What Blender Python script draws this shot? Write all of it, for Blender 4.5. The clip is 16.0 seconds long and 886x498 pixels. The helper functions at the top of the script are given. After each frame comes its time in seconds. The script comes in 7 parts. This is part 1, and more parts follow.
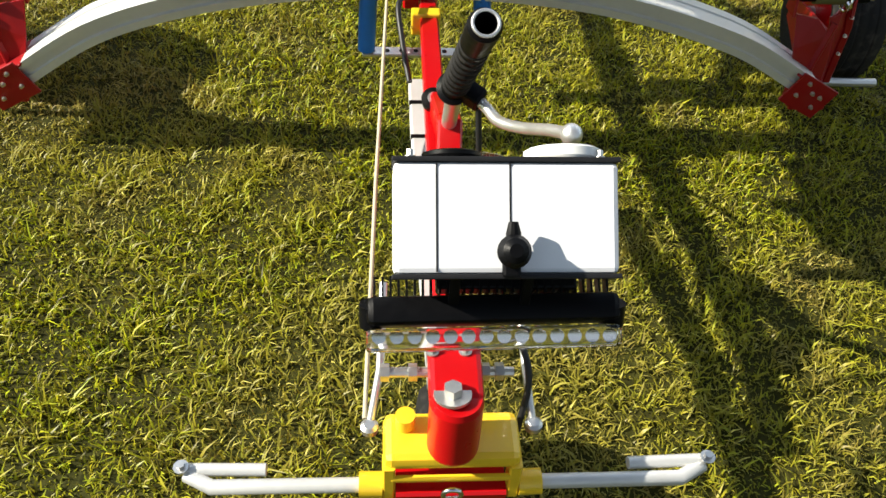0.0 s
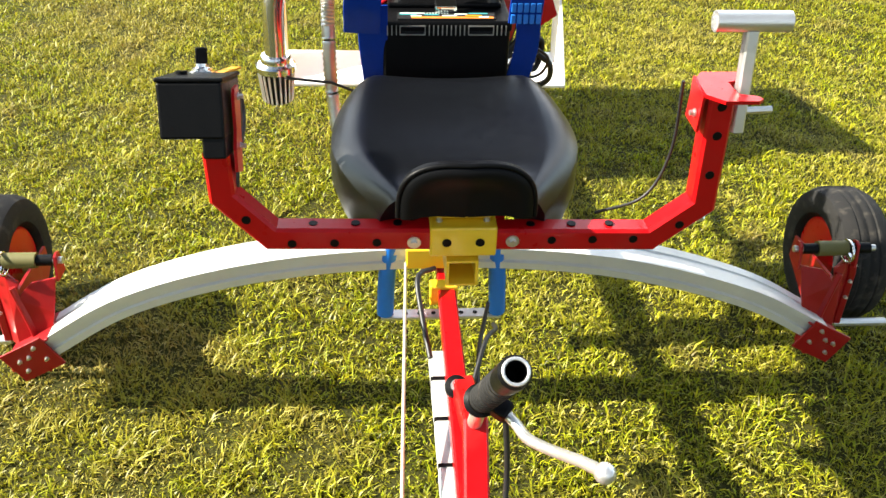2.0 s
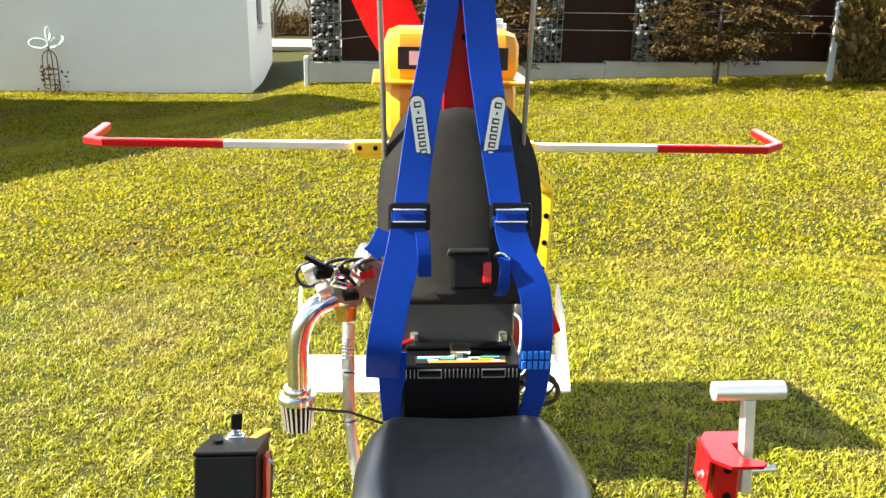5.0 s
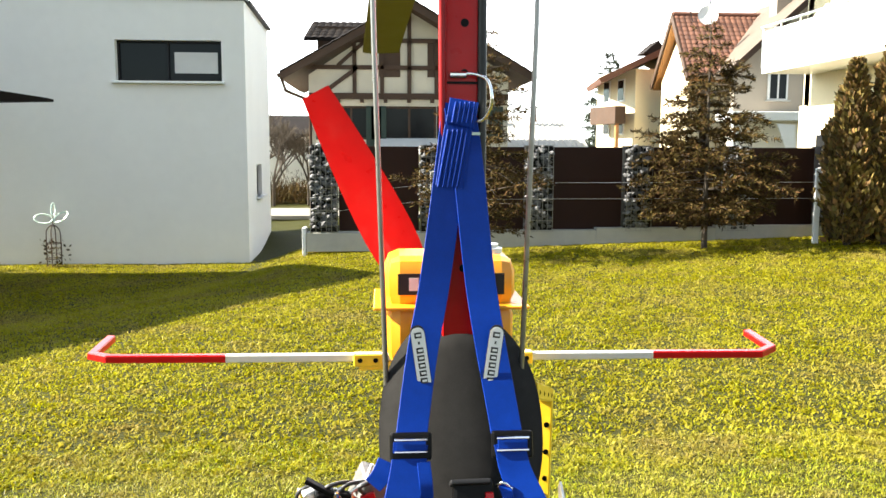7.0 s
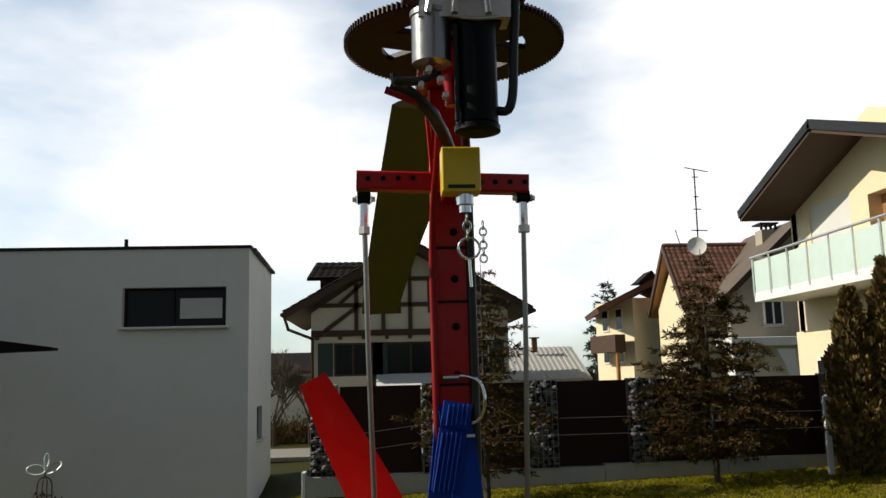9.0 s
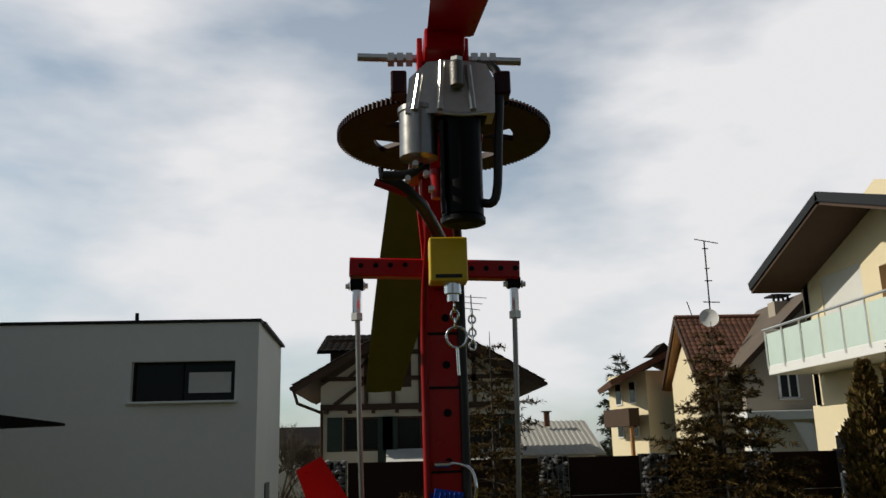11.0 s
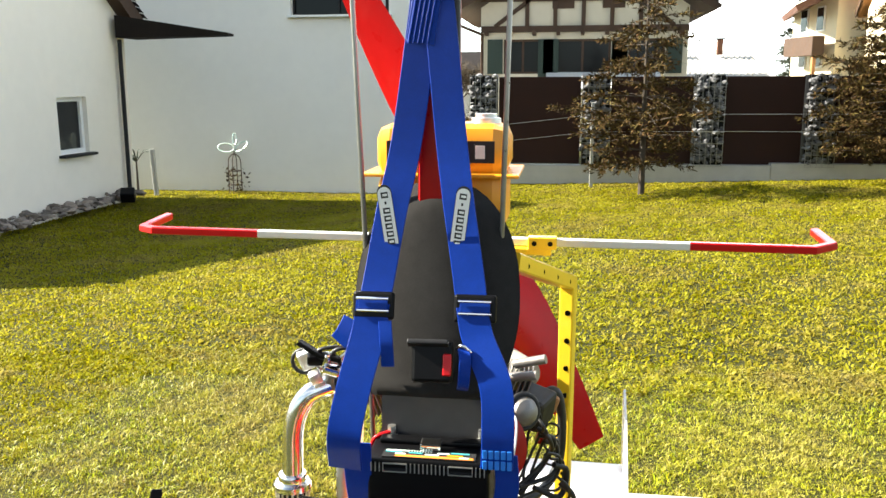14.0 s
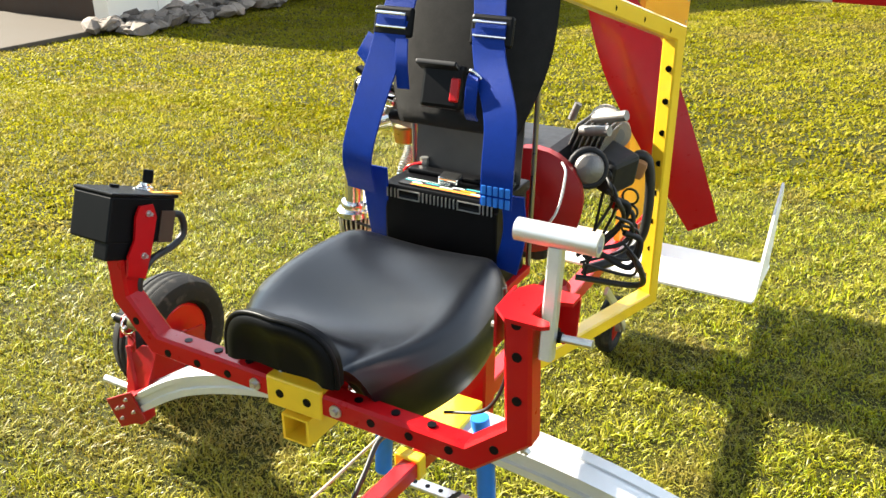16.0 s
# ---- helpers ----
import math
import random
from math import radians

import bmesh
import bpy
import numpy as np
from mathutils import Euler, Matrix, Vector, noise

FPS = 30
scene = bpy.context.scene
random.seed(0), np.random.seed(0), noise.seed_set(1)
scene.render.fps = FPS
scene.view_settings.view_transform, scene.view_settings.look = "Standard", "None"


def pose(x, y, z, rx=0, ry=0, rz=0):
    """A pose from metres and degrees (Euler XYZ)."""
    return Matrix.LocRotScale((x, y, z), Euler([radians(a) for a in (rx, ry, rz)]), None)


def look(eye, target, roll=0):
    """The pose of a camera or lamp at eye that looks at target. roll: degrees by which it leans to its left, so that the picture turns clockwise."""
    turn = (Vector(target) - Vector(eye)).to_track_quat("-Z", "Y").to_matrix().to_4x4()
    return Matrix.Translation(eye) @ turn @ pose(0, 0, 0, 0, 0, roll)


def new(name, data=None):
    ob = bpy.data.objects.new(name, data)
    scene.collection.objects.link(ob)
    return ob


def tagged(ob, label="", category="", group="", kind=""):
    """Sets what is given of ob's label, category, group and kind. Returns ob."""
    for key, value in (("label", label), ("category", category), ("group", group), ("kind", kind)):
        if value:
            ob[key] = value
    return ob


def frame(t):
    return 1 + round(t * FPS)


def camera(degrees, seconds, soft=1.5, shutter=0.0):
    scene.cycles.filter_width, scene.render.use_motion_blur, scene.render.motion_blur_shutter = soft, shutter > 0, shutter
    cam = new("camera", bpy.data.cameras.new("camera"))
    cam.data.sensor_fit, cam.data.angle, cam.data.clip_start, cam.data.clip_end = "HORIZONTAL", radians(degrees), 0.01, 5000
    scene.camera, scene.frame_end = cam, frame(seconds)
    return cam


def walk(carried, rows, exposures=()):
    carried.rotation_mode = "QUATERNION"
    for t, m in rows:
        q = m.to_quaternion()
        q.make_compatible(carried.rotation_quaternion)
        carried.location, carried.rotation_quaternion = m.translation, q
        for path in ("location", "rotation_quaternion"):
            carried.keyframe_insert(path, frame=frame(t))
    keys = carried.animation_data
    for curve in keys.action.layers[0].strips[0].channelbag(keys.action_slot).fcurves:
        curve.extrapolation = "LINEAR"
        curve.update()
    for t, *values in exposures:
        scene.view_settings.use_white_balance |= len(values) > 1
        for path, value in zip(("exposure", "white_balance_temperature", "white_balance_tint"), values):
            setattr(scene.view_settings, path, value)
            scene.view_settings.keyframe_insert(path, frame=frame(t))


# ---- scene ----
cam = camera(55.5, 16.0)
PATH = [
    (0, (-0.094, -1.438, 1.472), (0.046, -0.078, 0.012), 4.2),
    (0.5, (-0.096, -1.382, 1.528), (0.056, 0.082, 0.174), 3.4),
    (1, (-0.108, -1.327, 1.578), (0.016, 0.198, 0.29), 1.8),
    (1.5, (-0.116, -1.307, 1.606), (-0.013, 0.266, 0.376), 1.0),
    (2, (-0.127, -1.309, 1.64), (0.004, 0.322, 0.49), 1.8),
    (2.5, (-0.141, -1.309, 1.673), (-0.013, 0.378, 0.606), 2.3),
    (3, (-0.15, -1.318, 1.706), (-0.018, 0.42, 0.725), 1.7),
    (3.5, (-0.148, -1.315, 1.739), (-0.033, 0.483, 0.871), 0.8),
    (4, (-0.141, -1.31, 1.765), (-0.006, 0.521, 0.971), 0.8),
    (4.5, (-0.152, -1.311, 1.799), (-0.019, 0.56, 1.104), 1.2),
    (7, (-0.173, -1.316, 1.985), (-0.029, 0.664, 1.743), 0.2),
    (7.5, (-0.167, -1.27, 2.034), (-0.04, 0.725, 1.95), -1.3),
    (8, (-0.17, -1.312, 2.068), (-0.022, 0.682, 2.104), -1.2),
    (8.5, (-0.169, -1.331, 2.107), (-0.039, 0.659, 2.263), -1.4),
    (9, (-0.155, -1.339, 2.139), (-0.011, 0.634, 2.437), -1.4),
    (9.2, (-0.153, -1.345, 2.145), (-0.013, 0.62, 2.493), -1.3),
    (10.3, (-0.127, -1.362, 2.160), (-0.003, 0.575, 2.640), -1.4),
    (11.3, (-0.093, -1.382, 2.166), (0.016, 0.561, 2.626), -1.5),
    (11.5, (-0.073, -1.391, 2.162), (-0.005, 0.555, 2.621), -1.2),
    (12, (-0.016, -1.426, 2.105), (-0.067, 0.542, 2.455), -0.2),
    (12.5, (0.043, -1.406, 2.023), (-0.061, 0.58, 2.236), 0.2),
    (13, (0.117, -1.347, 1.938), (-0.022, 0.648, 1.923), 0.3),
    (13.5, (0.187, -1.295, 1.859), (-0.004, 0.679, 1.601), -1.1),
    (14, (0.271, -1.289, 1.813), (-0.01, 0.654, 1.433), -0.1),
    (14.5, (0.394, -1.277, 1.768), (-0.027, 0.617, 1.282), -1.6),
    (15, (0.585, -1.252, 1.735), (-0.109, 0.516, 1.107), -0.7),
    (15.5, (0.733, -1.195, 1.68), (-0.097, 0.46, 0.924), -0.5),
    (16, (0.771, -1.065, 1.645), (-0.091, 0.537, 0.814), 0.3),
]
EXPOSURES = [(0.0, 0.55), (0.5, 0.5), (1.0, 0.75), (1.5, 1.15), (3.5, 1.85), (4.5, 1.95), (7.0, 1.8), (8.0, 0.95), (8.5, 0.35), (9.0, -0.52), (11.5, -1.1), (12.0, -1.2), (12.5, -1.0), (13.0, 0.25), (13.5, 1.25), (14.5, 1.95), (16.0, 1.75)]
walk(cam, [(t, look(eye, target, roll)) for t, eye, target, roll in PATH], EXPOSURES)

# ---- light ----
SUN_EL, SUN_AZ = 34.0, 271.3     # azimuth: where the sun stands, clockwise from +y
world = bpy.data.worlds.new("world")
scene.world = world
world.use_nodes = True
wn, wl = world.node_tree.nodes, world.node_tree.links
bg = wn["Background"]
sky = wn.new("ShaderNodeTexSky")
sky.sky_type = "NISHITA"
sky.sun_disc = False
sky.sun_elevation, sky.sun_rotation = radians(SUN_EL), radians(SUN_AZ)
sky.air_density, sky.dust_density = 1.0, 1.2
coord = wn.new("ShaderNodeTexCoord")
smap = wn.new("ShaderNodeMapping")
smap.inputs["Scale"].default_value = (1.0, 1.0, 2.6)
cl = wn.new("ShaderNodeTexNoise")
cl.inputs["Scale"].default_value, cl.inputs["Detail"].default_value, cl.inputs["Roughness"].default_value = 1.5, 6, 0.5
cramp = wn.new("ShaderNodeValToRGB")
cramp.color_ramp.elements[0].position, cramp.color_ramp.elements[1].position = 0.485, 0.63
cmix = wn.new("ShaderNodeMixRGB")
cmix.inputs[2].default_value = (36.0, 36.0, 36.6, 1)
wl.new(coord.outputs["Generated"], smap.inputs["Vector"])
wl.new(smap.outputs["Vector"], cl.inputs["Vector"])
wl.new(cl.outputs["Fac"], cramp.inputs["Fac"])
sep = wn.new("ShaderNodeSeparateXYZ")
low = wn.new("ShaderNodeMapRange")
low.inputs["From Min"].default_value, low.inputs["From Max"].default_value = 0.45, 0.98
low.inputs["To Min"].default_value, low.inputs["To Max"].default_value = 1.0, 0.05
veil = wn.new("ShaderNodeMath")
veil.operation = "MULTIPLY_ADD"
veil.inputs[1].default_value, veil.inputs[2].default_value = 0.70, 0.34
thin = wn.new("ShaderNodeMath")
thin.operation = "MULTIPLY"
wl.new(coord.outputs["Generated"], sep.inputs[0])
wl.new(sep.outputs["Z"], low.inputs["Value"])
wl.new(cramp.outputs["Color"], veil.inputs[0])
wl.new(veil.outputs[0], thin.inputs[0])
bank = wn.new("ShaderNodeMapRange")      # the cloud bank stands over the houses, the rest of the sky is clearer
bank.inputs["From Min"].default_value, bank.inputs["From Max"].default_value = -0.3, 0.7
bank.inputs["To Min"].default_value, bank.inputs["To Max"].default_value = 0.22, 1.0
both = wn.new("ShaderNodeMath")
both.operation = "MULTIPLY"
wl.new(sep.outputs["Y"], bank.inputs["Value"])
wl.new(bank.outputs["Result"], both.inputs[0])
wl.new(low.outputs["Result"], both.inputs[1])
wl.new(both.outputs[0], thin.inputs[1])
wl.new(thin.outputs[0], cmix.inputs[0])
clear = wn.new("ShaderNodeMixRGB")
clear.blend_type = "MULTIPLY"
clear.inputs[0].default_value = 1.0
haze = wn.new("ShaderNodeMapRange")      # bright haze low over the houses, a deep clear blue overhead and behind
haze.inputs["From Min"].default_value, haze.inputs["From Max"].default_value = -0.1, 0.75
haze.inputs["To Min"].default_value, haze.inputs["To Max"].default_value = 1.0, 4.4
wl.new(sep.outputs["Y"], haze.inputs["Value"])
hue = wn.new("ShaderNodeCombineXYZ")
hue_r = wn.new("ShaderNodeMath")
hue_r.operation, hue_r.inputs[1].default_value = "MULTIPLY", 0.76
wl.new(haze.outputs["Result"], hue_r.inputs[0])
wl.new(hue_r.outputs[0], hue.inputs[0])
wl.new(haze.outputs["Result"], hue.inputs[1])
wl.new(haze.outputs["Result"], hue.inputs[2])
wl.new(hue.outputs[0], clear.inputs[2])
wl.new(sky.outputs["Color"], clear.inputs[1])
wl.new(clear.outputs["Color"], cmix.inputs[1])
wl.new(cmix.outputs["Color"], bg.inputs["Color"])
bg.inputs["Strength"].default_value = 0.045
sun = new("sun", bpy.data.lights.new("sun", "SUN"))
sun.data.energy, sun.data.angle, sun.data.color = 7.0, radians(0.6), (1.0, 0.93, 0.79)
sd = Vector((math.sin(radians(SUN_AZ)) * math.cos(radians(SUN_EL)), math.cos(radians(SUN_AZ)) * math.cos(radians(SUN_EL)), math.sin(radians(SUN_EL))))
sun.matrix_world = look(sd * 50, (0, 0, 0))


# ---- materials ----
def mat(name, color, rough=0.5, metal=0.0, var=0.08, scale=40.0, bump=0.0, bscale=200.0, coat=0.0, dirt=0.0, dirt_color=(0.10, 0.08, 0.06), spec=0.5):
    """A painted or raw surface: colour varied at two scales, fine relief, specks of dirt."""
    m = bpy.data.materials.new(name)
    m.use_nodes = True
    n, l = m.node_tree.nodes, m.node_tree.links
    b = n["Principled BSDF"]
    b.inputs["Metallic"].default_value = metal
    b.inputs["Coat Weight"].default_value = coat
    b.inputs["Coat Roughness"].default_value = 0.08
    b.inputs["Specular IOR Level"].default_value = spec
    tc = n.new("ShaderNodeTexCoord")
    n1, n2 = n.new("ShaderNodeTexNoise"), n.new("ShaderNodeTexNoise")
    n1.inputs["Scale"].default_value, n1.inputs["Detail"].default_value = scale, 5
    n2.inputs["Scale"].default_value, n2.inputs["Detail"].default_value = scale * 0.13, 3
    for k in (n1, n2):
        l.new(tc.outputs["Object"], k.inputs["Vector"])
    add = n.new("ShaderNodeMath")
    add.operation = "ADD"
    l.new(n1.outputs["Fac"], add.inputs[0])
    l.new(n2.outputs["Fac"], add.inputs[1])
    ramp = n.new("ShaderNodeMapRange")
    ramp.inputs["From Min"].default_value, ramp.inputs["From Max"].default_value = 0.6, 1.4
    ramp.inputs["To Min"].default_value, ramp.inputs["To Max"].default_value = 1 - var, 1 + var
    l.new(add.outputs[0], ramp.inputs["Value"])
    mul = n.new("ShaderNodeMixRGB")
    mul.blend_type = "MULTIPLY"
    mul.inputs[0].default_value = 1
    mul.inputs[1].default_value = (*color, 1)
    l.new(ramp.outputs["Result"], mul.inputs[2])
    out = mul.outputs["Color"]
    if dirt:
        n3 = n.new("ShaderNodeTexNoise")
        n3.inputs["Scale"].default_value, n3.inputs["Detail"].default_value = scale * 0.5, 8
        l.new(tc.outputs["Object"], n3.inputs["Vector"])
        dr = n.new("ShaderNodeMapRange")
        dr.inputs["From Min"].default_value, dr.inputs["From Max"].default_value = 0.55, 0.8
        dr.inputs["To Max"].default_value = dirt
        l.new(n3.outputs["Fac"], dr.inputs["Value"])
        dm = n.new("ShaderNodeMixRGB")
        dm.inputs[2].default_value = (*dirt_color, 1)
        l.new(dr.outputs["Result"], dm.inputs[0])
        l.new(out, dm.inputs[1])
        out = dm.outputs["Color"]
    l.new(out, b.inputs["Base Color"])
    rr = n.new("ShaderNodeMapRange")
    rr.inputs["To Min"].default_value, rr.inputs["To Max"].default_value = max(0.02, rough * 0.75), min(1, rough * 1.25)
    l.new(n1.outputs["Fac"], rr.inputs["Value"])
    l.new(rr.outputs["Result"], b.inputs["Roughness"])
    if bump:
        nb = n.new("ShaderNodeTexNoise")
        nb.inputs["Scale"].default_value, nb.inputs["Detail"].default_value = bscale, 3
        l.new(tc.outputs["Object"], nb.inputs["Vector"])
        bp = n.new("ShaderNodeBump")
        bp.inputs["Strength"].default_value, bp.inputs["Distance"].default_value = bump, 0.01
        l.new(nb.outputs["Fac"], bp.inputs["Height"])
        l.new(bp.outputs["Normal"], b.inputs["Normal"])
    return m


def island_var(m, low, high, hue=0.0, source="ShaderNodeNewGeometry"):
    """Vary a material's colour from loose piece to loose piece, or from object to object."""
    n, l = m.node_tree.nodes, m.node_tree.links
    b = n["Principled BSDF"]
    src = b.inputs["Base Color"].links[0].from_socket
    g = n.new(source).outputs["Random" if source.endswith("Info") else "Random Per Island"]
    mr = n.new("ShaderNodeMapRange")
    mr.inputs["To Min"].default_value, mr.inputs["To Max"].default_value = low, high
    l.new(g, mr.inputs["Value"])
    hs = n.new("ShaderNodeHueSaturation")
    l.new(mr.outputs["Result"], hs.inputs["Value"])
    if hue:
        hr = n.new("ShaderNodeMapRange")
        hr.inputs["To Min"].default_value, hr.inputs["To Max"].default_value = 0.5 - hue, 0.5 + hue
        mm = n.new("ShaderNodeMath")
        mm.operation = "FRACT"
        m2 = n.new("ShaderNodeMath")
        m2.operation = "MULTIPLY"
        m2.inputs[1].default_value = 7.31
        l.new(g, m2.inputs[0])
        l.new(m2.outputs[0], mm.inputs[0])
        l.new(mm.outputs[0], hr.inputs["Value"])
        l.new(hr.outputs["Result"], hs.inputs["Hue"])
    l.new(src, hs.inputs["Color"])
    l.new(hs.outputs["Color"], b.inputs["Base Color"])
    return m


M_REDM = mat("weathered_red_steel", (0.27, 0.004, 0.006), 0.4, 0, 0.1, 30, 0.03, 300, dirt=0.2, spec=0.3)
M_RED = mat("red_paint", (0.42, 0.003, 0.005), 0.30, 0, 0.08, 30, 0.02, 300, coat=0.15, dirt=0.10, spec=0.22)
# red of the ring gear and lugs, with the underside's deep shade put into its colour
M_REDD = mat("shade_dark_red", (0.030, 0.0025, 0.004), 0.45, 0, 0.12, 30, 0.03, 300, dirt=0.15, spec=0.3)
M_YEL = mat("yellow_paint", (0.80, 0.52, 0.02), 0.35, 0, 0.06, 30, 0.02, 300, coat=0.4, dirt=0.12)
M_TANK = mat("orange_yellow_plastic", (0.76, 0.32, 0.012), 0.38, 0, 0.05, 20, 0.02, 200)
M_ALU = mat("aluminium", (0.72, 0.72, 0.71), 0.38, 0.85, 0.06, 60, 0.02, 500, dirt=0.08)
M_STEEL = mat("polished_steel", (0.75, 0.75, 0.76), 0.16, 1.0, 0.05, 50)
M_ROD = mat("dull_steel_rod", (0.30, 0.29, 0.28), 0.30, 0.9, 0.12, 60)
M_ZINC = mat("zinc_bolt", (0.62, 0.61, 0.58), 0.35, 0.9, 0.10, 120, dirt=0.2)
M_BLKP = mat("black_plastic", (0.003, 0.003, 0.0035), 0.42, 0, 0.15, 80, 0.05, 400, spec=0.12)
M_VINYL = mat("black_vinyl", (0.003, 0.0035, 0.005), 0.34, 0, 0.12, 60, 0.04, 900, spec=0.42)
M_CLOTH = mat("black_cloth", (0.023, 0.022, 0.021), 0.9, 0, 0.2, 300, 0.3, 1500, spec=0.06)
M_RUBBER = mat("tyre_rubber", (0.013, 0.0125, 0.012), 0.75, 0, 0.25, 60, 0.15, 300, dirt=0.35, dirt_color=(0.16, 0.14, 0.11), spec=0.2)
M_BLUE = mat("blue_webbing", (0.0005, 0.026, 0.23), 0.40, 0, 0.10, 300, 0.25, 1400, spec=0.14)
M_BLUER = mat("blue_rubber", (0.01, 0.16, 0.60), 0.45, 0, 0.08, 60, 0.05, 300)
M_WHITE = mat("white_paint", (0.78, 0.78, 0.76), 0.4, 0, 0.04, 30, dirt=0.12, dirt_color=(0.35, 0.33, 0.30))
M_GREYBOX = mat("pale_grey_panel", (0.70, 0.71, 0.74), 0.45, 0, 0.04, 25, 0.02, 300)
M_GREY = mat("dark_grey_sheet", (0.012, 0.012, 0.0135), 0.55, 0.0, 0.12, 50, spec=0.25)
M_OLIVE = mat("olive_blade", (0.115, 0.105, 0.032), 0.55, 0, 0.12, 12, dirt=0.2, spec=0.3)
M_ANOD = mat("anodised_aluminium", (0.62, 0.62, 0.60), 0.45, 0.35, 0.05, 60, 0.02, 500, dirt=0.10, dirt_color=(0.3, 0.3, 0.29))
M_TEAL = mat("teal_print", (0.06, 0.34, 0.36), 0.5, 0, 0.1, 60)
M_SHEET = mat("worn_grey_sheet", (0.045, 0.044, 0.043), 0.5, 0.3, 0.2, 30, dirt=0.2)
M_CASE = mat("cast_aluminium", (0.20, 0.19, 0.18), 0.5, 0.6, 0.2, 60, 0.15, 200, dirt=0.4)
M_CABLE = mat("black_cable", (0.009, 0.009, 0.009), 0.5, 0, 0.1, 80)
M_ROPE = mat("pale_cord", (0.45, 0.40, 0.28), 0.8, 0, 0.15, 400)
M_ORANGE = mat("orange_label", (0.75, 0.22, 0.03), 0.5, 0, 0.1, 60)
M_GOLD = mat("brass", (0.65, 0.42, 0.10), 0.3, 0.9, 0.1, 60)
M_CLEAR = bpy.data.materials.new("clear_lens")
M_CLEAR.use_nodes = True
M_CLEAR.node_tree.nodes["Principled BSDF"].inputs["Transmission Weight"].default_value = 1.0
M_CLEAR.node_tree.nodes["Principled BSDF"].inputs["Base Color"].default_value = (0.97, 0.97, 0.97, 1)
M_CLEAR.node_tree.nodes["Principled BSDF"].inputs["Roughness"].default_value = 0.08
M_GLASS = mat("dark_window_glass", (0.008, 0.009, 0.011), 0.08, 0, 0.1, 2, spec=0.25)
M_RENDERW = mat("white_render", (0.82, 0.805, 0.765), 0.9, 0, 0.03, 6, 0.15, 120, dirt=0.06, dirt_color=(0.45, 0.44, 0.40))
M_RENDERG = mat("grey_render", (0.80, 0.75, 0.66), 0.9, 0, 0.04, 5, 0.15, 120, dirt=0.08, dirt_color=(0.4, 0.38, 0.33))
M_CREAM = mat("cream_render", (0.72, 0.62, 0.42), 0.9, 0, 0.04, 5, 0.15, 120, dirt=0.06, dirt_color=(0.4, 0.35, 0.25))
M_CREAMG = mat("greyed_cream_render", (0.60, 0.55, 0.44), 0.9, 0, 0.05, 5, 0.15, 120, dirt=0.08, dirt_color=(0.4, 0.35, 0.27), spec=0.2)
M_TAUPE = mat("taupe_render", (0.36, 0.31, 0.25), 0.9, 0, 0.06, 5, 0.15, 120)
M_WEATHER = mat("weathered_roof", (0.13, 0.105, 0.085), 0.85, 0, 0.2, 8, 0.2, 60, spec=0.2)
M_TIMBER = mat("dark_timber", (0.055, 0.028, 0.014), 0.75, 0, 0.25, 10, 0.1, 60)
M_WOOD = mat("warm_timber", (0.32, 0.15, 0.05), 0.65, 0, 0.25, 10, 0.1, 60)
M_TILE = island_var(mat("brown_roof_tile", (0.13, 0.055, 0.032), 0.75, 0, 0.2, 12, 0.1, 60), 0.7, 1.25)
M_TILED = island_var(mat("dark_roof_tile", (0.020, 0.016, 0.014), 0.85, 0, 0.2, 12, 0.1, 60, spec=0.08), 0.7, 1.25)
M_PANEL = mat("brown_fence_panel", (0.030, 0.012, 0.008), 0.6, 0, 0.15, 3, 0.03, 60, spec=0.15)
M_STONE = island_var(mat("gabion_stone", (0.13, 0.13, 0.135), 0.85, 0, 0.3, 12, 0.3, 60), 0.35, 1.6)
M_RUBBLE = island_var(mat("edging_stone", (0.19, 0.155, 0.125), 0.85, 0, 0.25, 12, 0.3, 60), 0.45, 1.5, source="ShaderNodeObjectInfo")
M_CONC = mat("concrete", (0.42, 0.41, 0.38), 0.9, 0, 0.12, 6, 0.2, 90, dirt=0.2, dirt_color=(0.2, 0.19, 0.16))
M_PAVE = mat("pale_paving", (0.24, 0.22, 0.19), 0.9, 0, 0.12, 3, 0.2, 90)
# paving darkened to brown-grey in place of a shadow over the patio
M_PATIO = mat("shade_toned_paving", (0.085, 0.070, 0.055), 0.9, 0, 0.15, 3, 0.2, 90, spec=0.2)
M_BARK = mat("bark", (0.045, 0.033, 0.022), 0.9, 0, 0.3, 20, 0.5, 80)
M_NEEDLE = island_var(mat("tawny_needles", (0.062, 0.040, 0.012), 0.8, 0, 0.2, 30, spec=0.1), 0.2, 1.7, 0.03)
M_HEDGE = island_var(mat("hedge_bronze", (0.13, 0.085, 0.018), 0.8, 0, 0.2, 30), 0.3, 1.5, 0.03)
M_DARKFIR = island_var(mat("fir_green", (0.03, 0.04, 0.02), 0.8, 0, 0.2, 30), 0.5, 1.4)
M_GRASS = island_var(mat("grass_blade", (0.242, 0.250, 0.005), 0.42, 0, 0.15, 3, spec=0.26), 0.15, 2.05, 0.03)
M_FARGRASS = island_var(mat("far_grass_blade", (0.260, 0.238, 0.004), 0.5, 0, 0.15, 3, spec=0.08), 0.65, 1.3, 0.02)
M_STRAW = island_var(mat("dry_grass_blade", (0.52, 0.455, 0.10), 0.6, 0, 0.15, 3, spec=0.2), 0.35, 1.4)
M_BLKBAR = mat("black_print", (0.01, 0.01, 0.01), 0.6)
M_FROST = mat("frosted_glass_panel", (0.55, 0.66, 0.60), 0.35, 0, 0.05, 4)
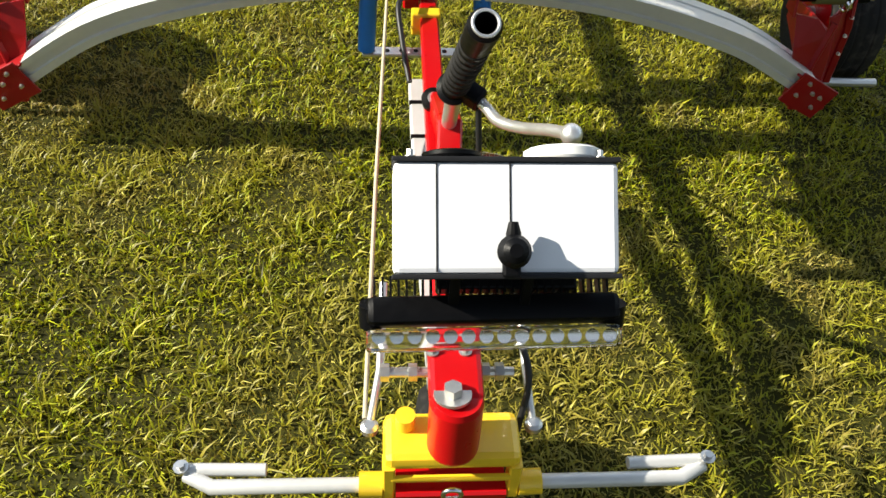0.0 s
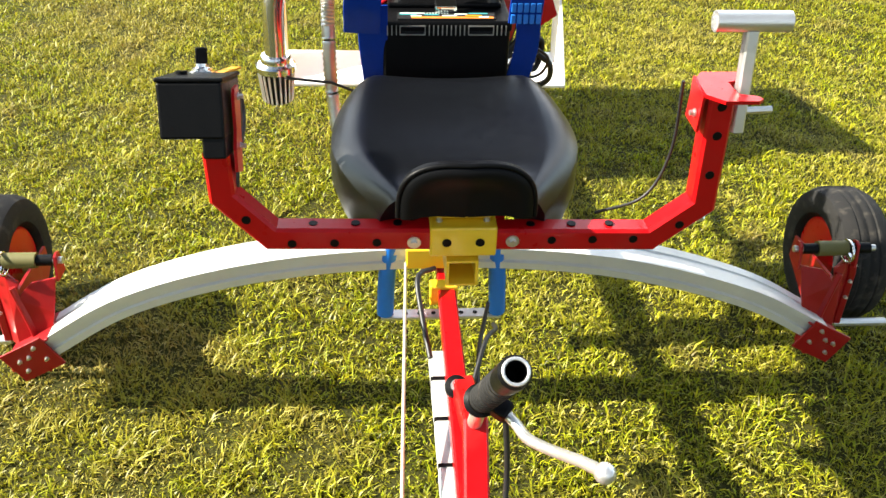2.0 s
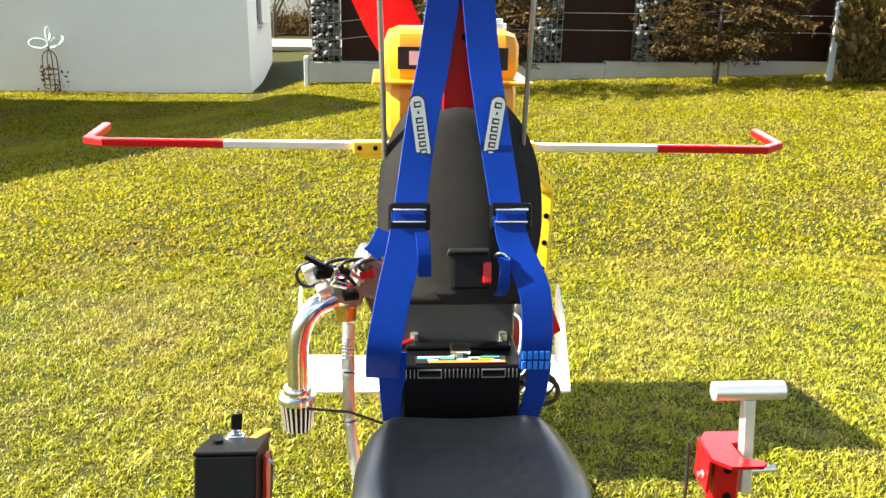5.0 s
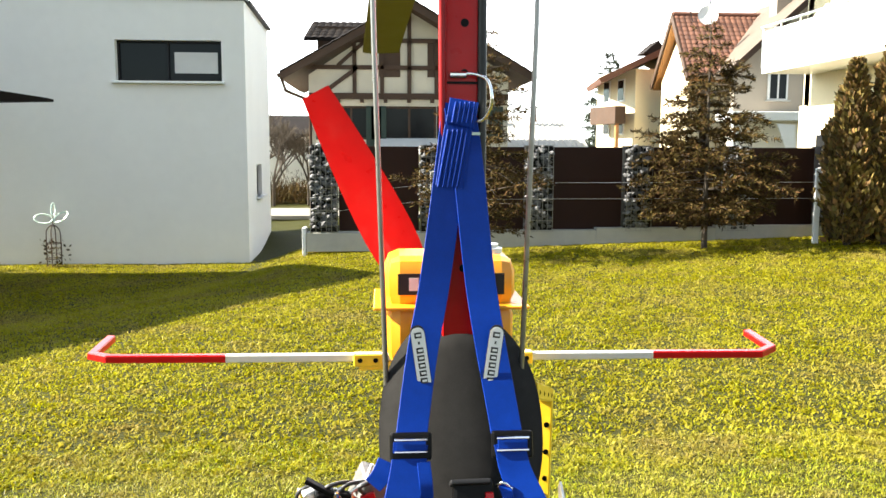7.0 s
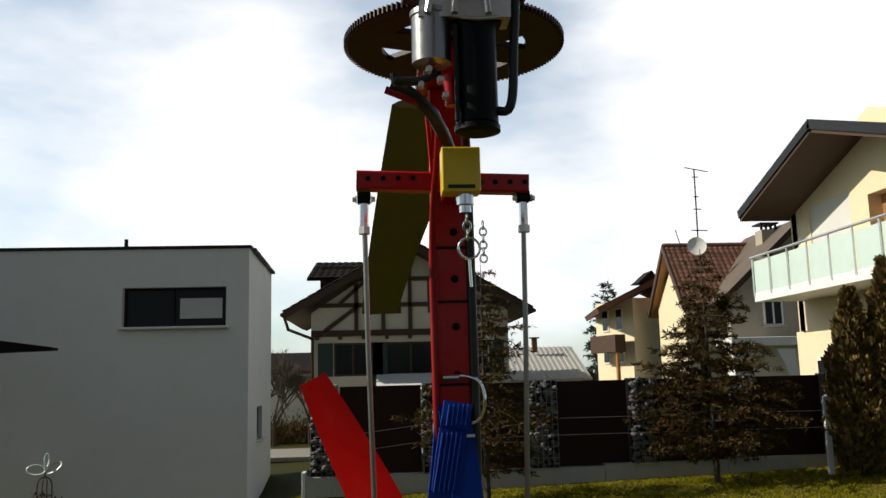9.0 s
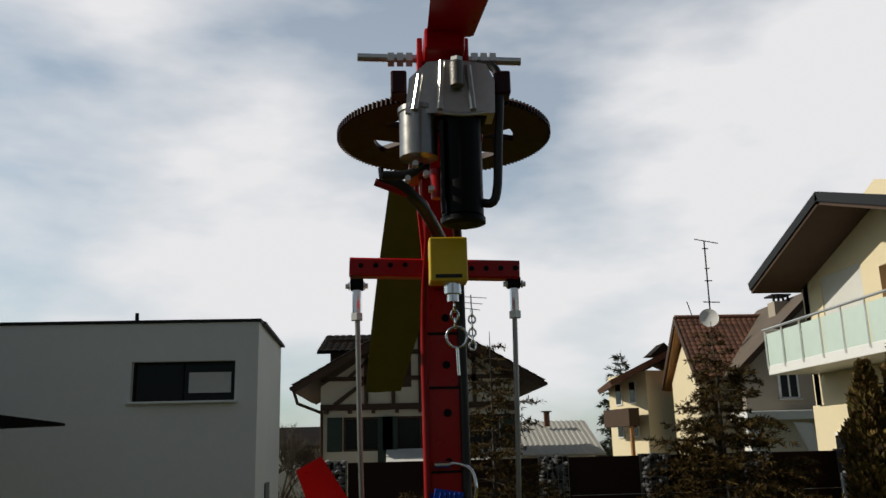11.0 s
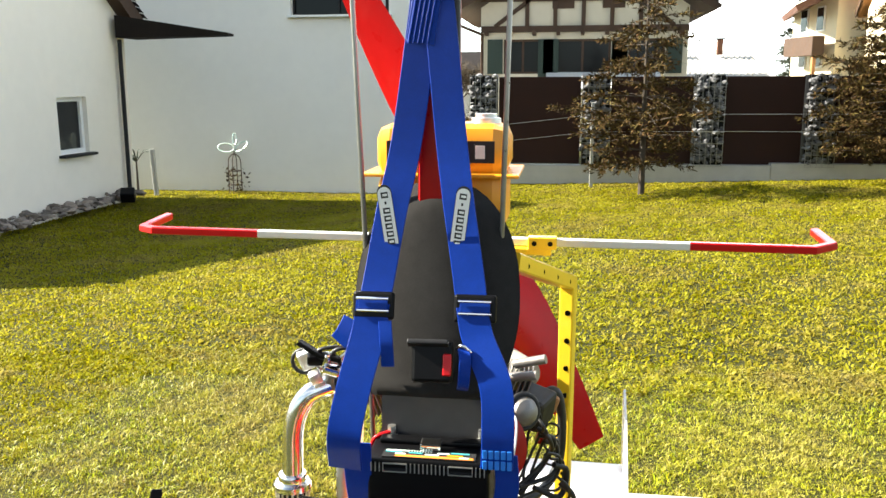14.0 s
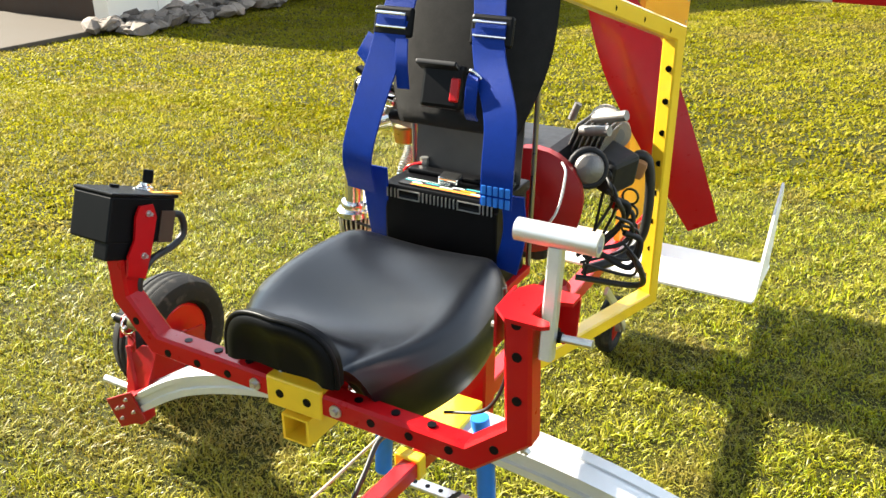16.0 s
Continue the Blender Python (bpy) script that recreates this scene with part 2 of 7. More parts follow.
M_BLIND = mat("roller_blind", (0.62, 0.61, 0.58), 0.7, 0, 0.05, 6)


def clumpy(m, tint, amount, sizes=((1.1, 0.45, 0.62), (7.0, 0.48, 0.7))):
    """Tint a grass material in soft patches of two sizes."""
    n, l = m.node_tree.nodes, m.node_tree.links
    b = n["Principled BSDF"]
    src = b.inputs["Base Color"].links[0].from_socket
    tc = n.new("ShaderNodeTexCoord")
    for sc, lo, hi in sizes:
        t = n.new("ShaderNodeTexNoise")
        t.inputs["Scale"].default_value, t.inputs["Detail"].default_value = sc, 4
        l.new(tc.outputs["Object"], t.inputs["Vector"])
        r = n.new("ShaderNodeMapRange")
        r.inputs["From Min"].default_value, r.inputs["From Max"].default_value, r.inputs["To Max"].default_value = lo, hi, amount
        l.new(t.outputs["Fac"], r.inputs["Value"])
        mx = n.new("ShaderNodeMixRGB")
        mx.inputs[2].default_value = (*tint, 1)
        l.new(r.outputs["Result"], mx.inputs[0])
        l.new(src, mx.inputs[1])
        src = mx.outputs["Color"]
    l.new(src, b.inputs["Base Color"])


for blades in (M_GRASS, M_FARGRASS):
    clumpy(blades, (0.36, 0.325, 0.03), 0.6)
    clumpy(blades, (0.27, 0.20, 0.06), 0.55, ((0.8, 0.52, 0.66), (3.1, 0.53, 0.68)))


def let_through(m, share):
    """Thin blades and needles let part of the light pass."""
    n, l = m.node_tree.nodes, m.node_tree.links
    b = n["Principled BSDF"]
    t = n.new("ShaderNodeBsdfTranslucent")
    l.new(b.inputs["Base Color"].links[0].from_socket, t.inputs["Color"])
    mx = n.new("ShaderNodeMixShader")
    mx.inputs[0].default_value = share
    l.new(b.outputs[0], mx.inputs[1])
    l.new(t.outputs[0], mx.inputs[2])
    l.new(mx.outputs[0], n["Material Output"].inputs["Surface"])


for thin_stuff, share in ((M_GRASS, 0.3), (M_FARGRASS, 0.5), (M_STRAW, 0.3)):
    let_through(thin_stuff, share)


def lawn_material():
    m = mat("lawn_soil", (0.036, 0.036, 0.007), 0.95, 0, 0.3, 3, 0.6, 40, spec=0.1)
    n, l = m.node_tree.nodes, m.node_tree.links
    b = n["Principled BSDF"]
    src = b.inputs["Base Color"].links[0].from_socket
    tc = n.new("ShaderNodeTexCoord")
    vals = []
    for sc, lo, hi in ((0.55, 0.42, 0.62), (5.0, 0.45, 0.75), (60.0, 0.4, 0.7)):
        t = n.new("ShaderNodeTexNoise")
        t.inputs["Scale"].default_value, t.inputs["Detail"].default_value = sc, 6
        l.new(tc.outputs["Object"], t.inputs["Vector"])
        r = n.new("ShaderNodeMapRange")
        r.inputs["From Min"].default_value, r.inputs["From Max"].default_value = lo, hi
        l.new(t.outputs["Fac"], r.inputs["Value"])
        vals.append(r.outputs["Result"])
    for v, c, f in ((vals[0], (0.046, 0.046, 0.007, 1), 0.6), (vals[1], (0.07, 0.056, 0.014, 1), 0.35), (vals[2], (0.010, 0.012, 0.003, 1), 0.7)):
        k = n.new("ShaderNodeMath")
        k.operation = "MULTIPLY"
        k.inputs[1].default_value = f
        l.new(v, k.inputs[0])
        mx = n.new("ShaderNodeMixRGB")
        mx.inputs[2].default_value = c
        l.new(k.outputs[0], mx.inputs[0])
        l.new(src, mx.inputs[1])
        src = mx.outputs["Color"]
    l.new(src, b.inputs["Base Color"])
    return m


M_LAWN = lawn_material()


# ---- mesh building ----
def bm_box(bm, c, s, rot=None, bevel=0.0):
    """A box of size s round c, turned by a matrix, its edges bevelled."""
    r = bmesh.ops.create_cube(bm, size=1)
    vs = r["verts"]
    bmesh.ops.scale(bm, vec=Vector(s), verts=vs)
    if bevel:
        es = list({e for v in vs for e in v.link_edges})
        r2 = bmesh.ops.bevel(bm, geom=es, offset=bevel, segments=2, affect="EDGES", profile=0.5)
        vs = list({v for f in r2["faces"] for v in f.verts} | {v for v in vs if v.is_valid})
    m = Matrix.Translation(c) @ (rot.to_4x4() if rot else Matrix())
    bmesh.ops.transform(bm, matrix=m, verts=vs)
    return vs


def box(c, s, rot=None, bevel=0.003):
    bm = bmesh.new()
    bm_box(bm, c, s, rot, bevel)
    return bm


def frame_of(d):
    """A turn whose z axis lies along d and whose x axis is as level as it can be."""
    z = Vector(d).normalized()
    up = Vector((0, 0, 1)) if abs(z.z) < 0.98 else Vector((0, 1, 0))
    x = up.cross(z).normalized()
    y = z.cross(x)
    return Matrix((x, y, z)).transposed()


def bm_cyl(bm, a, b, r, r2=None, seg=16, caps=True):
    a, b = Vector(a), Vector(b)
    r = bmesh.ops.create_cone(bm, segments=seg, radius1=r, radius2=r if r2 is None else r2, depth=(b - a).length, cap_ends=caps)
    bmesh.ops.transform(bm, matrix=Matrix.Translation((a + b) / 2) @ frame_of(b - a).to_4x4(), verts=r["verts"])
    return r["verts"]


def cyl(a, b, r, r2=None, seg=16):
    bm = bmesh.new()
    bm_cyl(bm, a, b, r, r2, seg)
    return bm


def bm_sweep(bm, pts, profile, closed=True, caps=True, ups=None):
    """Sweep a profile of (u, v) points along a line of points; the corners are mitred."""
    pts = [Vector(p) for p in pts]
    rings = []
    x0 = None
    for i, p in enumerate(pts):
        d0 = (p - pts[i - 1]).normalized() if i else (pts[1] - p).normalized()
        d1 = (pts[i + 1] - p).normalized() if i < len(pts) - 1 else d0
        t = (d0 + d1).normalized()
        if x0 is None:
            f = frame_of(t)
            x = Vector((f[0][0], f[1][0], f[2][0])) if ups is None else Vector(ups)
        else:
            x = x0
        x = (x - t * x.dot(t)).normalized()
        y = t.cross(x)
        x0 = x
        k = 1 / max(0.4, math.sqrt((1 + d0.dot(d1)) / 2))
        bend = (d1 - d0)
        bd = bend.normalized() if bend.length > 1e-4 else None
        ring = []
        for u, v in profile:
            o = x * u + y * v
            if bd is not None:
                o = o + bd * (o.dot(bd)) * (k - 1)
            ring.append(bm.verts.new(p + o))
        rings.append(ring)
    n = len(profile)
    for a, b in zip(rings, rings[1:]):
        for i in range(n if closed else n - 1):
            bm.faces.new((a[i], a[(i + 1) % n], b[(i + 1) % n], b[i]))
    if caps and closed:
        bm.faces.new(rings[0][::-1])
        bm.faces.new(rings[-1])
    return rings


def rect(w, h, c=0.004):
    w, h = w / 2, h / 2
    return [(-w + c, -h), (w - c, -h), (w, -h + c), (w, h - c), (w - c, h), (-w + c, h), (-w, h - c), (-w, -h + c)]


def circle(r, n=10):
    return [(r * math.cos(2 * math.pi * i / n), r * math.sin(2 * math.pi * i / n)) for i in range(n)]


def smooth_line(pts, n=8):
    """Catmull-Rom line through the points."""
    p = [Vector(q) for q in pts]
    p = [2 * p[0] - p[1]] + p + [2 * p[-1] - p[-2]]
    out = []
    for i in range(1, len(p) - 2):
        for k in range(n):
            t = k / n
            a, b, c, d = p[i - 1:i + 3]
            out.append(0.5 * ((2 * b) + (c - a) * t + (2 * a - 5 * b + 4 * c - d) * t * t + (3 * b - a - 3 * c + d) * t ** 3))
    out.append(p[-2])
    return out


def tube(pts, r, n=10, smooth=0):
    bm = bmesh.new()
    bm_sweep(bm, smooth_line(pts, smooth) if smooth else pts, circle(r, n))
    rounded = bm.faces.layers.int.new("round")
    for f in bm.faces:
        f[rounded] = len(f.verts) == 4
    return bm


def bar(pts, w, h, c=0.004, up=None):
    bm = bmesh.new()
    bm_sweep(bm, pts, rect(w, h, c), ups=up)
    return bm


def bm_lathe(bm, prof, a, axis, seg=24):
    """Turn a profile of (radius, height) about the axis through a."""
    f = frame_of(axis)
    rings = []
    for r, h in prof:
        ring = []
        for i in range(seg):
            w = 2 * math.pi * i / seg
            ring.append(bm.verts.new(Vector(a) + f @ Vector((r * math.cos(w), r * math.sin(w), h))))
        rings.append(ring)
    for p, q in zip(rings, rings[1:]):
        for i in range(seg):
            bm.faces.new((p[i], p[(i + 1) % seg], q[(i + 1) % seg], q[i]))
    for ring, flip in ((rings[0], True), (rings[-1], False)):
        bm.faces.new(ring[::-1] if flip else ring)


def lathe(prof, a, axis, seg=24):
    bm = bmesh.new()
    bm_lathe(bm, prof, a, axis, seg)
    return bm


def poly(pts, thick, axis=None):
    """A flat plate from a loop of points, with a thickness."""
    bm = bmesh.new()
    vs = [bm.verts.new(Vector(p)) for p in pts]
    f = bm.faces.new(vs)
    bm.normal_update()
    nrm = Vector(axis) if axis else f.normal.copy()
    top = bmesh.ops.extrude_face_region(bm, geom=[f])
    nv = [e for e in top["geom"] if isinstance(e, bmesh.types.BMVert)]
    bmesh.ops.translate(bm, vec=nrm.normalized() * thick, verts=nv)
    bmesh.ops.recalc_face_normals(bm, faces=bm.faces)
    return bm


def part(name, bm, material, parent=None, label="", smooth=28):
    """Link a bmesh as one mesh object under a thing or a part."""
    bmesh.ops.recalc_face_normals(bm, faces=bm.faces)
    rounded = bm.faces.layers.int.get("round")
    if smooth:
        for f in bm.faces:
            f.smooth = True
        for e in bm.edges:
            fs = e.link_faces
            soft_edge = rounded is not None and len(fs) == 2 and fs[0][rounded] and fs[1][rounded]
            if len(fs) == 2:
                a, b = sorted(f.calc_area() for f in fs)
                limit = max(65, smooth) if soft_edge else 6 if smooth == 28 and b > 5 * a else smooth
                e.smooth = e.calc_face_angle(0) <= radians(limit)
    if rounded is not None:
        bm.faces.layers.int.remove(rounded)
    me = bpy.data.meshes.new(name)
    bm.to_mesh(me)
    bm.free()
    me.materials.append(material)
    ob = new(name, me)
    if parent:
        ob.parent = parent
        ob.matrix_parent_inverse = parent.matrix_world.inverted()
    if label:
        tagged(ob, label)
    return ob


def thing(name, at, label, category, group="", kind=""):
    e = new(name)
    e.empty_display_size = 0.1
    e.matrix_world = Matrix.Translation(at)
    bpy.context.view_layer.update()
    return tagged(e, label, category, group, kind)


def arrays(name, verts, faces, material, smooth=False):
    """A mesh object from numpy arrays of vertices and of equal faces."""
    me = bpy.data.meshes.new(name)
    verts, faces = np.asarray(verts, dtype=np.float32), np.asarray(faces, dtype=np.int32)
    k = faces.shape[1]
    me.vertices.add(len(verts))
    me.vertices.foreach_set("co", verts.ravel())
    me.loops.add(faces.size)
    me.loops.foreach_set("vertex_index", faces.ravel())
    me.polygons.add(len(faces))
    me.polygons.foreach_set("loop_start", np.arange(0, faces.size, k, dtype=np.int32))
    me.polygons.foreach_set("use_smooth", np.full(len(faces), smooth))
    me.update(calc_edges=True)
    me.materials.append(material)
    return new(name, me)


# ---- ground ----
def ground_z(x, y):
    """The lawn: level round the machine, tilting a little to one side towards the fence."""
    x, y = np.asarray(x, dtype=float), np.asarray(y, dtype=float)
    s = np.clip((y - 4.0) / 10.0, 0, 1)
    s = s * s * (3 - 2 * s)
    a = np.clip((-x - 1.0 - 0.4 * np.clip((y - 10) / 5, 0, 1)) / (6.0 - 4.6 * np.clip((y - 9) / 6, 0, 1)), 0, 1)
    b, c = np.clip((y - 0.5) / 5.0, 0, 1), np.clip((23 - y) / 5.0, 0, 1)
    fall = 0.34 * a * a * (3 - 2 * a) * b * b * (3 - 2 * b) * c * c * (3 - 2 * c)      # the garden falls away towards the gabled house
    return s * np.clip(0.03 * (x - 1.0), -0.12, 0.28) - fall + 0.012 * np.sin(x * 1.7 + 0.4) * np.sin(y * 1.3) * np.clip((np.hypot(x, y - 0.3) - 1.3) / 2, 0, 1)


def build_ground():
    xs = np.concatenate([[-900, -300, -120, -60, -35], np.linspace(-22, 24, 93), [35, 60, 120, 300, 900]])
    ys = np.concatenate([[-900, -300, -100, -40, -20, -10], np.linspace(-6, 22, 57), [30, 40, 60, 120, 300, 900]])
    gx, gy = np.meshgrid(xs, ys)
    v = np.stack([gx.ravel(), gy.ravel(), ground_z(gx, gy).ravel()], 1)
    nx = len(xs)
    i = np.arange(nx - 1)[None, :] + nx * np.arange(len(ys) - 1)[:, None]
    i = i.ravel()
    return arrays("ground", v, np.stack([i, i + 1, i + nx + 1, i + nx], 1), M_LAWN, True)


ground = tagged(build_ground(), "mown spring lawn with dry straw patches", "lawn", kind="structure")


def grass(name, n, x0, x1, y0, y1, tall, wide, material, label, seed, keep=None):
    """Bent grass blades, four triangles each, strewn over a stretch of lawn."""
    rng = np.random.default_rng(seed)
    x, y = rng.uniform(x0, x1, n), rng.uniform(y0, y1, n)
    if keep is not None:
        k = keep(x, y, rng)
        x, y = x[k], y[k]
    n = len(x)
    tuft = np.sin(x * 61 + 2.5 * np.sin(y * 37)) * np.sin(y * 53 + 2.5 * np.sin(x * 41)) + 0.6 * np.sin(x * 17 + y * 9) * np.sin(y * 19 - x * 7)
    h = tall * rng.uniform(0.5, 1.2, n) * np.clip(0.85 + 0.55 * tuft, 0.3, 1.9)
    w = wide * rng.uniform(0.6, 1.3, n)
    a = rng.uniform(0, 2 * np.pi, n)
    lean = rng.uniform(0.2, 1.5, n) * h
    dx, dy = np.cos(a), np.sin(a)
    tw = a + np.pi / 2 + rng.normal(0, 0.6, n)
    px, py = np.cos(tw) * w / 2, np.sin(tw) * w / 2
    z = ground_z(x, y) - 0.003
    rows = []
    for f, ww, ll in ((0, 1.0, 0.0), (0.6, 0.8, 0.35), (1.0, 0.12, 1.0)):
        for s in (-1, 1):
            rows.append(np.stack([x + dx * lean * ll + s * px * ww, y + dy * lean * ll + s * py * ww, z + h * f * (1 - 0.25 * ll)], 1))
    v = np.stack(rows, 1).reshape(-1, 3)
    b = np.arange(n)[:, None] * 6
    q = np.concatenate([b + np.array([0, 1, 3, 2]), b + np.array([2, 3, 5, 4])], 0)
    return tagged(arrays(name, v, q, material, True), label, "grass", kind="stuff")


def patchy(x, y, rng):
    """Where the straw lies: uneven patches."""
    f = np.sin(x * 2.1 + 1.3 * np.sin(y * 1.7)) * np.sin(y * 2.6 + 0.9 * np.sin(x * 2.3)) + 0.5 * np.sin(x * 7.1 + y * 3.3) * np.sin(y * 8.3 - x * 2.1)
    return f + rng.normal(0, 0.5, len(x)) > 0.35


# ---- buildings and fence ----
def wall_with_holes(o, u, w, h, t, holes, base=-0.4):
    """A wall from o along u (a level unit vector), w wide, up to h, t thick towards the back; holes are (u0, v0, u1, v1) in the wall."""
    o, u = Vector(o), Vector(u).normalized()
    n = Vector((u.y, -u.x, 0))
    us = sorted({0.0, w, *[q[0] for q in holes], *[q[2] for q in holes]})
    vs = sorted({base, h, *[q[1] for q in holes], *[q[3] for q in holes]})
    bm = bmesh.new()

    def inside(a, b):
        return any(q[0] <= a <= q[2] and q[1] <= b <= q[3] for q in holes)

    for a0, a1 in zip(us, us[1:]):
        for b0, b1 in zip(vs, vs[1:]):
            if inside((a0 + a1) / 2, (b0 + b1) / 2):
                continue
            vv = []
            for d in (0, -t):
                vv += [bm.verts.new(o + u * a + Vector((0, 0, b)) + n * d) for a, b in ((a0, b0), (a1, b0), (a1, b1), (a0, b1))]
            for f in ((0, 1, 2, 3), (7, 6, 5, 4), (0, 4, 5, 1), (1, 5, 6, 2), (2, 6, 7, 3), (3, 7, 4, 0)):
                bm.faces.new([vv[i] for i in f])
    bmesh.ops.remove_doubles(bm, verts=bm.verts, dist=0.0005)
    bm.verts.index_update()
    dup = {}
    for f in bm.faces:
        dup.setdefault(tuple(sorted(v.index for v in f.verts)), []).append(f)
    bmesh.ops.delete(bm, geom=[f for g in dup.values() if len(g) > 1 for f in g], context="FACES")
    return bm


def window(parent, o, u, q, t=0.06, frame_mat=None, mullions=(), depth=0.12, sill=None):
    """A window in a wall's hole q: frame, panes, sill. o, u as for the wall."""
    o, u = Vector(o), Vector(u).normalized()
    n = Vector((u.y, -u.x, 0))
    rot = Matrix((u, -n, Vector((0, 0, 1)))).transposed()
    fm = frame_mat or M_WHITE
    a0, b0, a1, b1 = q
    win = new("window")
    win.parent = parent
    win.matrix_parent_inverse = parent.matrix_world.inverted()
    bm = bmesh.new()
    for c, s in (((a0 + t / 2, (b0 + b1) / 2), (t, b1 - b0)), ((a1 - t / 2, (b0 + b1) / 2), (t, b1 - b0)), (((a0 + a1) / 2, b0 + t / 2), (a1 - a0 - 2 * t, t)), (((a0 + a1) / 2, b1 - t / 2), (a1 - a0 - 2 * t, t))):
        bm_box(bm, o + u * c[0] + Vector((0, 0, c[1])) - n * depth, (s[0], 0.05, s[1]), rot)
    for m in mullions:
        bm_box(bm, o + u * m + Vector((0, 0, (b0 + b1) / 2)) - n * depth, (t, 0.05, b1 - b0 - 2 * t), rot)
    part("window_frame", bm, fm, win)
    edges = [a0 + t, *mullions, a1 - t]
    for e0, e1 in zip(edges, edges[1:]):
        part("pane", box(o + u * (e0 + e1) / 2 + Vector((0, 0, (b0 + b1) / 2)) - n * (depth + 0.02), (e1 - e0, 0.012, b1 - b0 - t), rot, 0), M_GLASS, win)
    if sill:
        part("window_sill", box(o + u * (a0 + a1) / 2 + Vector((0, 0, b0 - 0.02)) + n * 0.03, (a1 - a0 + 0.1, 0.16, 0.04), rot, 0.004), sill, win)
    return win


def tile_roof(o, u, v, nu, nv, material, lift=0.03):
    """Rows of pantiles over the parallelogram o, o+u, o+v: u along the eave, v up the slope."""
    o, u, v = Vector(o), Vector(u), Vector(v)
    n = u.cross(v).normalized()
    if n.z < 0:
        n = -n
    prof = [0, 0.25, 0.5, 0.75, 1.0]
    hump = [0.0, 0.8, 1.0, 0.8, 0.0]
    vs, fs = [], []
    for j in range(nv):
        for i in range(nu):
            b = len(vs)
            for k, f in enumerate(prof):
                for s, up in ((0, lift * 0.75), (1.08, 0.0)):
                    p = o + u * ((i + f) / nu) + v * min(1.0, (j + s) / nv) + n * (up + lift * hump[k])
                    vs.append(tuple(p))
            for k in range(4):
                fs.append((b + 2 * k, b + 2 * k + 2, b + 2 * k + 3, b + 2 * k + 1))
    return vs, fs


def roof_part(name, o, u, v, nu, nv, material, parent, label=""):
    vs, fs = tile_roof(o, u, v, nu, nv, material)
    ob = arrays(name, np.array(vs), np.array(fs), material, True)
    ob.parent = parent
    ob.matrix_parent_inverse = parent.matrix_world.inverted()
    tagged(ob, label, kind="stuff")
    return ob


def slab(o, u, v, t):
    """A slab over the parallelogram o, u, v, t thick below it."""
    o, u, v = Vector(o), Vector(u), Vector(v)
    n = u.cross(v).normalized()
    if n.z < 0:
        n = -n
    bm = bmesh.new()
    p = [o, o + u, o + u + v, o + v]
    vv = [bm.verts.new(q) for q in p] + [bm.verts.new(q - n * t) for q in p]
    for f in ((0, 1, 2, 3), (7, 6, 5, 4), (0, 4, 5, 1), (1, 5, 6, 2), (2, 6, 7, 3), (3, 7, 4, 0)):
        bm.faces.new([vv[i] for i in f])
    return bm


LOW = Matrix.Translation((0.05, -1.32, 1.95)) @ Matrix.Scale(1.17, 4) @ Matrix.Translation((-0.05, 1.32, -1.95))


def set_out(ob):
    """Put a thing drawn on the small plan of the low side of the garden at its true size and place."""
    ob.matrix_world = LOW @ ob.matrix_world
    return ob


def white_house():
    h = thing("modern_house", (-5.5, 15.7, 0), "flat-roofed white rendered modern house with a ribbon window", "house")
    o, u = (-9.5, 13.8, 0), (1, 0, 0)
    q = (4.80, 3.08, 6.60, 3.78)
    part("wall", wall_with_holes(o, u, 7.0, 4.46, 0.3, [q]), M_RENDERW, h, "white rendered front wall", 0)
    win = window(h, o, u, q, 0.035, M_GREY, [5.66], 0.16, M_ALU)
    part("pale_blind", box((-3.36, 13.945, 3.41), (0.74, 0.01, 0.36), None, 0), M_BLIND, win, "pale inner blind behind the glass")
    so, su = (-2.5, 13.8, 0), (-0.03, 1, 0)
    sq = (1.35, 1.0, 2.2, 1.62)
    part("wall", wall_with_holes(so, su, 3.9, 4.46, 0.3, [sq]), M_RENDERW, h, "white rendered side wall", 0)
    window(h, so, su, sq, 0.05, M_GREY, [], 0.1, M_ALU)
    part("wall", box((-9.35, 15.7, 2.0), (0.3, 3.4, 4.9), None, 0), M_RENDERW, h)
    part("wall", box((-6.05, 17.55, 2.0), (6.6, 0.3, 4.9), None, 0), M_RENDERW, h)
    part("roof", box((-6.05, 15.75, 4.40), (6.5, 3.5, 0.06), None, 0), M_GREY, h)
    bm = bmesh.new()
    bm_box(bm, (-6.0, 13.93, 4.49), (7.08, 0.34, 0.05), None, 0.004)
    bm_box(bm, (-2.66, 15.9, 4.49), (0.36, 3.6, 0.05), Euler((0, 0, 0.03)).to_matrix(), 0.004)
    part("parapet_flashing", bm, M_GREY, h, "grey metal parapet flashing")
    part("vent_pipe", cyl((-4.9, 14.6, 4.4), (-4.9, 14.6, 4.78), 0.035), M_BLKP, h)
    return h


